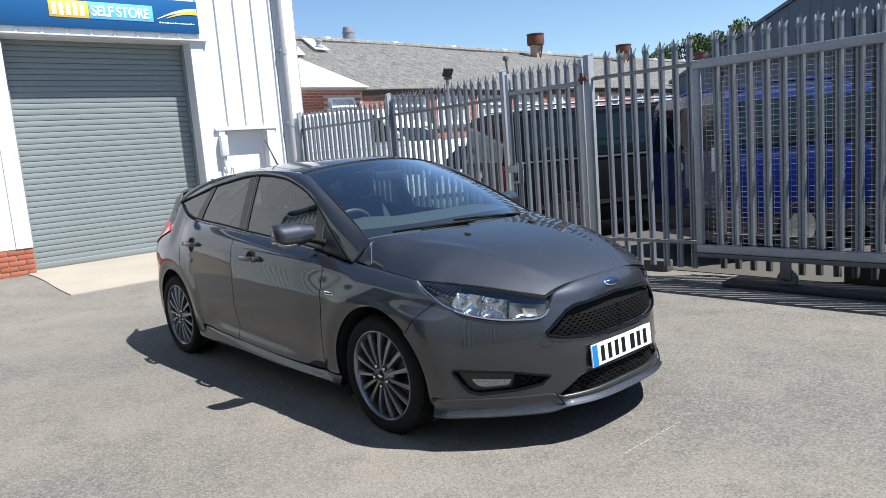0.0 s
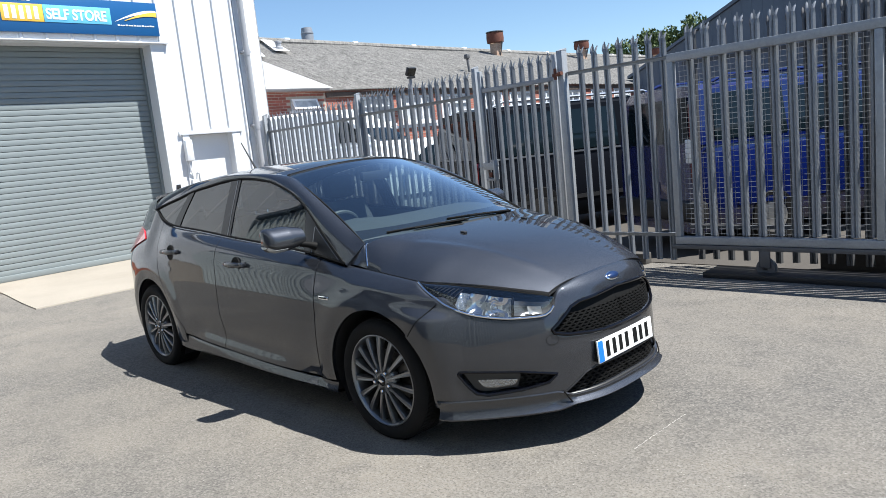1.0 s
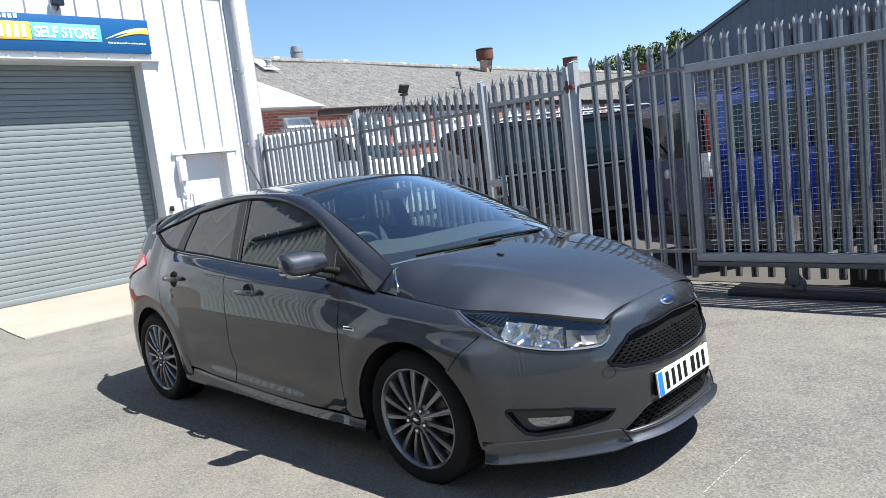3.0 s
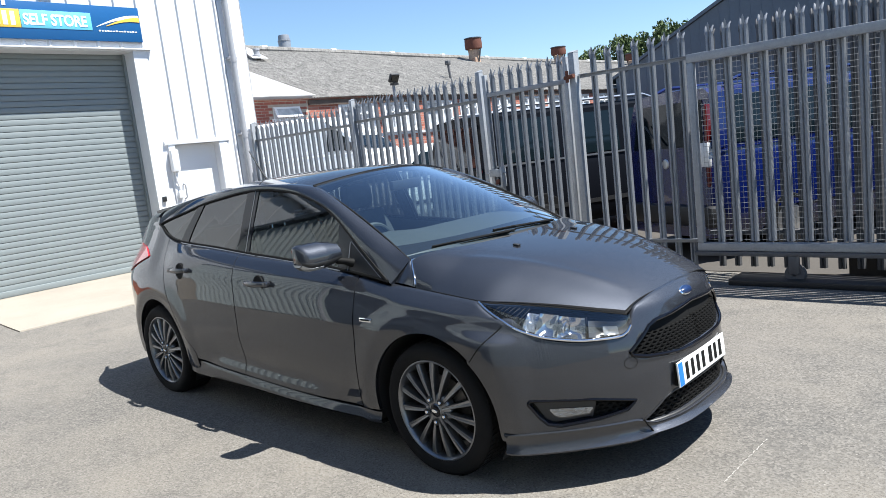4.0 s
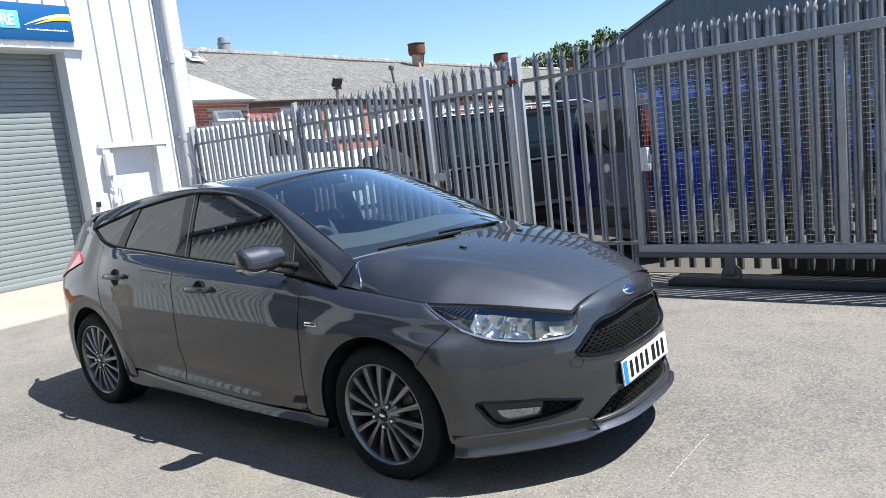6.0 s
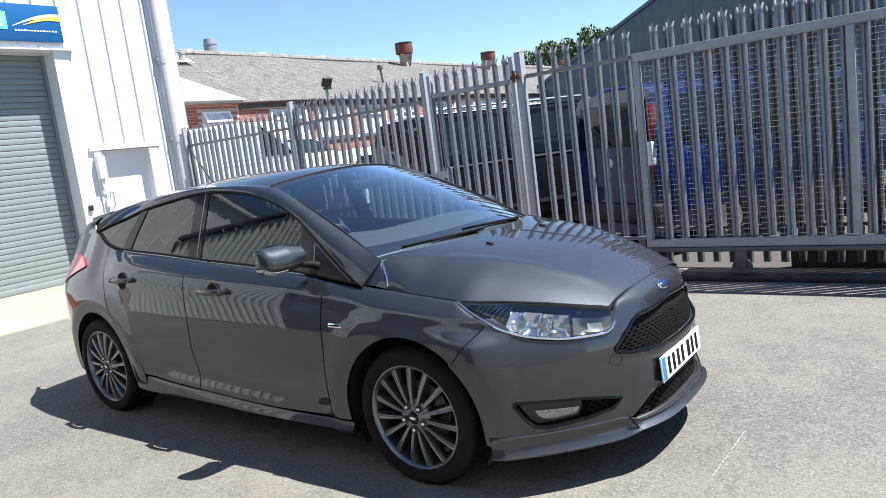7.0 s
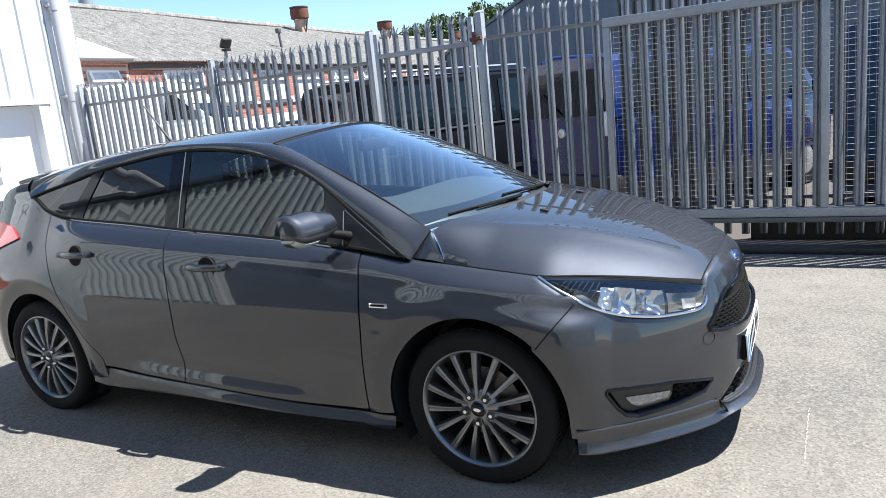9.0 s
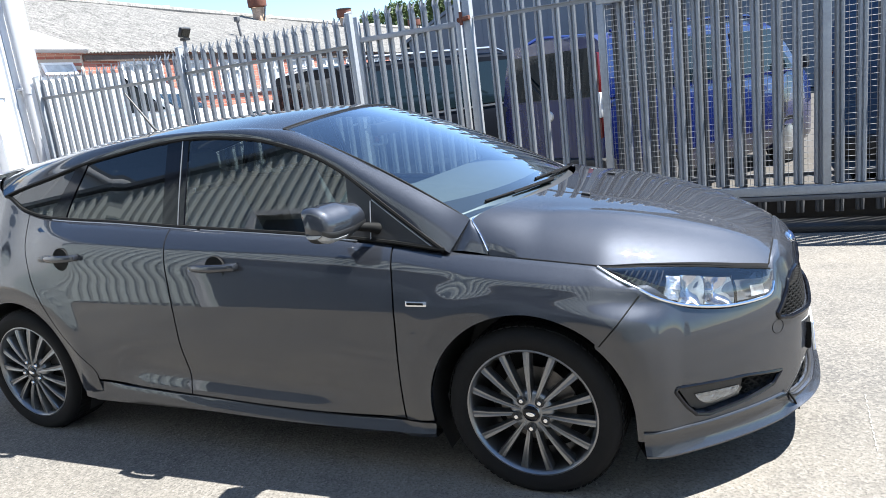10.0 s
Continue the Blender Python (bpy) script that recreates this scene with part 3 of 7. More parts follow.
part("plate", boxed(0.20, 0.225, -0.12, -0.04, 0.98, 1.22, bevel=0.004), M_GALV_BRIGHT, bolt)
part("keeper", boxed(0.05, 0.215, -0.10, -0.05, 0.965, 0.995, bevel=0.004), M_GALV, bolt)
part("padlock", boxed(0.10, 0.15, -0.10, -0.07, 1.01, 1.07, bevel=0.008), M_RUST, bolt)
gate_post = post(-1.80, 3.57, 2.34, 0.10, M_GALV_BRIGHT, "galvanised gate post with a rusty hinge")
part("hinge", tubed([(-0.09, -0.05, 2.09), (0.04, -0.08, 2.10)], 0.022, 8), M_RUST, gate_post)
part("hinge_pin", tubed([(-0.05, -0.07, 2.04), (-0.05, -0.07, 2.16)], 0.018, 8), M_RUST, gate_post)
fence_run("short galvanised palisade infill panel with pointed pales", -1.76, 3.61, -0.55, 3.66, 0.154, 2.37, 2.09, 0.33, M_GALV, 0.16)

M_DARKWOOD = surface("weathered_dark_board", (0.035, 0.030, 0.026), 0.9, vary=0.35, scale=4, fine=40, bump=0.3, per_object=0.4)
# the sliding gate in front, with welded mesh, and the fixed fence behind it
GX0, GX1 = -0.575, 4.6
slide = thing("sliding_gate", (GX0, 3.57, 0), "wide galvanised sliding gate of pales with welded wire mesh", "gate")
W = GX1 - GX0
part("top_rail", boxed(0.0, W, -0.035, 0.035, 2.032, 2.112, bevel=0.006), M_GALV_BRIGHT, slide)
part("bottom_rail", boxed(0.0, W, -0.040, 0.040, 0.25, 0.325, bevel=0.006), M_GALV_BRIGHT, slide)
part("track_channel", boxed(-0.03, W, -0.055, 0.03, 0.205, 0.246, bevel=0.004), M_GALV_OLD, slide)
for xx in (0.0, 1.775, 3.635, W - 0.06):
    part("stile", boxed(xx, xx + 0.062, -0.037, 0.033, 0.326, 2.031, bevel=0.006), M_GALV_BRIGHT, slide)
slide_pale = pale_mesh("pale", 0.33, 2.38, M_GALV, 0.070)
for i in range(33):
    if i * 0.155 + 0.20 < W - 0.05:
        same_part("pale", slide_pale, slide, pose(0.20 + 0.155 * i, 0.042, random.uniform(-0.006, 0.006), 0, random.uniform(-0.3, 0.3), 0))
bm = bmesh.new()
for i in range(int(W / 0.05)):
    xx = 0.07 + 0.05 * i
    tube(bm, [(xx, 0.085, 0.33), (xx, 0.085, 2.03)], 0.0018, 4)
for i in range(34):
    tube(bm, [(0.06, 0.089, 0.34 + 0.05 * i), (W - 0.06, 0.089, 0.34 + 0.05 * i)], 0.0018, 4)
mesh_part = part("welded_mesh", bm, M_WIRE, slide, "welded wire mesh")
mesh_part["kind"] = "stuff"
for xx in (0.87, 4.0):
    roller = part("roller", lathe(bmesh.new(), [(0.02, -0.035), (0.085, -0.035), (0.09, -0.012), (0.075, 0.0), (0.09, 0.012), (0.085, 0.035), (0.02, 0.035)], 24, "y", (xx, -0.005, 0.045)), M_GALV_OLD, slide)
    part("fork", boxed(xx - 0.05, xx + 0.05, -0.055, -0.045, 0.05, 0.21, bevel=0.01), M_GALV_OLD, roller)
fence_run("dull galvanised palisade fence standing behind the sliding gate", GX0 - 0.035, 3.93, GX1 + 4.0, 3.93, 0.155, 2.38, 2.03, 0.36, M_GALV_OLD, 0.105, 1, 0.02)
board = thing("gravel_board", (0.62, 4.0, -0.05), "dark weathered gravel board under the fence", "board")
for k in range(4):
    part("plank", boxed(1.85 * k, 1.85 * k + 1.84, 0.0, 0.05, 0.0, 0.31, bevel=0.006), M_DARKWOOD, board)
track = thing("gate_track", (-0.25, 3.40, -0.05), "black steel ground beam of the sliding gate", "rail")
part("beam", boxed(0, 6.5, 0.0, 0.34, 0.0, 0.055, bevel=0.006), M_BLACK, track)
sill = thing("fence_sill", (-8.3, 3.86, 0), "dark low kerb under the palisade fence", "kerb")
part("kerb", boxed(0, 7.2, 0, 0.13, -0.06, 0.07, bevel=0.012), surface("dark_kerb_concrete", (0.07, 0.065, 0.06), 0.9, vary=0.3, scale=4, fine=40, bump=0.4), sill)


# ---- the brick works behind ----
FX, FZ = -13.5, 3.25     # its front wall and eaves
works = tagged(new("brick_building"), "long low red brick building with white windows and a grey sheet roof", "building", kind="structure")
bm = bmesh.new()
box(bm, FX - 0.3, FX, 4.0, 46.0, 0.0, 2.22)
box(bm, FX - 0.3, FX, 4.0, 46.0, 3.04, FZ)
wins = []
yy = 10.15
while yy < 44:
    wins.append((yy, yy + 1.35))
    yy += 1.75
prev = 4.0
for a, c in [(7.96, 8.78)] + wins:
    box(bm, FX - 0.3, FX, prev, a, 2.22, 3.04)
    prev = c
box(bm, FX - 0.3, FX, prev, 46.0, 2.22, 3.04)
box(bm, FX - 0.3, FX, 7.96, 8.78, 2.22, 2.74)
part("wall", bm, M_FARBRICK, works)


# the first window's pane: reflected sky put into a pale opaque colour
M_SKYPANE = surface("sky_pale_pane", (0.66, 0.70, 0.74), 0.25, vary=0.08, scale=3, bump=0.0)
M_BLIND = surface("dusty_pale_blind", (0.42, 0.44, 0.46), 0.8, vary=0.3, scale=1.5, fine=8, bump=0.0)


def works_window(y0, y1, z0, z1):
    w = part("window", boxed(FX - 0.06, FX - 0.045, y0, y1, z0, z1), M_SKYPANE if y1 < 9 else M_BLIND, works)
    bm = bmesh.new()
    for a, c, d, e in ((y0, y1, z0, z0 + 0.07), (y0, y1, z1 - 0.07, z1), (y0, y0 + 0.07, z0 + 0.07, z1 - 0.07), (y1 - 0.07, y1, z0 + 0.07, z1 - 0.07)):
        box(bm, FX - 0.14, FX + 0.02, a, c, d, e)
    if y1 - y0 > 1.3:
        for f in (0.33, 0.66):
            ym = y0 + f * (y1 - y0)
            box(bm, FX - 0.13, FX + 0.01, ym - 0.03, ym + 0.03, z0 + 0.07, z1 - 0.07)
        box(bm, FX - 0.13, FX + 0.01, y0 + 0.07, y1 - 0.07, z1 - 0.30, z1 - 0.26)
    part("frame", bm, M_TRIM, w)
    part("sill", boxed(FX + 0.021, FX + 0.10, y0 - 0.08, y1 + 0.08, z0 - 0.07, z0), M_TRIM, w)
    part("blind", boxed(FX - 0.12, FX - 0.10, y0, y1, z0 + 0.02, z1), M_BLIND, w)


works_window(7.96, 8.78, 2.74, 3.04)
# its top-hung sash stands open
sash = part("sash", boxed(-0.018, 0.018, -0.41, 0.41, -0.30, 0.0, bevel=0.006), M_TRIM, works, "white sash tilted open")
sash.matrix_basis = pose(FX + 0.045, 8.37, 3.03, 0, -24, 0)
part("pane", boxed(0.0185, 0.022, -0.34, 0.34, -0.24, -0.06), M_BLIND, sash)
for a, c in wins:
    works_window(a, c, 2.22, 3.04)
RX, RZ = -20.6, 5.58      # its ridge


def ridge_z(y):
    """The old roof sags away from its near end."""
    return RZ + 0.30 * blend(36.0, 4.0, y)


bm = bmesh.new()
# corrugated sheets running from eaves to ridge
n = 840
rows = []
for k in range(n + 1):
    y_ = 4.0 + 42.0 * k / n
    off = 0.022 * (1 if k % 2 else -1)
    rows.append([bm.verts.new((FX + 0.14 + (RX - FX - 0.14) * f, y_, FZ - 0.02 + (ridge_z(y_) - FZ + 0.02) * f + off + 0.03 * math.sin(y_ * 0.7 + f * 3))) for f in (0.09 if y_ < 9.1 else 0, 0.25, 0.5, 0.75, 1)])
for a, c in zip(rows, rows[1:]):
    for i in range(4):
        bm.faces.new((a[i], a[i + 1], c[i + 1], c[i]))
far = [[bm.verts.new((RX, y_, ridge_z(y_))), bm.verts.new((RX - 7.2, y_, FZ))] for y_ in (4.0 + 2.0 * k for k in range(22))]
for a, c in zip(far, far[1:]):
    bm.faces.new((a[0], a[1], c[1], c[0]))
part("roof", bm, M_ROOF, works, "weathered grey corrugated roof")
part("ridge_cap", tubed([(RX, 4.0 + 2.0 * k, ridge_z(4.0 + 2.0 * k) + 0.02) for k in range(22)], 0.14, 8), M_ROOF, works)
for k in range(12):
    part("ridge_piece", boxed(RX - 0.12, RX + 0.12, 6.2 + 3.3 * k, 6.45 + 3.3 * k, ridge_z(6.3 + 3.3 * k) + 0.08, ridge_z(6.3 + 3.3 * k) + 0.17, bevel=0.03), M_WHITEROOF, works)
part("sill_band", boxed(FX + 0.001, FX + 0.05, 10.0, 46.0, 2.06, 2.14), M_TRIM, works)
# the fascia's dark brown holds rust and the deep shade under the eaves
part("fascia", boxed(FX + 0.001, FX + 0.06, 9.12, 46.0, FZ - 0.20, FZ - 0.06), surface("rust_and_shade_fascia", (0.115, 0.085, 0.068), 0.85, vary=0.35, scale=3, fine=30, bump=0.2), works)
part("gutter", tubed([(FX + 0.20, 4.0, FZ + 0.02), (FX + 0.20, 9.11, FZ + 0.02)], 0.05, 10), M_GREYPIPE, works)
bm = bmesh.new()
for y_ in (4.0, 46.0):
    vs = [bm.verts.new(p) for p in ((FX, y_, FZ), (RX, y_, RZ), (RX - 7, y_, FZ), (RX - 7, y_, 0), (FX, y_, 0))]
    bm.faces.new(vs)
part("gable", bm, M_FARBRICK, works)
# the white roofed wing
wing = tagged(new("white_roof"), "white sheet roof of a low wing before the brick building", "roof", kind="structure")
bm = bmesh.new()


def roof_at(y_, f, lift):
    return (FX + 0.16 + (RX - FX - 0.16) * f, y_, FZ + 0.04 + (ridge_z(y_) - FZ - 0.04) * f + lift)


outline = [roof_at(4.0, -0.03, 0.07), roof_at(9.12, -0.03, 0.07), roof_at(9.20, 0.50, 0.09), roof_at(4.0, 0.50, 0.09)]
vs = [bm.verts.new(p) for p in outline]
bm.faces.new(vs)
bmesh.ops.solidify(bm, geom=bm.faces[:], thickness=0.05)
part("sheet", bm, M_WHITEROOF, wing)
bm = bmesh.new()
bm.faces.new([bm.verts.new(roof_at(*q, 0.10)) for q in ((9.35, 0.53), (9.75, 0.53), (10.6, 0.80), (10.2, 0.80))])
bmesh.ops.solidify(bm, geom=bm.faces[:], thickness=0.04)
part("verge_sheet", bm, M_WHITEROOF, wing)
hatch = thing("roof_light", (0, 0, 0), "pale translucent strip let into the sheet roof", "roof light")
bm = bmesh.new()
bm.faces.new([bm.verts.new(roof_at(*q, 0.10)) for q in ((11.75, 0.99), (12.2, 0.99), (11.45, 0.68), (10.85, 0.68))])
bmesh.ops.solidify(bm, geom=bm.faces[:], thickness=0.04)
part("sheet", bm, M_WHITEROOF, hatch)
for q in ((11.3, 0.74),):
    vent = thing("roof_vent", roof_at(*q, 0.1), "short grey round vent on the roof light", "vent", "roof vents")
    part("collar", lathe(bmesh.new(), [(0.14, -0.1), (0.14, 0.03), (0.11, 0.05)], 16), M_GREYPIPE, vent)
    part("cowl", lathe(bmesh.new(), [(0.10, 0.03), (0.10, 0.17), (0.12, 0.18), (0.12, 0.23), (0.02, 0.26)], 16), M_GREYPIPE, vent)


M_RUSTPALE = surface("rust_streaked_paint", (0.42, 0.30, 0.22), 0.8, vary=0.35, scale=5, fine=20, bump=0.2, dirt=0.7, dirt_colour=(0.18, 0.06, 0.03))


def chimney(at, label, r, h, mat, rusty):
    c = thing("roof_flue", at, label, "flue", "flues")
    part("pedestal", boxed(-r * 0.52, r * 0.52, -r * 0.52, r * 0.52, -0.6, h * 0.56, bevel=0.05), M_RUSTPALE if rusty else mat, c)
    for q in (-1, 1):
        part("strut", tubed([(q * r * 0.55, 0.05, 0.0), (q * r * 0.95, 0.05, h * 0.60)], 0.035, 6), M_GALV_OLD, c)
    part("cowl", lathe(bmesh.new(), [(r * 0.6, h * 0.55), (r, h * 0.58), (r * 1.04, h * 0.78), (r, h), (r * 0.85, h + 0.02)], 20), M_RUST if rusty else mat, c)
    part("rim", lathe(bmesh.new(), [(r * 0.7, h + 0.02), (r * 1.06, h + 0.03), (r * 1.06, h + 0.07), (r * 0.7, h + 0.08)], 20), M_GALV_OLD, c)


plain_flue = thing("roof_flue", (-22.2, 15.10, 6.14), "plain grey metal roof flue behind the ridge", "flue", "flues")
part("pipe", lathe(bmesh.new(), [(0.25, -0.9), (0.25, 0.38), (0.215, 0.60), (0.18, 0.61), (0.18, 0.3)], 20), M_GALV, plain_flue)
part("band", lathe(bmesh.new(), [(0.25, 0.34), (0.262, 0.35), (0.262, 0.40), (0.245, 0.41)], 20), M_GALV, plain_flue)
chimney((-19.7, 24.15, 5.36), "rusty red-brown roof flue on the ridge", 0.40, 1.04, M_RUST, True)
chimney((-19.7, 31.5, 5.33), "rusty red-brown roof flue on the ridge", 0.40, 0.84, M_RUST, True)
chimney((-19.7, 40.0, 5.15), "rusty red-brown roof flue on the ridge", 0.40, 0.84, M_RUST, True)
flood = thing("floodlight_pole", (-13.0, 11.93, 0.15), "black floodlight on a thin grey pole", "floodlight")
part("pole", tubed([(0, 0, 0), (0, 0, 3.35)], 0.045, 10), M_GALV, flood)
part("bracket", boxed(-0.04, 0.12, -0.10, 0.10, 3.33, 3.39), M_BLACK, flood)
head = part("head", boxed(-0.05, 0.05, -0.17, 0.17, -0.13, 0.13, bevel=0.025), M_BLACK, flood)
head.matrix_basis = pose(0.05, 0, 3.53, 0, 28, 0)
part("glass", boxed(0.0505, 0.056, -0.14, 0.14, -0.10, 0.10), M_PANE, head)
stub = thing("roof_pole", (-15.5, 17.45, 3.85), "thin grey vent pole standing on the roof", "pole")
part("pole", tubed([(0, 0, -0.2), (-0.06, -0.05, 0.72)], 0.045, 8), M_GALV_OLD, stub)
part("top", boxed(-0.14, 0.02, -0.13, 0.03, 0.66, 0.82, bevel=0.02), M_GALV_OLD, stub)

# ---- the big grey shed beyond ----
shed = tagged(new("grey_shed"), "large dark grey ribbed shed with a pitched roof", "building", kind="structure")
SY, SXL, SZL = 26.0, -13.4, 3.62
bm = bmesh.new()
extrude_xz(bm, [(SXL, 0), (SXL, SZL), (SXL + 17, SZL + 8.0), (SXL + 34, SZL), (SXL + 34, 0)], SY, SY + 30)
part("wall", bm, M_DARKCLAD, shed)
bm = bmesh.new()
for k in range(85):
    xx = SXL + 0.2 + 0.4 * k
    top = SZL + 8.0 * (1 - abs(xx - SXL - 17) / 17) - 0.1
    box(bm, xx, xx + 0.05, SY - 0.012, SY + 0.01, 0.0, top)
part("ribs", bm, M_DARKCLAD, shed)
bm = bmesh.new()
extrude_xz(bm, [(SXL - 0.4, SZL - 0.18), (SXL + 17, SZL + 8.05), (SXL + 34.4, SZL - 0.18), (SXL + 34.4, SZL - 0.05), (SXL + 17, SZL + 8.22), (SXL - 0.4, SZL - 0.05)], SY - 0.12, SY + 30.2)
part("roof", bm, M_DARKCLAD, shed)


# ---- trees on the skyline ----
def tree(x, y, h, spread, seed):
    rnd = random.Random(seed)
    t = thing("tree", (x, y, 0.0), "distant broad-leaved tree in full summer leaf", "tree", "skyline trees")
    bm = bmesh.new()
    tube(bm, [(0, 0, -0.2), (0.1, 0, h * 0.3), (0, 0.15, h * 0.62), (0, 0, h * 0.9)], [0.40, 0.32, 0.2, 0.05], 8)
    lobes = []
    for k in range(9):
        a, z = rnd.uniform(0, 6.28), rnd.uniform(0.45, 0.92) * h
        r = spread * rnd.uniform(0.35, 0.85) * (1.15 - 0.5 * z / h)
        e = (r * math.cos(a), r * math.sin(a), z)
        tube(bm, [(0, 0, z * 0.72), (e[0] * 0.5, e[1] * 0.5, z * 0.86), e], [0.13, 0.08, 0.03], 5)
        lobes.append((Vector(e), spread * rnd.uniform(0.28, 0.5)))
    lobes.append((Vector((0, 0, h * 0.93)), spread * 0.4))
    part("trunk", bm, M_BARK, t)
    verts, faces = [], []
    for c, r in lobes:
        for k in range(520):
            d = Vector((rnd.gauss(0, 1), rnd.gauss(0, 1), rnd.gauss(0, 0.8))).normalized()
            p = c + d * r * rnd.uniform(0.55, 1.12)
            q = Euler((rnd.uniform(0, 6.3), rnd.uniform(0, 6.3), rnd.uniform(0, 6.3))).to_matrix()
            s = rnd.uniform(0.09, 0.22)
            i = len(verts)
            verts += [p + q @ Vector(v) * s for v in ((-1, 0, 0), (0, -0.6, 0.1), (1, 0, 0), (0, 0.6, 0.1))]
            faces.append((i, i + 1, i + 2, i + 3))
    me = bpy.data.meshes.new("crown")
    me.from_pydata(verts, [], faces)
    me.materials.append(M_LEAF)
    crown = new("crown", me)
    crown.parent = t
    return t


TREES = ((-36.2, 60, 7.6, 2.3), (-34.3, 59, 8.3, 2.4), (-32.9, 59.5, 9.0, 2.5), (-31.2, 60.5, 9.7, 2.7), (-29.4, 61, 9.6, 2.6),
         (-27.3, 62, 10.4, 2.8), (-25.4, 63, 10.0, 2.9), (-23.2, 63.5, 10.6, 3.1), (-20.8, 64, 11.4, 3.3), (-18.2, 65, 11.6, 3.4))
for k, (tx, ty, th, ts) in enumerate(TREES):
    tree(tx, ty, th, ts, 5 + k)

# ---- the pale ribbed shed beside the camera's path, seen mirrored in the car ----
rear = tagged(new("ribbed_shed"), "pale green ribbed steel shed with a low-pitched gable and a dark door", "building", kind="structure")
BY = -4.25
RL, RMID, RR, RE, RTOP = -8.40, 1.6, 11.6, 3.54, 6.24
DL, DR, DT = -4.45, 1.2, 3.17     # its doorway


def gable_top(x):
    return RE + (RTOP - RE) * (1 - abs(x - RMID) / (RMID - RL))


bm = bmesh.new()
extrude_xz(bm, [(RL, 0), (DL, 0), (DL, DT), (DR, DT), (DR, 0), (RR, 0), (RR, RE), (RMID, RTOP), (RL, RE)], BY - 0.25, BY)
part("wall", bm, M_GREENCLAD, rear)
bm = bmesh.new()
for k in range(118):
    xx = RL + 0.05 + 0.168 * k
    z0 = DT + 0.10 if DL - 0.15 < xx < DR + 0.1 else 0.1
    extrude_xy(bm, [(xx, BY), (xx + 0.028, BY + 0.045), (xx + 0.078, BY + 0.045), (xx + 0.104, BY)], z0, gable_top(xx + 0.06) - 0.05)
part("ribs", bm, M_GREENCLAD, rear)
part("door_head", boxed(DL - 0.1, DR + 0.1, BY + 0.001, BY + 0.07, DT, DT + 0.10), M_TRIM, rear)
part("jamb", boxed(DL - 0.10, DL, BY + 0.001, BY + 0.07, 0.0, DT), M_TRIM, rear)
part("door_leaf", boxed(DL, DR, BY - 0.16, BY - 0.10, 0.0, DT), M_DARKCLAD, rear)
for a in (RL, RR - 0.2):
    part("side_wall", boxed(a, a + 0.2, BY - 9, BY - 0.25, 0.0, RE), M_GREENCLAD, rear)
part("roof", extrude_xz(bmesh.new(), [(RL, RE), (RMID, RTOP + 0.03), (RR + 0.2, RE), (RR + 0.2, RE + 0.10), (RMID, RTOP + 0.14), (RL, RE + 0.10)], BY - 9, BY + 0.10), M_DARKCLAD, rear)


# ---- vehicles standing in the yard behind the fence ----
M_BLUE = surface("blue_van_paint", (0.003, 0.009, 0.080), 0.25, metal=0.0, vary=0.1, scale=2, bump=0.0, coat=0.8, spec=0.4)
M_NAVY = surface("black_car_paint", (0.006, 0.007, 0.010), 0.35, vary=0.1, scale=2, bump=0.0, coat=0.0, spec=0.04)
M_VANWHITE = surface("white_van_paint", (0.84, 0.86, 0.88), 0.35, vary=0.04, scale=2, bump=0.0, coat=0.1)
M_SILVER = surface("silver_trim", (0.62, 0.63, 0.64), 0.3, metal=0.9, vary=0.05, bump=0.0)
M_CARGLASS = surface("dark_car_glass", (0.006, 0.011, 0.014), 0.05, vary=0.1, bump=0.0, spec=0.3)
M_REDLIGHT = surface("red_lamp", (0.11, 0.006, 0.006), 0.2, vary=0.1, bump=0.0, coat=0.5)


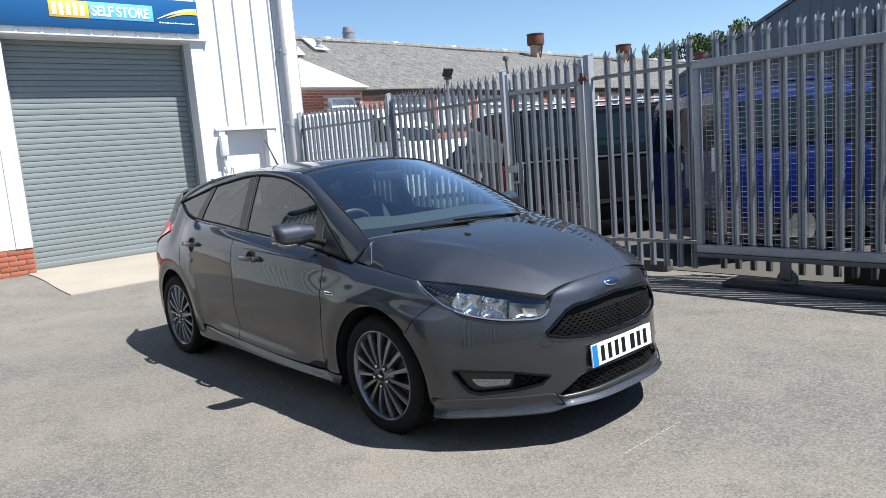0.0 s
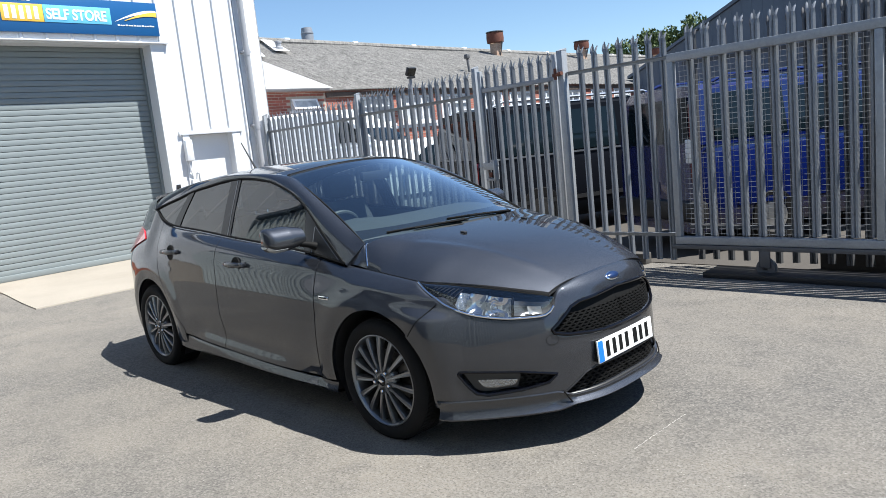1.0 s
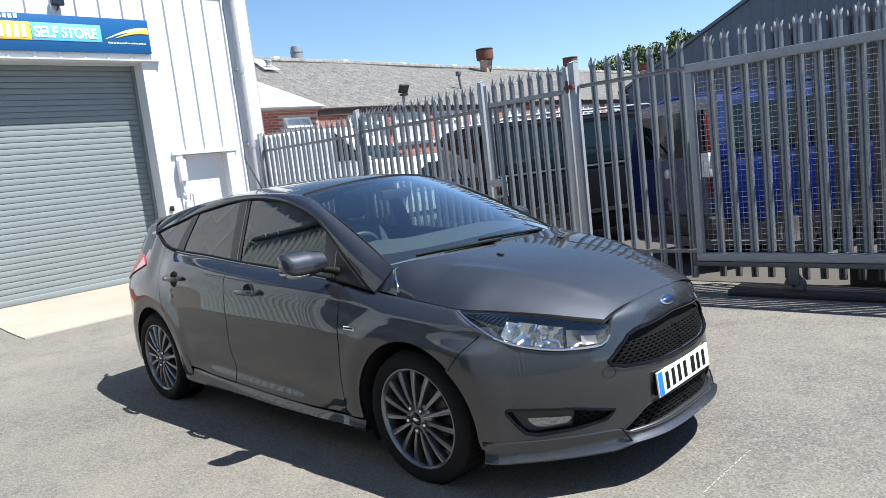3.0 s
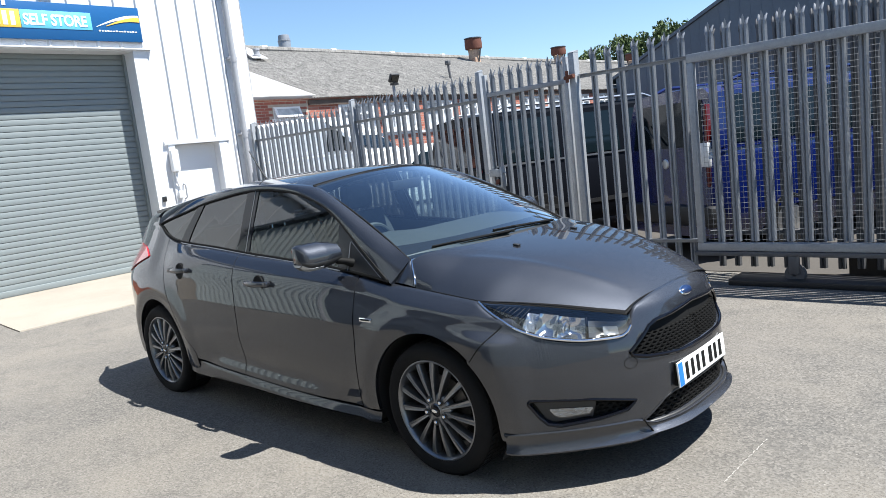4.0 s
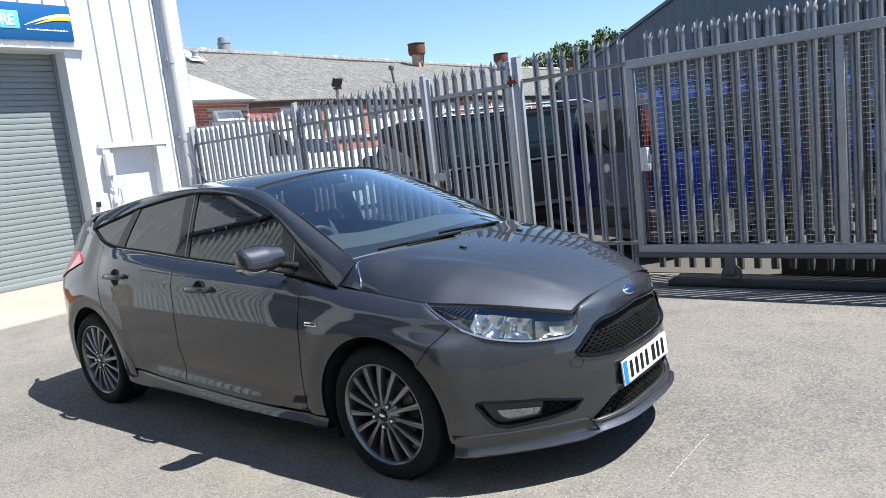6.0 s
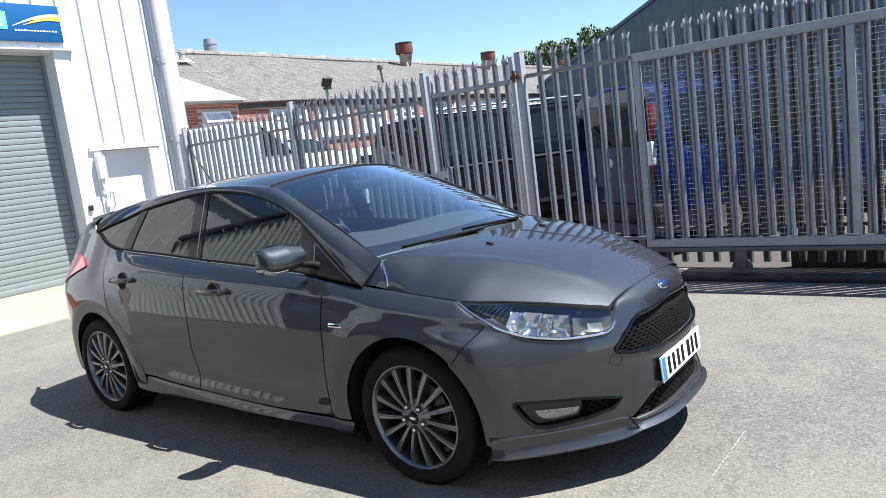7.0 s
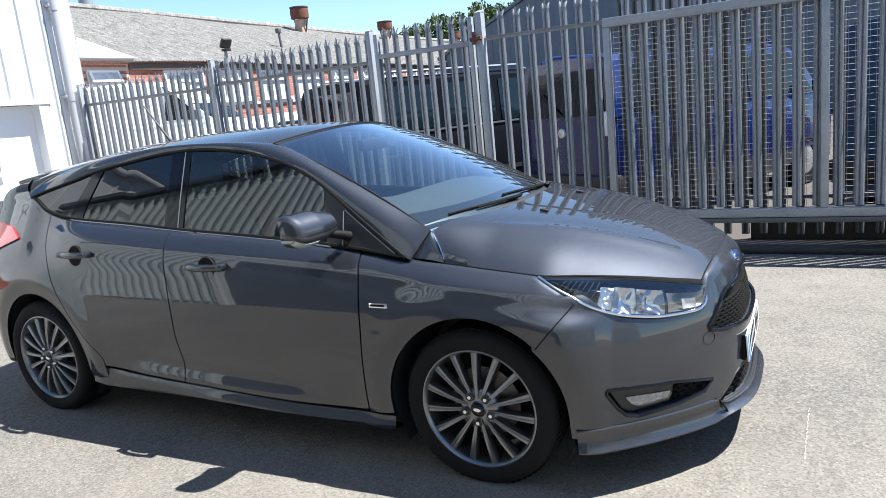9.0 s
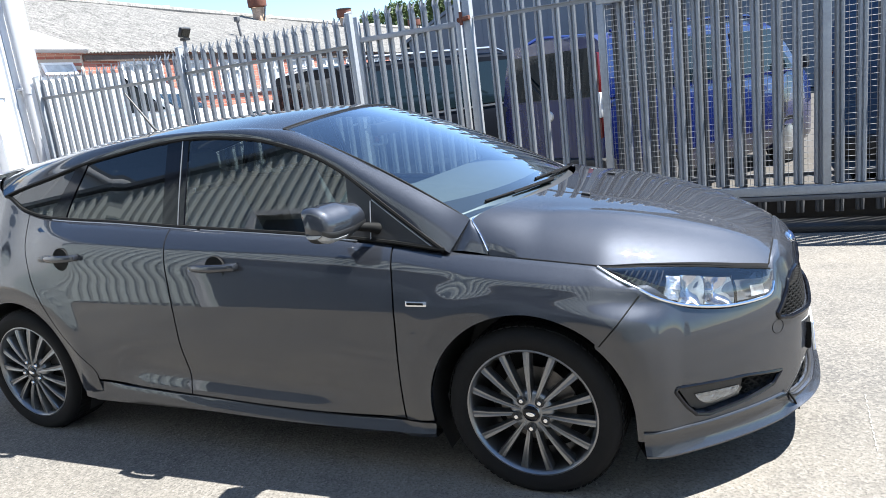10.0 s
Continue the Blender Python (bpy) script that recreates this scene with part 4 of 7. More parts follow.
def vehicle(name, at, turn, label, category, length, width, roof, belt, paint, screen0, screen1, nose, tail_in, rails, rear_wheel, front_wheel, wheel_r, windows):
    """A vehicle with its tail at x = 0, its nose at x = length; screen0, screen1: the windscreen's top and foot."""
    v = thing(name, at, label, category, "yard vehicles", turn)
    h = width / 2
    # lower body, rounded along its top edge
    bm = bmesh.new()
    rows = []
    for i in range(33):
        f = i / 32
        x = length * f
        end = min(f, 1 - f) * length
        pinch = 0.10 * max(0.0, 1 - end / 0.25) ** 2
        top = belt if x < screen1 else belt + (nose - belt) * ((x - screen1) / (length - screen1)) ** 1.6
        low = 0.24
        w = h - pinch
        prof = [(-w + 0.05, low), (-w, low + 0.08), (-w - 0.01, 0.62), (-w, top - 0.12), (-w + 0.045, top - 0.01), (-w + 0.12, top), (w - 0.12, top), (w - 0.045, top - 0.01), (w, top - 0.12), (w + 0.01, 0.62), (w, low + 0.08), (w - 0.05, low)]
        rows.append([bm.verts.new((x, y_, z_)) for y_, z_ in prof])
    for a, c in zip(rows, rows[1:]):
        for k in range(len(a)):
            bm.faces.new((a[k], a[(k + 1) % len(a)], c[(k + 1) % len(a)], c[k]))
    bm.faces.new(rows[0])
    bm.faces.new(rows[-1][::-1])
    part("body", bm, paint, v)
    # cabin
    bm = bmesh.new()
    hw, rw = h - 0.05, h - 0.17
    stations = [(tail_in * 0.3, tail_in), (0.4, 0.45), (screen0 - 0.4, screen0 - 0.5), (screen1, screen0)]
    rows = []
    for xb, xt in stations:
        drop = 0.03 if xt == stations[0][1] or xt == stations[-1][1] else 0.0
        prof = [(xb, -hw, belt - 0.01), (xb + (xt - xb) * 0.5, -(hw + rw) / 2 - 0.012, (belt + roof) / 2), (xt, -rw - 0.02, roof - 0.075 - drop), (xt, -rw + 0.06, roof - 0.015 - drop), (xt, 0, roof + 0.01 - drop)]
        prof = prof + [(a, -b, c) for a, b, c in prof[-2::-1]]
        rows.append([bm.verts.new(q) for q in prof])
    for a, c in zip(rows, rows[1:]):
        for k in range(len(a) - 1):
            bm.faces.new((a[k], a[k + 1], c[k + 1], c[k]))
    bm.faces.new(rows[0])
    bm.faces.new(rows[-1][::-1])
    part("cabin", bm, paint, v, sharp=25)
    # side windows
    zb, zt = belt + 0.03, roof - 0.14

    def wy(z):
        return hw + (rw + 0.02 - hw) * (z - belt) / (roof - 0.075 - belt) + 0.016

    for s in (-1, 1):
        for x0, x1 in windows:
            bm = bmesh.new()
            lean = 0.0 if x1 < screen0 - 0.1 else (screen1 - screen0) * 0.75
            q = [(x0 + 0.02, zb), (x1 + lean, zb), (x1, zt), (x0 + 0.06, zt)]
            a = [bm.verts.new((x, s * wy(z), z)) for x, z in q]
            c = [bm.verts.new((x, s * (wy(z) - 0.02), z)) for x, z in q]
            bm.faces.new(a)
            for k in range(4):
                bm.faces.new((a[k], a[(k + 1) % 4], c[(k + 1) % 4], c[k]))
            part("side_window", bm, M_CARGLASS, v)
        if windows:
            part("waist_strip", boxed(0.15, screen1, s * (h - 0.012), s * (h - 0.028), belt - 0.012, belt + 0.012), M_SILVER if paint is M_NAVY else paint, v)
        part("rubbing_strip", boxed(0.5, length - 0.6, s * (h + 0.003), s * (h + 0.018), 0.50, 0.56), paint if paint is M_BLUE else M_BLACK, v)
        if s < 0 or paint is not M_BLUE:
            part("tail_lamp", boxed(-0.012 if s < 0 else 0.004, 0.10, s * (h - 0.135), s * (h - (0.094 if s > 0 else 0.085)), belt - 0.42, belt + (0.46 if paint is M_BLUE else -0.02), bevel=0.02), M_REDLIGHT, v)
        if s < 0 and paint is M_BLUE:
            part("lamp_lens", boxed(-0.016, 0.06, s * (h - 0.20), s * (h - 0.080), belt - 0.20, belt + 0.06, bevel=0.01), M_WHITE, v)
        if rails:
            part("roof_rail", tubed([(0.35, s * (rw - 0.02), roof - 0.02), (0.55, s * (rw - 0.02), roof + 0.05), (screen0 - 0.5, s * (rw - 0.02), roof + 0.05), (screen0 - 0.3, s * (rw - 0.02), roof - 0.02)], 0.02, 8), M_SILVER if paint is not M_BLUE else paint, v)
        part("door_mirror", boxed(screen1 - 0.35, screen1 - 0.22, s * (h + 0.02), s * (h + 0.20), belt + 0.0, belt + 0.17, bevel=0.03), M_BLACK if category == "van" else paint, v)
        for xc in (rear_wheel, front_wheel):
            wl = part("wheel", lathe(bmesh.new(), [(wheel_r * 0.6, 0.0), (wheel_r * 0.92, -0.01), (wheel_r, 0.03), (wheel_r, 0.17), (wheel_r * 0.9, 0.20)], 28, "y"), M_RUBBER, v)
            wl.matrix_basis = pose(xc, s * (h + 0.012), wheel_r, 0, 0, 0 if s < 0 else 180)
            part("hub_cap", lathe(bmesh.new(), [(0.001, -0.012), (wheel_r * 0.3, -0.010), (wheel_r * 0.58, 0.004), (wheel_r * 0.62, 0.03)], 20, "y"), M_SEAL_FAR if paint is not M_BLUE else M_SILVER, wl)
            part("arch", lathe(bmesh.new(), [(0.001, 0.028), (wheel_r * 1.13, 0.028), (wheel_r * 1.13, 0.05)], 28, "y"), M_SEAL_FAR, wl)
    # rear screen, bumper and plate
    bm = bmesh.new()
    q = [(-hw + 0.14, belt + 0.02), (hw - 0.14, belt + 0.02), (rw - 0.08, roof - 0.16), (-rw + 0.08, roof - 0.16)]

    def rx(z):
        return tail_in * 0.3 + (tail_in * 0.7) * (z - belt) / (roof - belt) - 0.012
    a = [bm.verts.new((rx(z), y_, z)) for y_, z in q]
    c = [bm.verts.new((rx(z) + 0.03, y_, z)) for y_, z in q]
    bm.faces.new(a)
    for k in range(4):
        bm.faces.new((a[k], a[(k + 1) % 4], c[(k + 1) % 4], c[k]))
    if category != "van" or windows:
        part("rear_screen", bm, M_CARGLASS, v)
        part("rear_wiper", tubed([(-0.03, 0.05, belt + 0.06), (0.0, 0.35, belt + 0.30)], 0.012, 6), M_BLACK, v)
    else:
        bm.free()
    part("rear_bumper", boxed(-0.07, 0.16, -h + 0.02, h - 0.02, 0.36, 0.60, bevel=0.05), M_BLACK if paint is not M_VANWHITE else paint, v)
    part("rear_badge", lathe(bmesh.new(), [(0.001, -0.016), (0.05, -0.012), (0.06, 0.0)], 20, "x", (0.0, 0.0, belt - 0.16)), M_SILVER, v)
    # windscreen
    bm = bmesh.new()
    a = [bm.verts.new(p) for p in ((screen1 + 0.03, -hw + 0.06, belt + 0.02), (screen1 + 0.03, hw - 0.06, belt + 0.02), (screen0 + 0.10, rw - 0.06, roof - 0.14), (screen0 + 0.10, -rw + 0.06, roof - 0.14))]
    bm.faces.new(a)
    bmesh.ops.solidify(bm, geom=bm.faces[:], thickness=0.01)
    part("windscreen", bm, M_CARGLASS, v)
    for s in (-1, 1):
        part("headlamp", boxed(length - 0.28, length - 0.02, s * (h - 0.42), s * (h - 0.10), nose - 0.25, nose - 0.05, bevel=0.03), M_PANE, v)
    return v


M_SEAL_FAR = surface("dark_arch", (0.006, 0.006, 0.006), 0.8, vary=0.1, bump=0.0)
vehicle("blue_van", (-1.42, 4.765, -0.03), 62.0, "bright blue people-carrier van parked tail towards the fence", "van", 4.5, 1.64, 1.90, 1.22, M_BLUE, 3.55, 4.12, 1.02, 0.10, True, 0.98, 3.70, 0.32, [(0.25, 1.25), (1.33, 2.38), (2.46, 3.48)])
vehicle("dark_off_roader", (-4.82, 4.85, -0.03), 66.0, "black off-road car with silver roof rails parked in the yard", "car", 5.2, 1.92, 1.96, 1.20, M_NAVY, 3.5, 4.05, 1.08, 0.18, True, 0.95, 4.1, 0.38, [(0.35, 1.35), (1.43, 2.40), (2.48, 3.42)])
M_SLATE = surface("slate_blue_van_paint", (0.030, 0.075, 0.155), 0.35, vary=0.08, scale=2, bump=0.0, spec=0.3)
vehicle("slate_blue_van", (2.10, 4.62, -0.03), 62.0, "slate blue panel van parked close behind the fence", "van", 5.0, 1.90, 1.95, 1.25, M_SLATE, 3.3, 4.2, 1.05, 0.06, False, 0.95, 4.0, 0.33, [])
vehicle("white_hatchback", (-7.05, 8.40, 0.08), -100.0, "white small car standing among the yard vehicles", "car", 3.9, 1.70, 1.54, 0.95, M_VANWHITE, 2.2, 3.0, 0.75, 0.35, False, 0.6, 3.1, 0.30, [(0.45, 1.2), (1.28, 2.1)])
vehicle("white_van", (-12.55, 5.25, 0.12), 26.0, "tall white panel van parked behind the fence", "van", 4.6, 1.90, 2.30, 1.54, M_VANWHITE, 3.40, 4.30, 1.10, 0.05, False, 0.9, 4.05, 0.33, [(3.45, 3.46)])


# ---- the parked hatchback ----
def paint_material(name, colour, flake):
    m, nt, b = material(name)
    co = nt.nodes.new("ShaderNodeTexCoord")
    vo = node(nt, "ShaderNodeTexVoronoi", Scale=2800.0)
    dust = node(nt, "ShaderNodeTexNoise", Scale=2.2, Detail=6.0, Roughness=0.65)
    for n in (vo, dust):
        nt.links.new(co.outputs["Object"], n.inputs["Vector"])
    mix = nt.nodes.new("ShaderNodeMix")
    mix.data_type = 'RGBA'
    mix.inputs["A"].default_value, mix.inputs["B"].default_value = (*colour, 1), (*flake, 1)
    nt.links.new(vo.outputs["Color"], mix.inputs["Factor"])
    film = nt.nodes.new("ShaderNodeMix")
    film.data_type = 'RGBA'
    film.inputs["B"].default_value = (0.16, 0.14, 0.12, 1)
    fr = node(nt, "ShaderNodeMapRange")
    fr.inputs["From Min"].default_value, fr.inputs["From Max"].default_value, fr.inputs["To Max"].default_value = 0.45, 0.8, 0.015
    nt.links.new(dust.outputs["Fac"], fr.inputs[0])
    nt.links.new(fr.outputs[0], film.inputs["Factor"])
    nt.links.new(mix.outputs["Result"], film.inputs["A"])
    nt.links.new(film.outputs["Result"], b.inputs["Base Color"])
    # flakes lying flat and flakes lying askew: a tight and a wide sheen under one clear coat
    wide = nt.nodes.new("ShaderNodeBsdfPrincipled")
    both = nt.nodes.new("ShaderNodeMixShader")
    nt.links.new(film.outputs["Result"], wide.inputs["Base Color"])
    nt.links.new(b.outputs[0], both.inputs[1])
    nt.links.new(wide.outputs[0], both.inputs[2])
    nt.links.new(both.outputs[0], nt.nodes["Material Output"].inputs[0])
    for q, rough in ((b, 0.50), (wide, 0.74)):
        q.inputs["Specular Tint"].default_value = (0.3, 0.3, 0.33, 1)
        q.inputs["Metallic"].default_value, q.inputs["Roughness"].default_value = 1.0, rough
        q.inputs["Coat Weight"].default_value, q.inputs["Coat Roughness"].default_value, q.inputs["Coat IOR"].default_value = 1.0, 0.006, 1.62
    return m


M_PAINT = paint_material("dark_grey_metallic_paint", (0.009, 0.0098, 0.0118), (0.079, 0.0855, 0.1035))
M_GLASS = glass_material("windscreen_glass", (0.84, 0.94, 0.93), 0.0, 0.95, 2.4, 0.05)
M_SIDEGLASS = glass_material("side_glass", (0.78, 0.92, 0.94), 0.0, 0.55, 1.3, 0.01)
M_PRIVACY = glass_material("privacy_glass", (0.5, 0.55, 0.55), 0.0, 0.16, 1.3, 0.01)
M_LENS = glass_material("clear_lens", (1, 1, 1), 0.0, 0.95)
M_CHROME = surface("chrome", (0.75, 0.76, 0.78), 0.08, metal=1.0, vary=0.03, bump=0.0)
M_REFLECTOR = surface("lamp_reflector", (0.56, 0.565, 0.575), 0.12, metal=1.0, vary=0.05, scale=12, bump=0.05)
M_FACETS = surface("faceted_reflector", (0.55, 0.565, 0.59), 0.22, metal=1.0, vary=0.2, scale=30, fine=46, bump=0.5, bump_dist=0.02)
M_FOGLAMP = surface("fog_lamp_reflector", (0.30, 0.305, 0.31), 0.25, metal=0.9, vary=0.4, scale=40, fine=60, bump=0.6, bump_dist=0.02)
M_CLEARLENS = surface("clear_plastic_strip", (0.40, 0.41, 0.42), 0.25, metal=0.35, vary=0.2, scale=60, fine=200, bump=0.2)
M_SMOKED = surface("smoked_reflector", (0.13, 0.135, 0.14), 0.22, metal=0.5, vary=0.2, scale=40, fine=160, bump=0.15)
M_GLOSSBLACK = surface("gloss_black", (0.004, 0.0045, 0.007), 0.05, vary=0.1, bump=0.0, spec=0.25)
M_SEAL = surface("black_seal", (0.006, 0.006, 0.006), 0.7, vary=0.1, bump=0.0, spec=0.15)
M_ALLOY = surface("dark_machined_alloy", (0.21, 0.215, 0.225), 0.30, metal=0.9, vary=0.08, scale=14, fine=160, bump=0.03)
M_WIPER = surface("matt_black_wiper", (0.006, 0.006, 0.0065), 0.8, vary=0.15, bump=0.0, spec=0.12)
M_GLINTTRIM = surface("satin_grey_trim_and_glint", (0.30, 0.31, 0.33), 0.35, metal=0.8, vary=0.1, bump=0.0)
M_ALLOYDARK = surface("dark_painted_alloy", (0.045, 0.046, 0.048), 0.4, metal=0.5, vary=0.12, scale=14, bump=0.02)
M_STEEL = surface("brake_steel", (0.11, 0.105, 0.10), 0.4, metal=0.9, vary=0.2, scale=20, bump=0.05)
M_REDLENS = surface("red_lamp_lens", (0.50, 0.018, 0.016), 0.12, vary=0.12, scale=20, bump=0.0, coat=0.8)
M_CLOTH = surface("charcoal_seat_cloth", (0.075, 0.078, 0.085), 0.9, vary=0.2, scale=20, fine=300, bump=0.3)
M_DASH = surface("soft_black_dashboard", (0.048, 0.053, 0.054), 0.6, vary=0.15, scale=15, fine=400, bump=0.15)
M_PLATE = surface("plate_white", (0.80, 0.81, 0.80), 0.35, vary=0.02, bump=0.0)
M_PLATEBLUE = surface("plate_blue", (0.01, 0.17, 0.62), 0.35, vary=0.03, bump=0.0)
M_BADGEBLUE = surface("badge_blue", (0.010, 0.026, 0.085), 0.3, vary=0.05, bump=0.0, coat=0.1)

car = thing("hatchback_car", (0, 0, 0), "dark grey metallic five-door hatchback parked on the asphalt", "car")
AX, WB, RW, AR, AZ = 0.008, -2.654, 0.311, 0.384, 0.306    # front and rear axle, hub height, arch radius and height

belt_z = smooth_curve([(-3.40, 1.16), (-3.05, 1.185), (-2.777, 1.190), (-2.62, 1.118), (-2.45, 1.078), (-2.31, 1.064), (-1.97, 1.040), (-1.55, 1.006), (-1.17, 0.980), (-0.75, 0.948), (-0.51, 0.922), (-0.27, 0.888), (-0.126, 0.872), (0.0, 0.858), (0.25, 0.830), (0.45, 0.800)])
belt_y = smooth_curve([(-3.40, 0.50), (-3.20, 0.585), (-3.05, 0.640), (-2.777, 0.700), (-2.52, 0.755), (-2.3, 0.780), (-1.0, 0.790), (-0.3, 0.777), (0.0, 0.775), (0.25, 0.772), (0.41, 0.700), (0.45, 0.68)])
side_taper = smooth_curve([(-3.43, 0.30), (-3.36, 0.205), (-3.25, 0.130), (-3.05, 0.060), (-2.8, 0.026), (-2.4, 0.004), (-1.6, 0.0), (-0.8, 0.003), (-0.4, 0.012), (0.0, 0.008), (0.25, 0.012), (0.36, 0.030), (0.46, 0.055)])
upper_in = smooth_curve([(-0.2, 0.0), (0.1, 0.0), (0.25, 0.006), (0.41, 0.022), (0.46, 0.03)])
dlo_top = smooth_curve([(-2.79, 1.196), (-2.68, 1.226), (-2.45, 1.275), (-2.22, 1.325), (-2.06, 1.348), (-1.71, 1.385), (-1.57, 1.389), (-1.24, 1.364), (-1.06, 1.325), (-0.91, 1.278), (-0.77, 1.213), (-0.67, 1.150), (-0.54, 1.062), (-0.40, 0.968), (-0.285, 0.892)])


def glass_y(x, z):
    """Half-width of the side glass."""
    y = 0.785 - 0.36 * (z - 0.94) - 0.10 * max(0, z - 0.94) ** 2
    if x < -2.0:
        y += 0.012 * ((-2.0 - x) / 0.8)
    if x > -0.9:
        y -= 0.02 * ((x + 0.9) / 0.6) ** 2 * 0.5
    return y


sill_line = smooth_curve([(-2.40, 0.334), (-2.27, 0.328), (-1.5, 0.287), (-1.0, 0.265), (-0.4, 0.256), (0.5, 0.25)])


def side_y(x, z):
    """Half-width of the body's side below the windows."""
    zb = belt_z(x)
    tp, up = side_taper(x), upper_in(x)
    k = blend(-2.15, -2.62, x)
    yb = belt_y(x)
    zm = 0.5 * (0.62 + zb - 0.10)
    full = 0.872 - tp - up
    fl = blend(-2.10, -1.80, x) * blend(-0.52, -0.92, x)     # the doors' hollow over the sill
    up_by = (sill_line(x) - 0.262) * fl
    pts = [(0.10, 0.845 - tp), (0.20, 0.878 - tp), (0.268 + up_by, 0.897 + 0.016 * fl - tp), (0.286 + up_by, 0.900 + 0.010 * fl - tp), (0.332 + up_by, 0.9057 - 0.0075 * fl - tp), (0.358 + up_by, 0.908 - 0.0115 * fl - tp), (0.42 + 0.7 * up_by, 0.9117 - 0.008 * fl - tp), (0.52, 0.914 - 0.001 * fl - tp), (0.62, 0.910 - tp),
           (zm, 0.914 - 0.24 * (zm - 0.52) ** 2 - tp - 0.5 * up),
           (zb - 0.10, full + (yb + 0.052 - full) * k), (zb - 0.05, full - 0.026 + (yb + 0.026 - full + 0.026) * k), (zb - 0.018, yb + 0.026 - 0.016 * k), (zb, yb)]
    y = hermite([p[0] for p in pts], [p[1] for p in pts], z)
    for xc in (AX, WB):
        r = math.hypot(x - xc, z - AZ)
        if r < AR + 0.2 and z > 0.15:
            y += 0.010 * (1 - math.exp(-((r - AR) / 0.05) ** 2)) * blend(AR + 0.20, AR + 0.07, r)     # the arch rolls in to its lip
    return y


def hermite(xs, ys, x):
    """A smooth curve (finite-difference tangents) through xs, ys."""
    n = len(xs)
    x = xs[0] if x < xs[0] else xs[-1] if x > xs[-1] else x
    i = 0
    while i < n - 2 and x >= xs[i + 1]:
        i += 1

    def tangent(k):
        if k == 0:
            return (ys[1] - ys[0]) / (xs[1] - xs[0])
        if k == n - 1:
            return (ys[-1] - ys[-2]) / (xs[-1] - xs[-2])
        w0, w1 = xs[k + 1] - xs[k], xs[k] - xs[k - 1]
        return ((ys[k] - ys[k - 1]) / w1 * w0 + (ys[k + 1] - ys[k]) / w0 * w1) / (w0 + w1)
    h = xs[i + 1] - xs[i]
    t = (x - xs[i]) / h
    u = 1 - t
    return (1 + 2 * t) * u * u * ys[i] + t * u * u * h * tangent(i) + t * t * (3 - 2 * t) * ys[i + 1] - t * t * u * h * tangent(i + 1)


def grid(bm, pts, flange=None):
    """Faces over a table of points; flange: a vector or function by which the rim is turned in."""
    vs = [[bm.verts.new(p) for p in row] for row in pts]
    for a, c in zip(vs, vs[1:]):
        for j in range(len(a) - 1):
            bm.faces.new((a[j], a[j + 1], c[j + 1], c[j]))
    if flange is not None:
        rim = [*vs[0], *[r[-1] for r in vs[1:]], *vs[-1][-2::-1], *[r[0] for r in vs[-2:0:-1]]]
        inner = [bm.verts.new(v.co + (flange(v.co) if callable(flange) else Vector(flange))) for v in rim]
        for i in range(len(rim)):
            j = (i + 1) % len(rim)
            if (rim[i].co - rim[j].co).length > 1e-6:
                bm.faces.new((rim[i], inner[i], inner[j], rim[j]))
    return bm


def grid_part(name, pts, mat, parent, flange=None, label="", sharp=40.0):
    bm = grid(bmesh.new(), pts, flange)
    bmesh.ops.remove_doubles(bm, verts=bm.verts[:], dist=2e-5)
    ob = part(name, bm, mat, parent, label, sharp)
    me = ob.data
    mid = Vector((-1.2, 0, 0.55))
    if sum((p.center - mid).normalized().dot(p.normal) * p.area for p in me.polygons) < 0:
        me.flip_normals()
    return ob


def side_points(x_l, x_r, z_b, z_t, nx, nz, s, lift=0.0, warp=None, yfun=side_y):
    """A table of points on the car's side between four edges."""
    rows = []
    for i in range(nx + 1):
        f = i / nx if warp is None else warp(i / nx)
        row = []
        for j in range(nz + 1):
            g = j / nz
            z = 0.6
            for _ in range(6):
                a, c = x_l(z), x_r(z)
                x = a + (c - a) * f
                lo, hi = z_b(x), z_t(x)
                z = lo + (hi - lo) * g
            row.append((x, s * (yfun(x, z) + lift), z))
        rows.append(row)
    return rows


GAP = 0.0035
rear_gap = smooth_curve([(0.15, -2.115), (0.30, -2.128), (0.34, -2.128), (0.46, -2.230), (0.57, -2.330), (0.74, -2.428), (0.88, -2.500), (0.98, -2.545), (1.10, -2.56)])
b_gap = smooth_curve([(0.2, -1.545), (0.3, -1.545), (0.55, -1.56), (0.8, -1.577), (1.0, -1.608), (1.1, -1.625)])
f_gap = smooth_curve([(0.2, -0.492), (0.27, -0.490), (0.60, -0.484), (0.72, -0.481), (0.92, -0.505), (1.0, -0.515)])


def seam_x(z):
    if z >= 0.585:
        return 0.272 + (z - 0.585) * 0.84
    return AX + math.sqrt(max(0.0, AR * AR - (max(z, AZ) - AZ) ** 2))


def fender_top(x):
    if x <= 0.25:
        return belt_z(x) - GAP
    return 0.8265 + (x - 0.25) * (0.735 - 0.8265) / 0.157


def turn_in(s):
    return lambda p: Vector((0, -s * 0.022, 0))


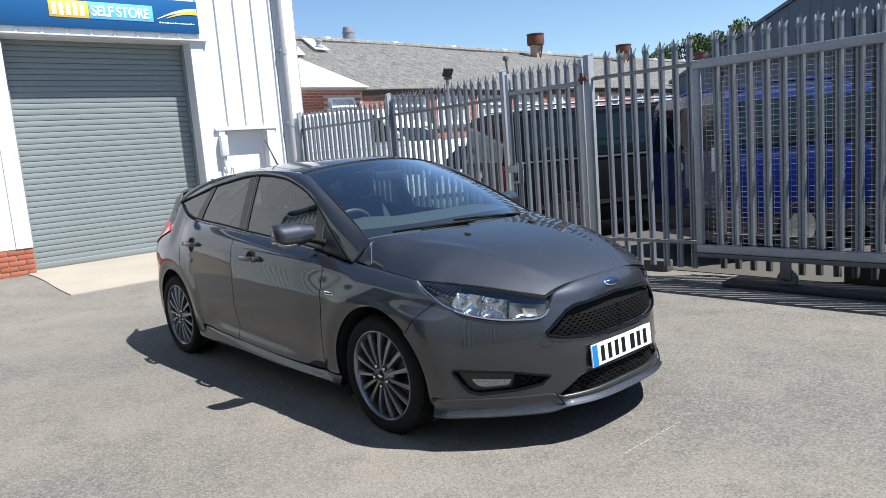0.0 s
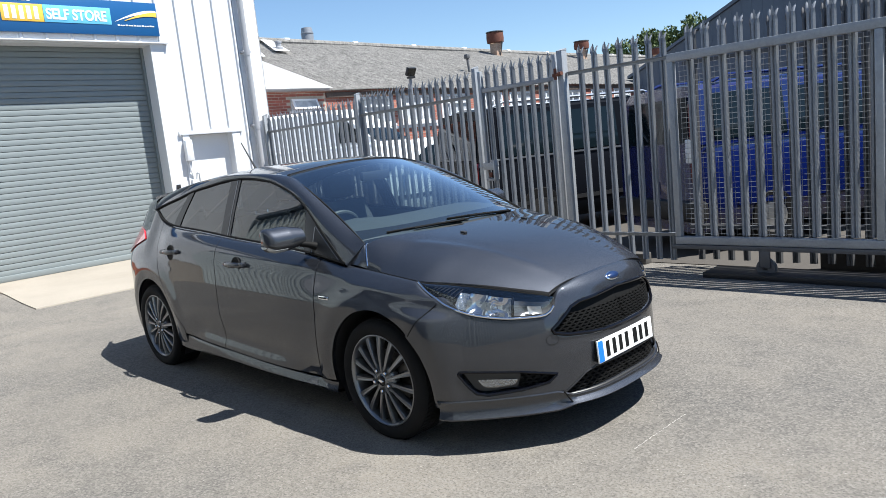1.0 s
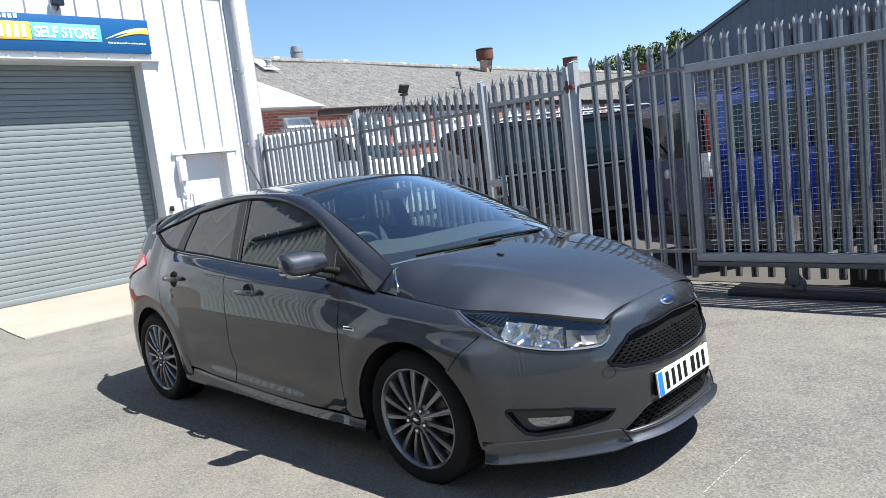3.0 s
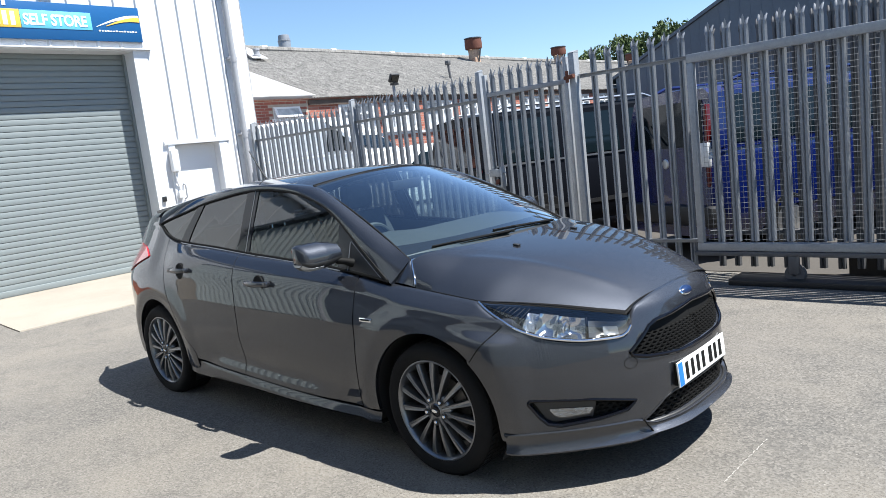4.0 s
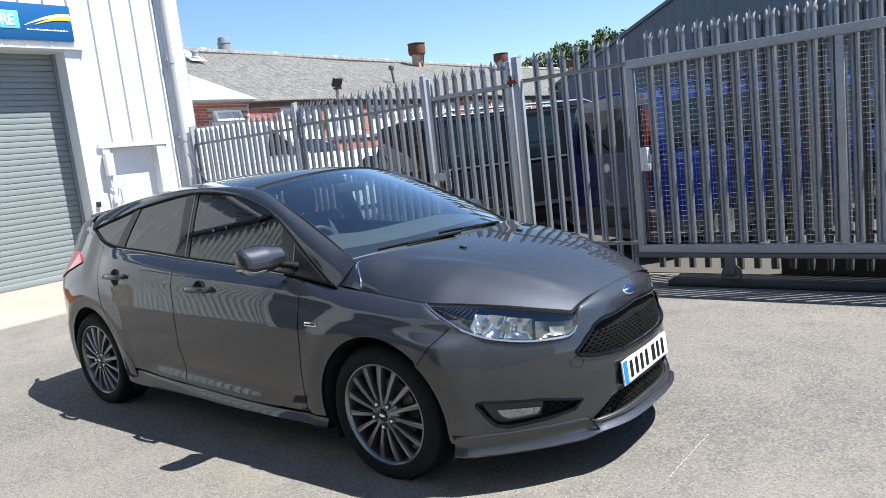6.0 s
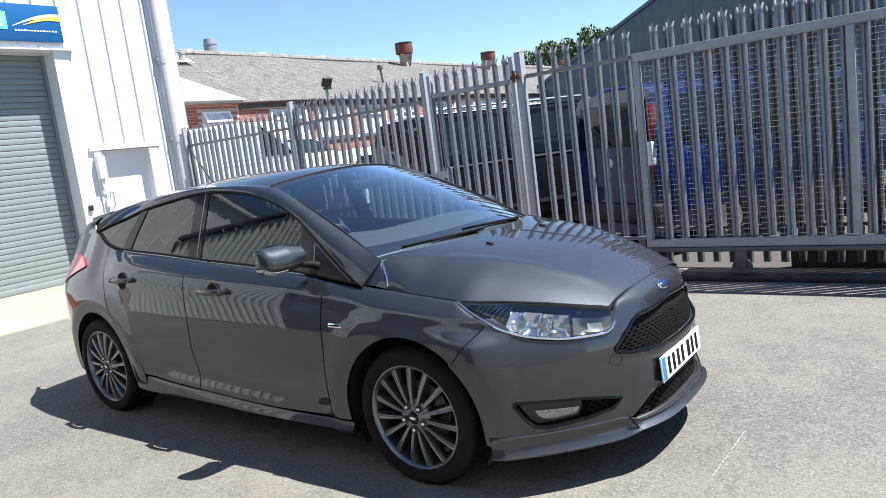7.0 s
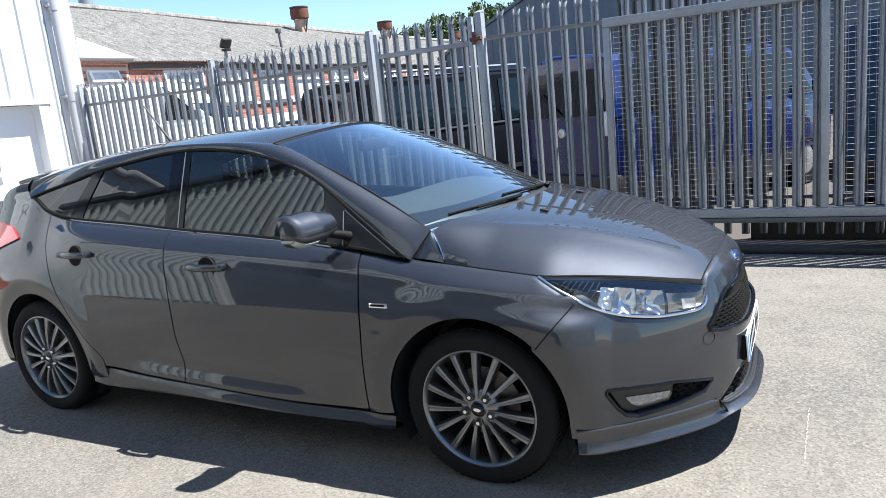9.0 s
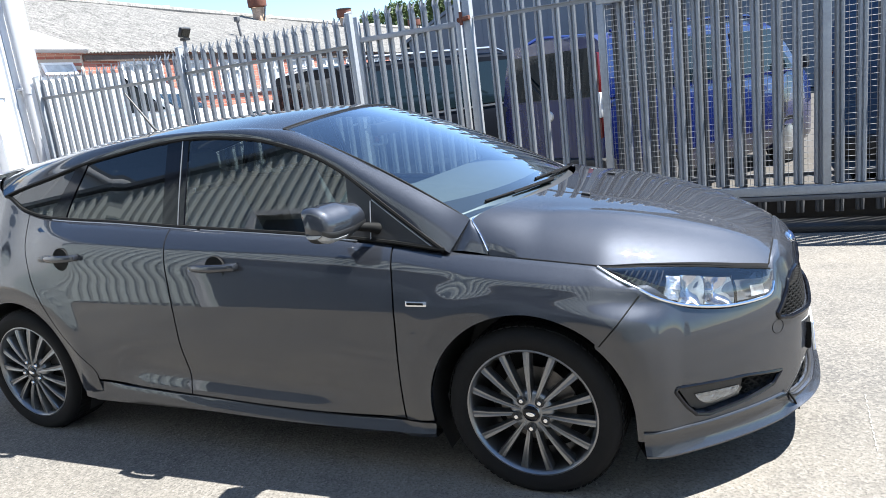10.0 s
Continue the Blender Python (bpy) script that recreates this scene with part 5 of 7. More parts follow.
def arched_part(name, x_l, x_r, z0, z_t, nx, nz, s, xc):
    """A side panel with the wheel's round opening cut out and its rim turned in."""
    bm = bmesh.new()
    table = []
    for i in range(nx + 1):
        col = []
        for j in range(nz + 1):
            z = 0.6
            for _ in range(6):
                a, c = x_l(z), x_r(z)
                x = a + (c - a) * i / nx
                z = z0 + (z_t(x) - z0) * j / nz
            col.append((x, z))
        table.append(col)
    made = {}

    def corner(i, j):
        if (i, j) not in made:
            x, z = table[i][j]
            dx, dz = x - xc, z - AZ
            r = math.hypot(dx, dz)
            if r < AR:
                if z < AZ:
                    x = xc + math.copysign(AR, dx)
                else:
                    x, z = xc + dx * AR / r, AZ + dz * AR / r
            made[i, j] = bm.verts.new((x, s * side_y(x, z), z))
        return made[i, j]

    def within(i, j):
        x, z = table[i][j]
        return math.hypot(x - xc, z - AZ) < AR if z > AZ else abs(x - xc) < AR

    for i in range(nx):
        for j in range(nz):
            q = ((i, j), (i + 1, j), (i + 1, j + 1), (i, j + 1))
            if not all(within(*c) for c in q):
                bm.faces.new([corner(*c) for c in q])
    bmesh.ops.remove_doubles(bm, verts=bm.verts[:], dist=4e-4)
    rim = [e for e in bm.edges if len(e.link_faces) == 1]
    inner = {}
    for e in rim:
        for v in e.verts:
            if v not in inner:
                inner[v] = bm.verts.new(v.co + Vector((0, -s * 0.022, 0)))
    for e in rim:
        a, c = e.verts
        bm.faces.new((a, c, inner[c], inner[a]))
    ob = part(name, bm, M_PAINT, car, "", 40)
    me = ob.data
    if sum(p.normal.y * p.area for p in me.polygons) * s < 0:
        me.flip_normals()
    return ob


sides = []
for s in (-1, 1):
    fender = arched_part("fender", lambda z: f_gap(z) + GAP, lambda z: seam_x(max(z, 0.585)), 0.252, fender_top, 84, 56, s, AX)
    front_door = grid_part("front_door", side_points(lambda z: b_gap(z) + GAP, lambda z: f_gap(z) - GAP, lambda x: sill_line(x) + 0.002, lambda x: belt_z(x) + 0.002, 26, 36, s), M_PAINT, car, turn_in(s))
    rear_door = grid_part("rear_door", side_points(lambda z: rear_gap(z) + GAP, lambda z: b_gap(z) - GAP, lambda x: sill_line(x) + 0.002, lambda x: belt_z(x) + 0.002, 26, 36, s), M_PAINT, car, turn_in(s))
    quarter = arched_part("rear_quarter", lambda z: -3.425, lambda z: rear_gap(z) - GAP, 0.24, lambda x: belt_z(x) + 0.002, 110, 80, s, WB)
    sides.append((s, fender, front_door, rear_door, quarter))

    # arch liners
    for xc in (AX, WB):
        bm = bmesh.new()
        ring = []
        for k in range(25):
            a = math.radians(-28 + 236 * k / 24)
            ring.append((xc + (AR + 0.003) * math.cos(a), AZ + (AR + 0.003) * math.sin(a)))
        rows = [[(x, s * yy, z) for x, z in ring] for yy in (0.885, 0.70, 0.50)]
        rows.append([(xc + (x - xc) * 0.05, s * 0.50, AZ + (z - AZ) * 0.05) for x, z in ring])
        rows[0] = [(x, s * (min(side_y(x, max(z, 0.2)), 0.92) - 0.02), z) for x, z in ring]
        grid(bm, rows)
        part("arch_liner", bm, M_BLACK, car)

    # side skirt
    rows = []
    for i in range(41):
        x = -2.262 + (2.262 - 0.378) * i / 40
        end = 0.02 * (blend(-0.62, -0.38, x) + blend(-2.0, -2.26, x))
        lift = 0.062 * (1 - blend(-1.95, -0.95, x)) * blend(-1.97, -1.91, x) + 0.030 * blend(-1.91, -1.97, x) + 0.02 * blend(-2.1, -2.26, x)
        yb = side_y(x, 0.20) + 0.003
        st = sill_line(x) - 0.013
        cut = 0.010 * blend(-1.70, -1.50, x) - 0.004     # its shoulder leans back
        prof = [(yb - 0.016, st), (yb + 0.008 - cut, st - 0.004), (yb + 0.013 - cut - end * 0.5, st - 0.012), (yb + 0.019 - end * 0.5, st - 0.044), (yb + 0.021 - end * 0.5, 0.196 + lift * 0.4), (yb + 0.004, 0.178 + lift * 0.8), (yb - 0.08, 0.172 + lift)]
        rows.append([(x, s * y_, z_) for y_, z_ in prof])
    grid_part("side_skirt", rows, M_PAINT, car, None, "", 50)

    # windows, pillars and their black frames
    def g_lo(x):
        return belt_z(x) + 0.014

    def g_hi(x):
        return dlo_top(x) - 0.012
    b1 = smooth_curve([(0.9, -1.552), (1.4, -1.572)])
    b2 = smooth_curve([(0.9, -1.684), (1.4, -1.706)])
    c1 = smooth_curve([(1.0, -2.330), (1.07, -2.318), (1.32, -2.205), (1.4, -2.17)])
    c2 = smooth_curve([(1.0, -2.440), (1.08, -2.420), (1.31, -2.285), (1.4, -2.24)])
    sail = smooth_curve([(0.90, -0.665), (1.0, -0.685), (1.15, -0.715), (1.3, -0.74)])
    grid_part("front_window", side_points(lambda z: b1(z), lambda z: sail(z) - 0.012, g_lo, g_hi, 18, 10, s, -0.004, None, glass_y), M_SIDEGLASS, car, None, "tinted side window")
    grid_part("rear_window", side_points(lambda z: c1(z), lambda z: b2(z), g_lo, g_hi, 14, 10, s, -0.004, None, glass_y), M_PRIVACY, car, None, "dark privacy glass")
    grid_part("quarter_window", side_points(lambda z: -2.765, lambda z: c2(z), g_lo, g_hi, 12, 8, s, -0.004, None, glass_y), M_PRIVACY, car, None, "dark privacy glass")
    grid_part("b_pillar", side_points(lambda z: b2(z) + 0.003, lambda z: b1(z) - 0.003, lambda x: belt_z(x) + 0.002, lambda x: dlo_top(x), 4, 8, s, 0.001, None, glass_y), M_GLOSSBLACK, car, turn_in(s))
    part("pillar_gap", tubed([(x, s * (glass_y(x, z) + 0.003), z) for x, z in ((-1.590 - 0.04 * (q / 12 * 0.46), 0.995 + q / 12 * 0.385) for q in range(13))], 0.0028, 6), M_GLINTTRIM, car, "thin pale edge of the door frame")
    grid_part("c_divider", side_points(lambda z: c2(z) + 0.002, lambda z: c1(z) - 0.002, lambda x: belt_z(x) + 0.004, lambda x: dlo_top(x), 4, 8, s, 0.001, None, glass_y), M_GLOSSBLACK, car, turn_in(s))
    grid_part("mirror_sail", side_points(lambda z: sail(z) - 0.010, lambda z: -0.300, lambda x: belt_z(x) + 0.003, lambda x: max(dlo_top(x) - 0.004, belt_z(x) + 0.004), 14, 6, s, 0.002, None, glass_y), M_BLACK, car, turn_in(s))
    for name, f, dz in (("belt_seal", belt_z, 0.008), ("window_frame", dlo_top, -0.003)):
        xs = [-2.775 + (2.775 - 0.292) * i / 60 for i in range(61)]
        part(name, tubed([(x, s * (glass_y(x, f(x) + dz) + 0.0005), f(x) + dz) for x in xs], 0.0085, 6), M_SEAL, car)
    part("sail_edge", tubed([(x, s * (glass_y(x, dlo_top(x) - 0.018) + 0.005), dlo_top(x) - 0.018) for x in (-0.605 + 0.27 * q / 10 for q in range(11))], 0.0022, 6), M_GLINTTRIM, car)
    # pale bar drawn for the glint on the door's front edge
    part("sail_glint", tubed([(-0.598 - 0.012 * q / 5, s * (glass_y(-0.60, 0.940 + 0.145 * q / 5) + 0.006), 0.940 + 0.145 * q / 5) for q in range(6)], 0.0022, 6), M_GLINTTRIM, car)
    # grey lines that hold the sky's highlight along the doors' top fold
    for xa, xb in ((-2.40, -1.475), (-1.455, -0.66)):
        xs = [xa + (xb - xa) * i / 30 for i in range(31)]
        part("belt_glint", tubed([(x, s * (glass_y(x, belt_z(x) + 0.001) + 0.0065), belt_z(x) + 0.001) for x in xs], 0.0042, 6), M_GLINTTRIM, car, "satin grey line for the sky's highlight on the door's top fold")

# roof edge and screen pillars
edge_y = smooth_curve([(-3.10, 0.49), (-2.6, 0.535), (-2.0, 0.562), (-1.5, 0.565), (-1.09, 0.549), (-0.80, 0.600), (-0.5, 0.653), (-0.217, 0.700)])
edge_z = smooth_curve([(-3.10, 1.272), (-2.85, 1.318), (-2.6, 1.352), (-2.2, 1.392), (-1.74, 1.414), (-1.4, 1.410), (-1.09, 1.383), (-0.95, 1.338), (-0.8, 1.278), (-0.5, 1.137), (-0.217, 0.992)])
for s in (-1, 1):
    rows = []
    for i in range(81):
        f = i / 80
        xl = -0.272 + (-2.785 + 0.272) * f
        xu = -0.217 + (-3.02 + 0.217) * f
        lz = dlo_top(xl) if xl < -0.285 else belt_z(xl)
        lo = Vector((xl, s * (glass_y(xl, lz) + 0.003), lz))
        hi = Vector((xu, s * edge_y(xu), edge_z(xu)))
        bul = Vector((0, s * 0.7, 0.7)).normalized() * 0.022 * math.sin(math.pi * min(1, (f * 6))) if f < 0.08 else Vector((0, s * 0.75, 0.65)) * 0.022
        row = []
        for j in range(9):
            g = j / 8
            row.append(lo.lerp(hi, g) + bul * (4 * g * (1 - g)) * 0.9)
        rows.append(row)
    grid_part("cant_rail", rows, M_PAINT, car, lambda p: Vector((0, -s * 0.015, -0.01)))
    # rear pillar down to the belt behind the glass
    rows = []
    for i in range(13):
        f = i / 12
        lo_x = -2.780 + (-3.36 + 2.780) * f
        lo = Vector((lo_x, s * min(belt_y(lo_x), side_y(lo_x, belt_z(lo_x))), belt_z(lo_x)))
        hx = -3.02 - 0.05 * f
        fu = Vector((hx, s * edge_y(hx), edge_z(hx)))
        rows.append([lo.lerp(fu, j / 8) + Vector((0, s * 0.03, 0.02)) * (4 * (j / 8) * (1 - j / 8)) for j in range(9)])
    grid_part("rear_pillar", rows, M_PAINT, car)
# roof
rows = []
for i in range(41):
    f = i / 40
    row = []
    for j in range(25):
        t = -1 + 2 * j / 24
        x0 = -0.985 - 0.105 * t * t
        x1 = -3.08 + 0.02 * t * t
        x = x0 + (x1 - x0) * f
        ed = -1.09 + (-3.06 + 1.09) * f
        zr = edge_z(ed)
        crown = 0.050 - 0.008 * f
        row.append((x, t * edge_y(ed), zr + crown * (1 - abs(t) ** 2.2)))
    rows.append(row)
grid_part("roof", rows, M_PAINT, car, (0, 0, -0.02))
# spoiler
rows = []
for j in range(25):
    t = -1 + 2 * j / 24
    base = 0.043 * (1 - abs(t) ** 2.2)
    rows.append([(x + 0.06 * t * t, t * w, z + base * k) for x, w, z, k in ((-2.90, 0.520, 1.316, 1.0), (-3.00, 0.528, 1.307, 1.0), (-3.10, 0.534, 1.297, 0.95), (-3.19, 0.532, 1.283, 0.9), (-3.198, 0.530, 1.272, 0.9), (-3.19, 0.528, 1.236, 0.8), (-3.05, 0.525, 1.190, 0.6))])
bm = grid(bmesh.new(), rows)
for row in (rows[0], rows[-1]):
    bm.faces.new([bm.verts.new(q) for q in row])
bmesh.ops.remove_doubles(bm, verts=bm.verts[:], dist=1e-5)
part("roof_spoiler", bm, M_PAINT, car, "", 30)
# tailgate, glass and rear bumper
def rear_rows(z0, z1, x0, x1, w0, w1, bow):
    rows = []
    for i in range(9):
        f = i / 8
        w, z, x = w0 + (w1 - w0) * f, z0 + (z1 - z0) * f, x0 + (x1 - x0) * f
        rows.append([(x - bow * (1 - t * t), t * w, z) for t in (-1 + 2 * j / 16 for j in range(17))])
    return rows


grid_part("rear_screen", rear_rows(1.0, 1.27, -3.36, -3.06, 0.56, 0.50, 0.06), M_PRIVACY, car)
grid_part("tailgate", rear_rows(0.55, 1.0, -3.41, -3.36, 0.62, 0.56, 0.05), M_PAINT, car)
grid_part("rear_bumper", rear_rows(0.22, 0.55, -3.40, -3.42, 0.60, 0.63, 0.05), M_PAINT, car)
grid_part("underbody", [[(x, y_, 0.19) for y_ in (-0.60, 0.60)] for x in (-3.30, -1.5, 0.50)], M_BLACK, car)

# unseen plate added under the nose to stop sun leaking through to the ground
part("nose_light_stop", boxed(0.395, 0.500, -0.755, 0.755, 0.205, 0.215), M_BLACK, car)

# bonnet
hood_w = smooth_curve([(-0.25, 0.772), (0.0, 0.772), (0.12, 0.7715), (0.25, 0.768), (0.40, 0.695), (0.55, 0.606), (0.70, 0.500), (0.79, 0.425), (0.83, 0.39)])
hood_c = smooth_curve([(-0.25, 1.050), (-0.05, 1.016), (0.12, 0.991), (0.40, 0.938), (0.60, 0.878), (0.72, 0.828), (0.78, 0.794), (0.83, 0.752)])
hood_e = smooth_curve([(-0.25, 0.884), (-0.126, 0.873), (0.0, 0.860), (0.25, 0.832), (0.40, 0.816), (0.55, 0.794), (0.70, 0.761), (0.79, 0.737), (0.83, 0.715)])


def hood_point(x, t):
    w, zc, ze = hood_w(x), hood_c(x), hood_e(x)
    drop = zc - ze
    a = drop * (0.15 + 0.12 * blend(0.05, 0.75, x))
    z = zc - a * t * t - (drop - a) * abs(t) ** (12.0 - 6.0 * blend(-0.2, 0.05, x) - 1.8 * blend(0.05, 0.6, x))
    yc = 0.60 - 0.30 * (x + 0.1) / 0.9
    y_ = t * w
    z += 0.007 * math.exp(-((abs(y_) - yc) / 0.035) ** 2) * blend(-0.15, 0.1, x) * (1 - blend(0.6, 0.8, x))
    return (x, y_, z)


def hood_back(t):
    """The bonnet's rear edge: back to the pillar's foot, then forward down the side."""
    k = abs(t)
    return -0.035 - 0.178 * (k / 0.9) ** 2.4 if k < 0.9 else -0.213 + 0.087 * (k - 0.9) / 0.1


rows = []
for i in range(49):
    f = i / 48
    row = []
    for j in range(49):
        t = -1 + 2 * j / 48
        t = math.copysign(abs(t) ** 0.8, t)
        xr = hood_back(t)
        xf = 0.806 - 0.02 * t * t
        row.append(hood_point(xr + (xf - xr) * f, t))
    rows.append(row)
grid_part("bonnet", rows, M_PAINT, car, (0, 0, -0.018))
# chrome line that puts the sun's glint along the bonnet's rear corners
for s in (-1, 1):
    part("bonnet_glint", tubed([Vector(hood_point(hood_back(k), s * k)) + Vector((0.001, s * 0.001, 0.0015)) for k in (0.885 + 0.108 * q / 12 for q in range(13))], 0.0032, 8), M_CHROME, car, "bright line for the sun's glint on the panel edge")

# windscreen
def screen_point(t, v):
    base = Vector((-0.075 - 0.150 * abs(t) ** 2.2, t * 0.690, 1.018 - 0.032 * t * t))
    head = Vector((-0.99 - 0.105 * t * t, t * 0.545, 1.431 - 0.050 * t * t))
    p = base.lerp(head, v)
    return p + Vector((0.35, 0, 0.94)) * 0.026 * 4 * v * (1 - v)


grid_part("windscreen", [[screen_point(-1 + 2 * j / 24, i / 16) for j in range(25)] for i in range(17)], M_GLASS, car, None, "clear windscreen")
part("screen_seal", tubed([screen_point(-1, i / 16) + Vector((0, -0.004, 0.001)) for i in range(17)] + [screen_point(-1 + 2 * j / 16, 1) + Vector((-0.004, 0, 0.002)) for j in range(17)] + [screen_point(1, 1 - i / 16) + Vector((0, 0.004, 0.001)) for i in range(17)], 0.007, 6), M_SEAL, car)
rows = []
for j in range(25):
    t = -1 + 2 * j / 24
    a = screen_point(t, 0.05) + Vector((0, 0, -0.004))
    xr = hood_back(min(0.9, abs(t))) + 0.007
    c = Vector(hood_point(xr, t * 0.90)) + Vector((0, 0, -0.035))
    rows.append([a.lerp(c, k / 4) for k in range(5)])
grid_part("cowl", rows, M_BLACK, car)
# the black printed band along the foot of the screen
grid_part("screen_band", [[screen_point(-0.985 + 1.97 * j / 24, 0.02 + (0.075 + 0.05 * abs(-1 + j / 12) ** 3) * k / 3) - Vector((0.35, 0, 0.94)) * 0.005 for j in range(25)] for k in range(4)], M_SEAL, car)
# the painted pieces between bonnet and pillar foot
for s in (-1, 1):
    rows = []
    for i in range(7):
        f = i / 6
        top = Vector((-0.217, s * 0.700, 0.990)).lerp(Vector((-0.272, s * 0.770, 0.890)), f)
        k = 0.905 + 0.095 * f
        c = Vector(hood_point(hood_back(k) - 0.004, s * k))
        rows.append([top.lerp(c, k / 6) + Vector((0, s * 0.6, 0.8)) * 0.006 * math.sin(math.pi * k / 6) for k in range(7)])
    grid_part("pillar_foot", rows, M_PAINT, car)

# ---- front bumper ----
plan_pts = [(0.0, 0.935), (0.13, 0.932), (0.25, 0.918), (0.36, 0.882), (0.46, 0.826), (0.56, 0.752), (0.66, 0.660), (0.74, 0.575), (0.80, 0.500), (0.845, 0.425), (0.87, 0.370), (0.885, 0.320), (0.892, 0.27)]
plan_y = [p[0] for p in plan_pts]
plan_x = [p[1] for p in plan_pts]
arc_len = [0.0]
for k in range(1, len(plan_pts)):
    arc_len.append(arc_len[-1] + math.hypot(plan_x[k] - plan_x[k - 1], plan_y[k] - plan_y[k - 1]))
ARC = arc_len[-1]
STEPS = 600
plan_table = []
for k in range(STEPS + 1):
    a0, a1 = max(0.0, ARC * (k - 2) / STEPS), min(ARC, ARC * (k + 2) / STEPS)
    tx, ty = hermite(arc_len, plan_x, a1) - hermite(arc_len, plan_x, a0), hermite(arc_len, plan_y, a1) - hermite(arc_len, plan_y, a0)
    tn = math.hypot(tx, ty)
    plan_table.append((hermite(arc_len, plan_x, ARC * k / STEPS), hermite(arc_len, plan_y, ARC * k / STEPS), 1.0 if k == 0 else ty / tn, 0.0 if k == 0 else -tx / tn))
front_in = smooth_curve([(0.16, 0.03), (0.19, 0.010), (0.23, 0.0), (0.42, 0.0), (0.50, 0.004), (0.565, 0.010), (0.62, 0.022), (0.68, 0.045), (0.735, 0.068), (0.765, 0.098), (0.785, 0.122)])


def front_point(a, z, lift=0.0):
    """A place on the front by arc length from the middle and height."""
    q = min(abs(a) / ARC * STEPS, STEPS - 0.001)
    k = int(q)
    q -= k
    t0, t1 = plan_table[k], plan_table[k + 1]
    d = -front_in(z) + lift
    x = t0[0] + (t1[0] - t0[0]) * q + (t0[2] + (t1[2] - t0[2]) * q) * d
    y_ = t0[1] + (t1[1] - t0[1]) * q + (t0[3] + (t1[3] - t0[3]) * q) * d
    k = blend(0.53, 0.36, x)
    if k > 0:
        y_ = y_ * (1 - k) + (side_y(min(x, 0.45), z) + lift) * k
    return Vector((x, math.copysign(y_, a) if a else 0.0, z))


def front_a(y_target, z):
    """The arc length at which the front has this half-width."""
    lo, hi = 0.0, ARC
    for _ in range(16):
        m = (lo + hi) / 2
        if front_point(m, z).y < y_target:
            lo = m
        else:
            hi = m
    return (lo + hi) / 2


top_z = smooth_curve([(0.0, 0.779), (0.2, 0.773), (0.33, 0.752), (0.385, 0.732), (0.410, 0.692), (0.432, 0.652), (0.49, 0.628), (0.60, 0.632), (0.70, 0.657), (0.75, 0.688), (0.79, 0.734), (0.82, 0.76)])


def end_arc_slow(z):
    """Where the bumper ends at the arch or the fender's seam."""
    x_end = seam_x(z) + GAP
    lo, hi = 0.5, ARC
    for _ in range(30):
        m = (lo + hi) / 2
        if front_point(m, z).x > x_end:
            lo = m
        else:
            hi = m
    return (lo + hi) / 2


end_arc = smooth_curve([(0.20 + 0.01 * k, end_arc_slow(0.20 + 0.01 * k)) for k in range(60)])
# openings, as outlines in half-width and height
GRILLE = [(0.0, 0.690), (0.30, 0.672), (0.35, 0.655), (0.462, 0.565), (0.455, 0.548), (0.40, 0.532), (0.20, 0.512), (0.0, 0.508)]
INTAKE = [(0.0, 0.348), (0.27, 0.348), (0.33, 0.330), (0.438, 0.252), (0.43, 0.238), (0.0, 0.242)]
FOG_DOWN = 0.020
FOG = [(y_, z - FOG_DOWN) for y_, z in ((0.462, 0.372), (0.60, 0.405), (0.72, 0.420), (0.800, 0.430), (0.806, 0.418), (0.775, 0.350), (0.755, 0.318), (0.72, 0.306), (0.60, 0.316), (0.50, 0.335))]


def inside(poly, y_, z, margin=0.0):
    """How far a place lies inside an outline (negative outside)."""
    best, odd = 9.0, False
    n = len(poly)
    for i in range(n):
        (ya, za), (yb, zb) = poly[i], poly[(i + 1) % n]
        if ya == 0.0 and yb == 0.0:
            continue
        dy, dz = yb - ya, zb - za
        t = max(0.0, min(1.0, ((y_ - ya) * dy + (z - za) * dz) / (dy * dy + dz * dz)))
        best = min(best, math.hypot(y_ - ya - t * dy, z - za - t * dz))
        if (za > z) != (zb > z) and y_ < ya + (z - za) / (zb - za) * dy:
            odd = not odd
    return best if odd else -best


def carved(y_, z):
    d = 0.0
    for poly, depth in ((GRILLE, 0.035), (INTAKE, 0.045), (FOG, 0.045)):
        k = inside(poly, y_, z)
        if k > -0.002:
            d = max(d, depth * blend(-0.002, 0.010, k))
    return d


rows = []
NA, NZ = 150, 64
for i in range(-NA, NA + 1):
    f = abs(i) / NA
    row = []
    for j in range(NZ + 1):
        g = j / NZ
        z = 0.5
        for _ in range(5):
            a = end_arc(z) * f
            y_ = front_point(a, z).y
            z = 0.228 + (top_z(y_) - 0.228) * g
        p = front_point(a, z)
        p = front_point(a, z, -carved(p.y, z))
        row.append((p.x, p.y if i >= 0 else -p.y, p.z))
    rows.append(row)
grid_part("front_bumper", rows, M_PAINT, car, (-0.02, 0, 0), "", 60)
# lower lip: hollow wings before the wheels and a forward chin between them
rows = []
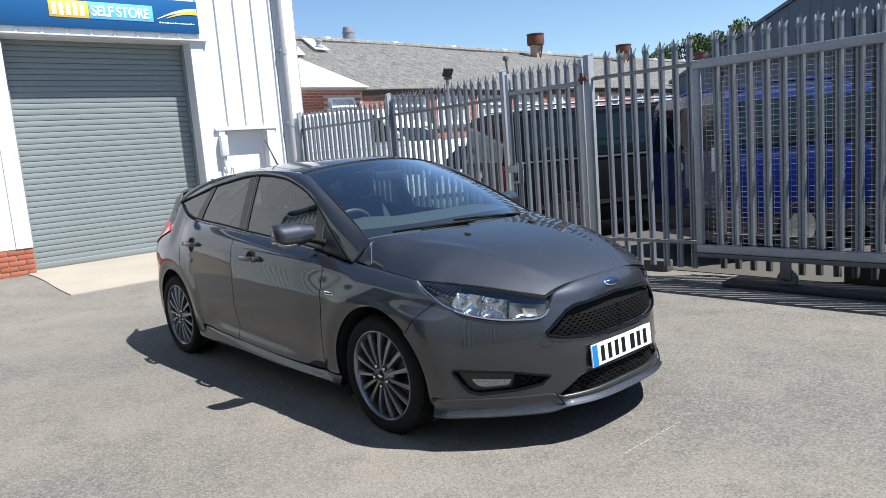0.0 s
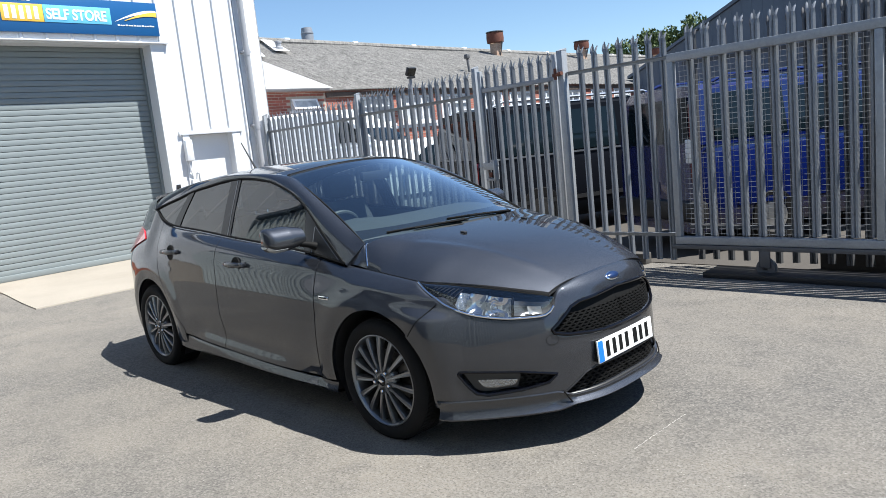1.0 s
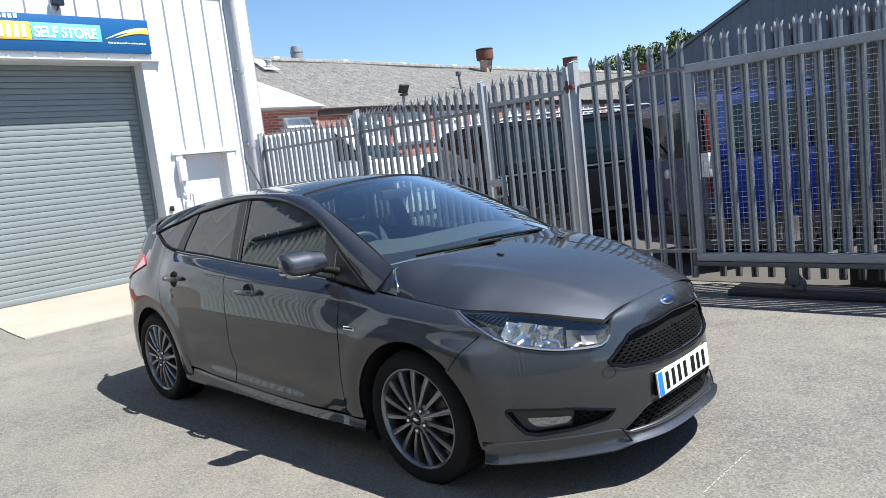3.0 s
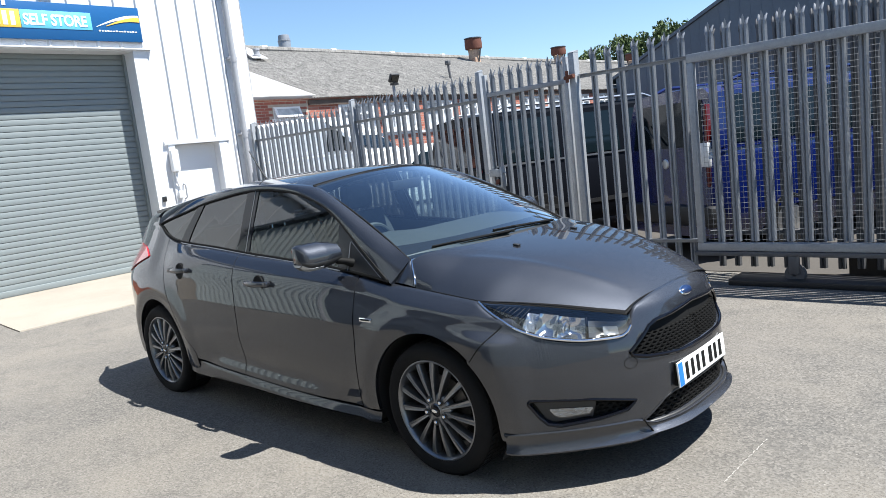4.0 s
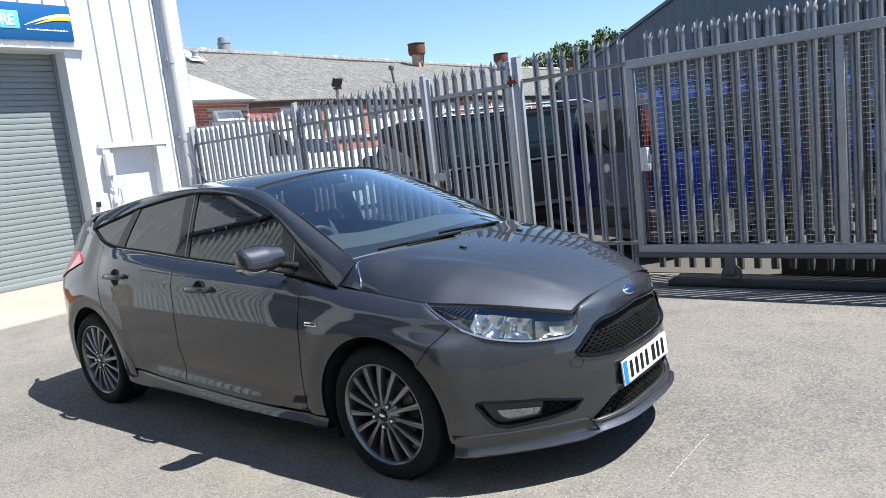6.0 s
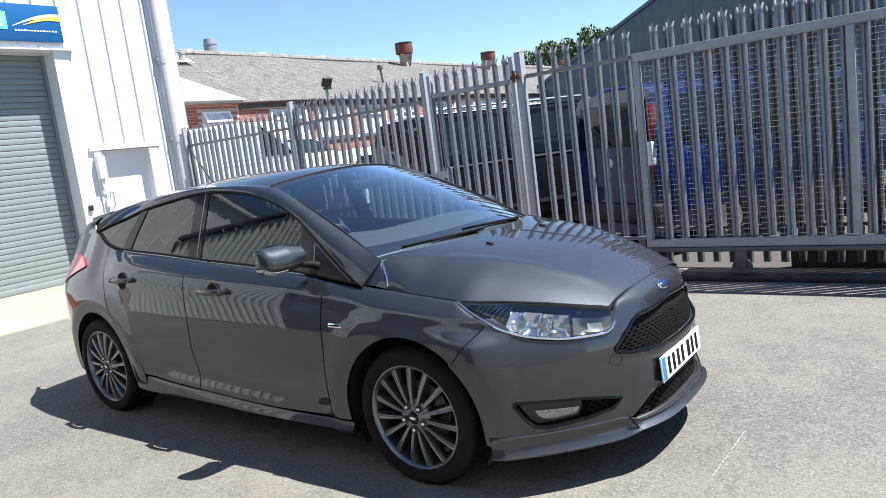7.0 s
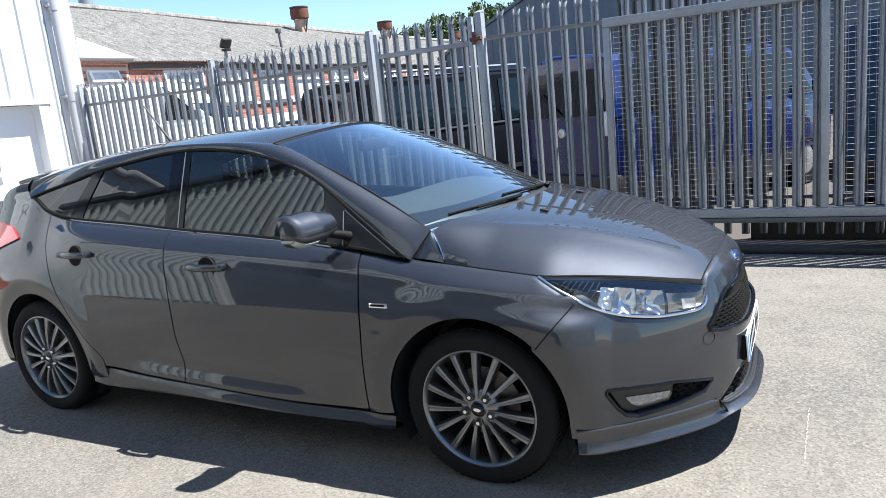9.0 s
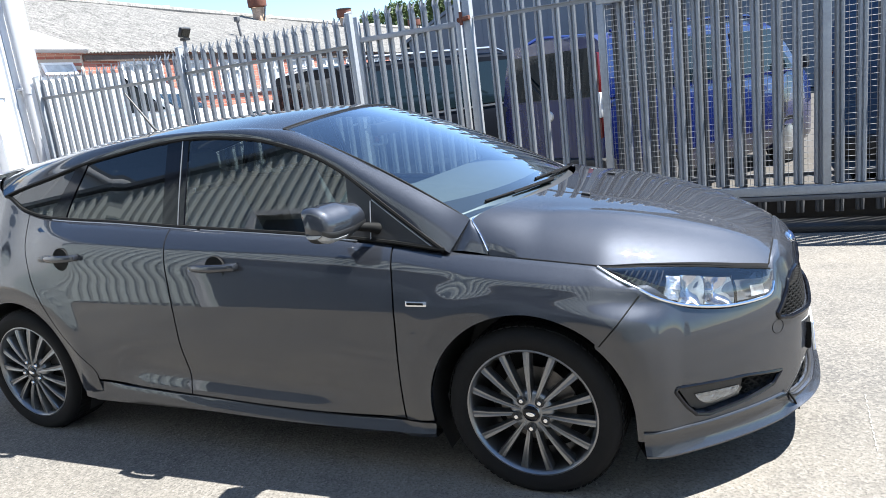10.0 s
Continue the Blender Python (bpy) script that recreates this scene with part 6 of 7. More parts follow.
for i in range(-70, 71):
    f = abs(i) / 70
    a = end_arc(0.26) * f
    chin = 1 - blend(0.40, 0.50, a)
    low, top = 0.172 + 0.026 * chin, 0.270 - 0.030 * chin
    row = []
    for lift, g in ((-0.012, 1.0), (0.006, 0.97), (0.008, 0.93), (0.003, 0.80), (-0.001, 0.60), (0.003, 0.40), (0.013, 0.20), (0.020, 0.09), (0.018, 0.02), (0.000, 0.0), (-0.10, 0.0)):
        z = low + (top - low) * g
        fwd = 0.018 * chin * (1 - g) ** 0.7 if lift > -0.05 else 0.0
        p = front_point(a, max(z, 0.2), lift + fwd + front_in(max(z, 0.2)) * 0.6)
        row.append((p.x, p.y if i >= 0 else -p.y, z))
    rows.append(row)
grid_part("front_lip", rows, M_PAINT, car, None, "", 38)
for s in (-1, 1):
    joint = [front_point(s * (0.462 - 0.05 * k / 6), max(0.2, 0.262 - 0.08 * k / 6), 0.010 + 0.003 * k) for k in range(7)]
    part("lip_joint", tubed([(p.x, p.y, 0.262 - 0.08 * k / 6) for k, p in enumerate(joint)], 0.004, 6), M_SEAL, car)


def filled(poly, depth, ny, nz, s):
    """Points over an opening's outline, sunk into the front."""
    ys = [p[0] for p in poly]
    rows = []
    for i in range(ny + 1):
        y_ = min(ys) + (max(ys) - min(ys)) * i / ny
        y_ = min(max(y_, min(ys) + 0.002), max(ys) - 0.003)
        zs = []
        for k in range(len(poly)):
            (ya, za), (yb, zb) = poly[k], poly[(k + 1) % len(poly)]
            if ya != yb and min(ya, yb) - 1e-9 <= y_ <= max(ya, yb) + 1e-9:
                zs.append(za + (y_ - ya) / (yb - ya) * (zb - za))
        lo, hi = min(zs), max(zs)
        row = []
        for j in range(nz + 1):
            z = lo + (hi - lo) * j / nz
            p = front_point(front_a(y_, z), z, -depth)
            row.append((p.x, s * p.y, z))
        rows.append(row)
    return rows


def rimmed(poly, s, lift, r):
    pts = []
    m = len(poly)
    for k in range(m):
        (ya, za), (yb, zb) = poly[k], poly[(k + 1) % m]
        if ya == 0.0 and yb == 0.0:
            continue
        for q in range(6):
            y_, z = ya + (yb - ya) * q / 6, za + (zb - za) * q / 6
            p = front_point(front_a(max(y_, 1e-4), z), z, lift)
            pts.append((p.x, s * p.y, z))
    if poly[-1][0] == 0.0:
        p = front_point(0, poly[-1][1], lift)
        pts.append((p.x, 0.0, p.z))
        return pts, False
    return pts, True


def honeycomb(bm, poly, s, depth, pitch_y, pitch_z, bar):
    """Hexagonal mesh bars clipped to an outline."""
    rows_n = int(0.4 / pitch_z)
    for r in range(rows_n):
        z = 0.24 + r * pitch_z
        for q in range(0, 40):
            y_ = q * pitch_y + (pitch_y / 2 if r % 2 else 0)
            if inside(poly, max(y_, 0.001), z) < bar * 0.5 and not (y_ < 0.02 and inside(poly, 0.02, z) > 0):
                continue
            hexa = []
            for k in range(6):
                an = math.radians(60 * k)
                yy, zz = y_ + pitch_y * 0.52 * math.cos(an) * 1.12, z + pitch_z * 0.58 * math.sin(an) * 1.1
                p = front_point(front_a(max(abs(yy), 1e-4), zz), zz, -depth)
                hexa.append(Vector((p.x, s * math.copysign(p.y, yy if yy else 1), zz)))
            c = sum(hexa, Vector()) / 6
            out = [bm.verts.new(v) for v in hexa]
            inn = [bm.verts.new(c + (v - c) * 0.66) for v in hexa]
            dep = [bm.verts.new(c + (v - c) * 0.60 + Vector((-0.016, 0, 0))) for v in hexa]
            for k in range(6):
                j = (k + 1) % 6
                bm.faces.new((out[k], out[j], inn[j], inn[k]))
                bm.faces.new((inn[k], inn[j], dep[j], dep[k]))


lamp_x = smooth_curve([(0, 0.254), (0.15, 0.332), (0.30, 0.410), (0.40, 0.466), (0.54, 0.545), (0.74, 0.662), (0.89, 0.750), (1.0, 0.806)])
lamp_y = smooth_curve([(0, 0.773), (0.15, 0.788), (0.30, 0.785), (0.40, 0.757), (0.54, 0.700), (0.74, 0.590), (0.89, 0.488), (1.0, 0.408)])
lamp_z = smooth_curve([(0, 0.828), (0.15, 0.780), (0.30, 0.735), (0.40, 0.695), (0.54, 0.660), (0.74, 0.634), (0.89, 0.630), (0.96, 0.652), (1.0, 0.692)])
for s in (-1, 1):
    g = grid_part("grille", filled(GRILLE, 0.031, 24, 10, s), M_SEAL, car, None, "black honeycomb grille")
    bm = bmesh.new()
    honeycomb(bm, GRILLE, s, 0.014, 0.036, 0.0135, 0.004)
    part("grille_mesh", bm, M_SEAL, g)
    pts, closed = rimmed(GRILLE, s, 0.000, 0.008)
    part("grille_frame", tubed(pts, 0.0085, 8, closed), M_GLOSSBLACK, g)
    g = grid_part("lower_intake", filled(INTAKE, 0.041, 20, 8, s), M_SEAL, car)
    bm = bmesh.new()
    honeycomb(bm, INTAKE, s, 0.018, 0.046, 0.0165, 0.006)
    part("intake_mesh", bm, M_SEAL, g)
    pts, closed = rimmed(INTAKE, s, -0.004, 0.007)
    part("intake_frame", tubed(pts, 0.006, 8, closed), M_BLACK, g)
    g = grid_part("fog_recess", filled(FOG, 0.040, 24, 8, s), M_SEAL, car)
    bm = bmesh.new()
    honeycomb(bm, [(0.475, 0.346), (0.60, 0.378), (0.60, 0.302), (0.51, 0.318)], s, 0.022, 0.030, 0.0155, 0.004)
    part("fog_mesh", bm, M_SEAL, g)
    pts, closed = rimmed(FOG, s, -0.004, 0.008)
    part("fog_frame", tubed(pts, 0.0075, 8, closed), M_GLOSSBLACK, g)
    lampshape = [(0.612, 0.346), (0.748, 0.360), (0.740, 0.340), (0.728, 0.322), (0.70, 0.316), (0.62, 0.322)]
    lens = grid_part("fog_lamp", filled(lampshape, 0.024, 10, 5, s), M_FOGLAMP, g, None, "bright fog lamp")
    grid_part("lens", filled(lampshape, 0.012, 10, 5, s), M_LENS, lens)
    surround = [(0.600, 0.382), (0.790, 0.404), (0.755, 0.310), (0.735, 0.298), (0.605, 0.308)]
    grid_part("fog_surround", filled(surround, 0.0275, 12, 6, s), M_BLACK, g)

    # headlamp
    def lamp_up(f):
        x = 0.256 + (0.800 - 0.256) * f
        t = s * (1.0)
        p = Vector(hood_point(min(x, 0.81), t))
        return p + Vector((0.002, s * 0.005, -0.006 - 0.010 * f))

    def lamp_lo(f):
        q = front_point(front_a(lamp_y(f), lamp_z(f)), lamp_z(f))
        k = blend(0.30, 0.50, f)
        return Vector((lamp_x(f) * (1 - k) + q.x * k, s * lamp_y(f), lamp_z(f)))

    def lamp_pt(f, g_, lift):
        a, c = lamp_lo(f), lamp_up(f)
        p = a.lerp(c, g_)
        out = Vector((0.55, s * 0.70, 0.45)).normalized()
        return p + out * (0.030 * 4 * g_ * (1 - g_) * math.sin(math.pi * min(1, max(0.02, f))) ** 0.6 + lift)

    NF, NG = 36, 10
    lamp_body = grid_part("headlamp", [[lamp_pt(i / NF, j / NG, -0.060) for j in range(NG + 1)] for i in range(NF + 1)], M_GLOSSBLACK, car, None, "clear-lensed headlamp with chrome reflectors")
    grid_part("lens", [[lamp_pt(i / NF, j / NG, 0.0) for j in range(NG + 1)] for i in range(NF + 1)], M_LENS, lamp_body)

    def bowl(name, f0, f1, g0, g1, depth, mat):
        rows_ = []
        for i in range(11):
            row_ = []
            for j in range(9):
                u, v = i / 10, j / 8
                d = depth * (1 - (2 * u - 1) ** 2) * (1 - (2 * v - 1) ** 2)
                row_.append(lamp_pt(f0 + (f1 - f0) * u, g0 + (g1 - g0) * v, -0.012 - d))
            rows_.append(row_)
        return grid_part(name, rows_, mat, lamp_body)

    bowl("main_reflector", 0.385, 0.455, 0.12, 0.70, 0.012, M_FACETS)
    bowl("main_reflector", 0.457, 0.575, 0.10, 0.74, 0.034, M_REFLECTOR)
    bowl("dip_reflector", 0.577, 0.725, 0.10, 0.72, 0.044, M_REFLECTOR)
    bowl("indicator", 0.742, 0.965, 0.12, 0.64, 0.030, M_SMOKED)
    bowl("indicator_reflector", 0.82, 0.90, 0.16, 0.46, 0.010, M_CLEARLENS)
    part("divider", tubed([lamp_pt(0.733, 0.08, -0.012), lamp_pt(0.733, 0.76, -0.012)], 0.004, 6), M_SEAL, lamp_body)
    c = lamp_pt(0.622, 0.40, -0.028)
    ring_pts = [c + Vector((0.004, 0.030 * math.cos(a), 0.026 * math.sin(a))) for a in (2 * math.pi * k / 24 for k in range(24))]
    part("projector_ring", tubed(ring_pts, 0.0035, 6, True), M_CHROME, lamp_body)
    part("bulb_shield", lathe(bmesh.new(), [(0.001, 0.0), (0.006, 0.003), (0.010, 0.012), (0.011, 0.02)], 12, "x", lamp_pt(0.63, 0.42, -0.040) - Vector((0.02, 0, 0))), M_CHROME, lamp_body)
    for k in range(7):
        f = 0.16 + 0.032 * k
        part("rib", tubed([lamp_pt(f, 0.12, -0.020), lamp_pt(f + 0.012, 0.55, -0.018), lamp_pt(f + 0.03, 0.88, -0.02)], 0.003, 5), M_SEAL, lamp_body)
    part("light_strip", tubed([lamp_pt(0.01 + 0.97 * i / 30, 0.035, 0.0015) for i in range(31)], 0.0062, 8), M_CHROME, lamp_body, "thin bright strip under the lens")
    part("upper_edge", tubed([lamp_pt(0.01 + 0.97 * i / 30, 0.985, -0.001) for i in range(31)], 0.004, 6), M_SEAL, lamp_body)

    # tail lamp
    lo_z = smooth_curve([(-3.40, 0.83), (-3.25, 0.85), (-3.0, 0.93), (-2.80, 0.985)])
    hi_z = smooth_curve([(-3.40, 1.04), (-3.15, 1.055), (-2.95, 1.045), (-2.80, 0.99)])
    grid_part("tail_lamp", side_points(lambda z: -3.40, lambda z: -2.805, lo_z, hi_z, 24, 8, s, 0.010), M_REDLENS, car, turn_in(s), "red tail lamp")

    # door handles
    for x0, zh in ((-1.31, 0.862), (-2.23, 0.912)):
        ys = side_y(x0, zh)
        cup = part("handle_cup", lathe(bmesh.new(), [(0.001, s * 0.001), (0.040, s * 0.0015), (0.052, s * 0.003), (0.056, -s * 0.004)], 24, "y", (0, 0, 0)), M_SEAL, car)
        cup.matrix_basis = pose(x0, s * (ys + 0.0015), zh - 0.006, 7 * s, 0, 0)
        rows_ = []
        for i in range(17):
            f = i / 16
            x = x0 - 0.118 + 0.236 * f
            bow = 0.031 * math.sin(math.pi * f) ** 0.42
            h = 0.0185 - 0.004 * abs(2 * f - 1)
            yy = s * (side_y(x, zh) + bow)
            rows_.append([(x, yy + s * 0.013 * math.cos(a), zh + 0.004 * f + h * math.sin(a)) for a in (2 * math.pi * k / 10 for k in range(11))])
        grid_part("door_handle", rows_, M_PAINT, car)
        if x0 > -2:
            part("key_cap", lathe(bmesh.new(), [(0.001, -0.004 if s > 0 else 0.004), (0.008, -0.003 if s > 0 else 0.003), (0.0095, 0.0)], 14, "y", (x0 - 0.108, s * (ys + 0.031), zh)), M_CHROME, car, "small chrome cap")
        part("handle_end", boxed(-0.022, 0.030, -0.018, 0.018, -0.014, 0.014, bevel=0.006), M_PAINT, car).matrix_basis = pose(x0 - 0.100, s * (ys + 0.012), zh)
        part("handle_end", boxed(-0.030, 0.022, -0.018, 0.018, -0.013, 0.013, bevel=0.006), M_PAINT, car).matrix_basis = pose(x0 + 0.100, s * (ys + 0.012), zh + 0.004)

    # door mirror
    def mirror_pt(f, a, grow=1.0):
        y_ = 0.815 + 0.215 * f
        tip = max(0.0, (f - 0.78) / 0.22)
        size = (1 - 0.28 * max(0.0, 0.40 - f) / 0.40) * math.sqrt(max(0.02, 1 - 0.55 * tip ** 2.6))
        cx, cz = -0.640 - 0.050 * f, 1.041 - 0.006 * f + 0.010 * tip
        ca, sa = math.cos(a), math.sin(a)
        px = (0.044 if ca < 0 else 0.064) * math.copysign(abs(ca) ** (0.40 if ca < 0 else 0.85), ca)
        pz = (0.076 if sa > 0 else 0.060) * math.copysign(abs(sa) ** (0.90 if sa > 0 else 0.55), sa)
        if pz > 0:
            px -= 0.30 * pz * pz / 0.076
        return (cx + px * size * grow, s * y_, cz + pz * size * grow)

    def mirror_ring(f, grow=1.0):
        return [mirror_pt(f, 2 * math.pi * k / 32, grow) for k in range(33)]

    rows_ = [mirror_ring(i / 22) for i in range(23)]
    bm = grid(bmesh.new(), rows_)
    bm.faces.new([bm.verts.new(p) for p in rows_[-1][:-1]])
    bm.faces.new([bm.verts.new(p) for p in rows_[0][:-1]])
    bmesh.ops.remove_doubles(bm, verts=bm.verts[:], dist=1e-5)
    mirror = part("door_mirror", bm, M_PAINT, car, "", 60)
    arc_a = [math.radians(180 + 172 * k / 20) for k in range(21)]
    grid_part("lower_shell", [[mirror_pt(i / 22, a, 1.014) for a in arc_a] for i in range(0, 23)], M_BLACK, mirror, (0, -s * 0.004, 0.004))
    arc_b = [math.radians(286 + 44 * k / 8) for k in range(9)]
    grid_part("indicator", [[mirror_pt(0.52 + 0.475 * i / 16, a, 1.04) for a in arc_b] for i in range(17)], M_CLEARLENS, mirror, (-0.004, -s * 0.004, 0.004), "clear indicator strip")
    arc_c = [math.radians(200 + 136 * k / 16) for k in range(17)]
    end = [Vector(mirror_pt(1.0, a, 1.02)) + Vector((0, s * 0.003, 0)) for a in arc_c]
    sill_z = max(end[0].z, end[-1].z) - 0.006
    grid_part("indicator_end", [[p, Vector((p.x, p.y, max(p.z, sill_z)))] for p in end], M_CLEARLENS, mirror, (0, -s * 0.004, 0))
    stalk = [(-0.575, s * 0.765, 0.980), (-0.59, s * 0.80, 0.995), (-0.618, s * 0.84, 1.007)]
    part("stalk", tubed(stalk, [0.024, 0.018, 0.017], 12), M_SEAL, mirror)
    part("mirror_glass", boxed(-0.004, 0.0, -0.085, 0.085, -0.052, 0.052, bevel=0.001), M_CHROME, mirror).matrix_basis = pose(-0.711, s * 0.92, 1.042, 0, 0, -6 * s)

    # the dark joints between fender, bumper and bonnet
    part("panel_joint", tubed([(seam_x(z) + 0.0015, s * (side_y(seam_x(z), z) - 0.0006), z) for z in (0.585 + 0.147 * k / 14 for k in range(15))], 0.0026, 6), M_SEAL, car)
    # trim badge on the fender
    badge = part("trim_badge", boxed(-0.043, 0.043, -0.003, 0.003, -0.010, 0.010, bevel=0.002), M_CHROME, car)
    badge.matrix_basis = pose(-0.385, s * (side_y(-0.385, 0.722) + 0.003), 0.722, 5 * s, 0, 0)
    part("bar", boxed(-0.036, 0.030, -0.0045, 0.0045, -0.004, 0.004), M_SEAL, badge)

part("panel_joint", tubed([Vector(hood_point(0.806 - 0.02 * t * t, t)) + Vector((0.0015, 0, -0.0015)) for t in (-1 + 2 * k / 40 for k in range(41))], 0.0028, 6), M_SEAL, car)
# emblem on the nose
p = front_point(0, 0.742)
emblem = part("emblem", lathe(bmesh.new(), [(0.001, 0.006), (0.85, 0.006), (1.0, 0.0), (1.0, -0.006)], 28, "x"), M_CHROME, car)
emblem.matrix_basis = Matrix.Translation((p.x + 0.006, 0, 0.738)) @ pose(0, 0, 0, 0, -38, 0) @ Matrix.Diagonal((0.8, 0.058, 0.024, 1))
part("field", lathe(bmesh.new(), [(0.001, 0.0095), (0.82, 0.0085), (0.86, 0.005)], 28, "x"), M_BADGEBLUE, emblem)

# number plate
plate = part("number_plate", boxed(-0.004, 0.004, -0.26, 0.26, -0.0555, 0.0555, bevel=0.002), M_PLATE, car, "white plate with black bars")
plate.matrix_basis = pose(0.934, -0.020, 0.416, 0, -4, 0)
part("blue_strip", boxed(0.0042, 0.0052, -0.256, -0.214, -0.052, 0.052), M_PLATEBLUE, plate)
for y_, w in ((-0.172, 0.05), (-0.113, 0.05), (-0.054, 0.05), (0.005, 0.05), (0.082, 0.058), (0.143, 0.05), (0.201, 0.05)):
    part("bar", boxed(0.0042, 0.0055, y_ - 0.016, y_ + w - 0.036, -0.0385, 0.0385), M_SEAL, plate)
# the round tow-eye cover beside the grille
part("tow_cover", tubed([front_point(-front_a(0.468 + 0.026 * math.cos(a), 0.519), 0.519 + 0.024 * math.sin(a), 0.0008) for a in (2 * math.pi * k / 24 for k in range(24))], 0.0009, 5, True), M_SEAL, car)
# the plate's mount
part("plate_mount", boxed(0.90, 0.928, -0.27, 0.23, 0.362, 0.470, bevel=0.006), M_SEAL, car)

# wipers and washer jets
for y0, y1 in ((-0.06, -0.50), (0.42, -0.10)):
    def on_screen(y_, v, lift):
        return screen_point(y_ / (0.69 - 0.145 * v), v) + Vector((0.35, 0, 0.94)) * lift
    arm = part("wiper_arm", tubed([on_screen(y0 + (y1 - y0) * f, 0.004 + 0.036 * f, 0.011 - 0.003 * f) for f in (0.0, 0.25, 0.5, 0.75)], [0.010, 0.007, 0.005, 0.004], 6), M_WIPER, car)
    part("blade", tubed([on_screen(y0 + 0.06 + (y1 - y0 - 0.10) * f, 0.012 + 0.042 * f, 0.005) for f in (0, 0.25, 0.5, 0.75, 1.0)], 0.005, 6), M_WIPER, arm)
for y_ in (-0.27, 0.27):
    jet = part("washer_jet", boxed(-0.018, 0.018, -0.012, 0.012, 0.0, 0.010, bevel=0.004), M_BLACK, car)
    jet.matrix_basis = pose(0.12, y_, hood_point(0.12, y_ / hood_w(0.12))[2], 0, 9, 0)
# roof aerial
part("aerial", tubed([(-2.36, 0, 1.415), (-2.39, 0, 1.445), (-2.56, 0, 1.66)], [0.018, 0.008, 0.004], 8), M_BLACK, car)


# ---- wheels ----
def wheel_meshes():
    """The meshes of one wheel about its hub, its outer face towards -y."""
    out = {}
    tyre = [(0.236, 0.004), (0.246, -0.004), (0.262, -0.010), (0.285, -0.013), (0.303, -0.008), (0.315, 0.008), (0.3205, 0.024), (0.323, 0.05), (0.3235, 0.105), (0.323, 0.16), (0.3205, 0.186), (0.312, 0.205), (0.29, 0.218), (0.25, 0.216), (0.236, 0.206)]
    bm = lathe(bmesh.new(), tyre, 72, "y")
    out["tyre"] = mesh_of("tyre", bm, M_RUBBER, 50)
    bm = bmesh.new()
    for k in range(72):
        a = 2 * math.pi * k / 72
        for y0, y1, da in ((0.016, 0.052, 0.02), (0.062, 0.098, -0.015), (0.112, 0.148, 0.015), (0.158, 0.194, -0.02)):
            p = [bm.verts.new((0.3252 * math.cos(a + t + (da if y_ == y1 else 0)), y_, 0.3252 * math.sin(a + t + (da if y_ == y1 else 0)))) for y_ in (y0, y1) for t in (0.0, 0.058)]
            q = [bm.verts.new((v.co.x * 0.988, v.co.y, v.co.z * 0.988)) for v in p]
            bm.faces.new((p[0], p[1], p[3], p[2]))
            for i, j in ((0, 1), (1, 3), (3, 2), (2, 0)):
                bm.faces.new((p[i], p[j], q[j], q[i]))
    out["tread"] = mesh_of("tread", bm, M_RUBBER, 30)
    rim = [(0.238, 0.010), (0.2445, 0.000), (0.2435, -0.004), (0.238, -0.005), (0.232, 0.002), (0.226, 0.016), (0.220, 0.050), (0.212, 0.09), (0.212, 0.18), (0.232, 0.20)]
    out["rim"] = mesh_of("rim", lathe(bmesh.new(), rim, 72, "y"), M_ALLOY, 50)
    # a spoke: two raised ridges with a groove between
    bm = bmesh.new()
    rows = []
    for i in range(9):
        f = i / 8
        r = 0.041 + (0.233 - 0.041) * f
        w = 0.0068 + 0.0090 * f ** 1.2
        y_ = 0.006 - 0.012 * math.sin(math.pi * min(1, 0.1 + 0.7 * f)) + 0.008 * f
        rows.append([(r, y_ + 0.034, -w * 1.1), (r, y_ + 0.006, -w), (r, y_ + 0.0005, -w * 0.80), (r, y_ + 0.0012, -w * 0.15), (r, y_ + 0.0022, 0.0), (r, y_ + 0.0012, w * 0.15), (r, y_ + 0.0005, w * 0.80), (r, y_ + 0.006, w), (r, y_ + 0.034, w * 1.1)])
    grid(bm, rows)
    out["spoke"] = mesh_of("spoke", bm, M_ALLOY, 35)
    hub = [(0.030, -0.002), (0.034, 0.003), (0.066, 0.006), (0.078, 0.012), (0.084, 0.022), (0.086, 0.05)]
    out["hub"] = mesh_of("hub", lathe(bmesh.new(), hub, 40, "y"), M_ALLOY, 40)
    out["cap"] = mesh_of("centre_cap", lathe(bmesh.new(), [(0.001, -0.006), (0.022, -0.005), (0.029, -0.002), (0.031, 0.004)], 32, "y"), M_GLOSSBLACK, 40)
    bm = lathe(bmesh.new(), [(0.001, -0.0105), (0.016, -0.010), (0.018, -0.005)], 24, "y")
    for v in bm.verts:
        v.co.z *= 0.45
    out["emblem"] = mesh_of("cap_emblem", bm, M_CHROME, 40)
    out["well"] = mesh_of("bolt_well", lathe(bmesh.new(), [(0.0175, -0.003), (0.0160, -0.0036), (0.0145, -0.001), (0.001, -0.001)], 20, "y"), M_ALLOYDARK, 40)
    out["nut"] = mesh_of("wheel_nut", lathe(bmesh.new(), [(0.001, -0.010), (0.0075, -0.009), (0.0105, -0.004), (0.0105, 0.004)], 6, "y"), M_CHROME, 30)
    out["disc"] = mesh_of("brake_disc", lathe(bmesh.new(), [(0.06, 0.085), (0.145, 0.085), (0.145, 0.105), (0.06, 0.105)], 40, "y", (0, 0, 0), True), M_STEEL, 40)
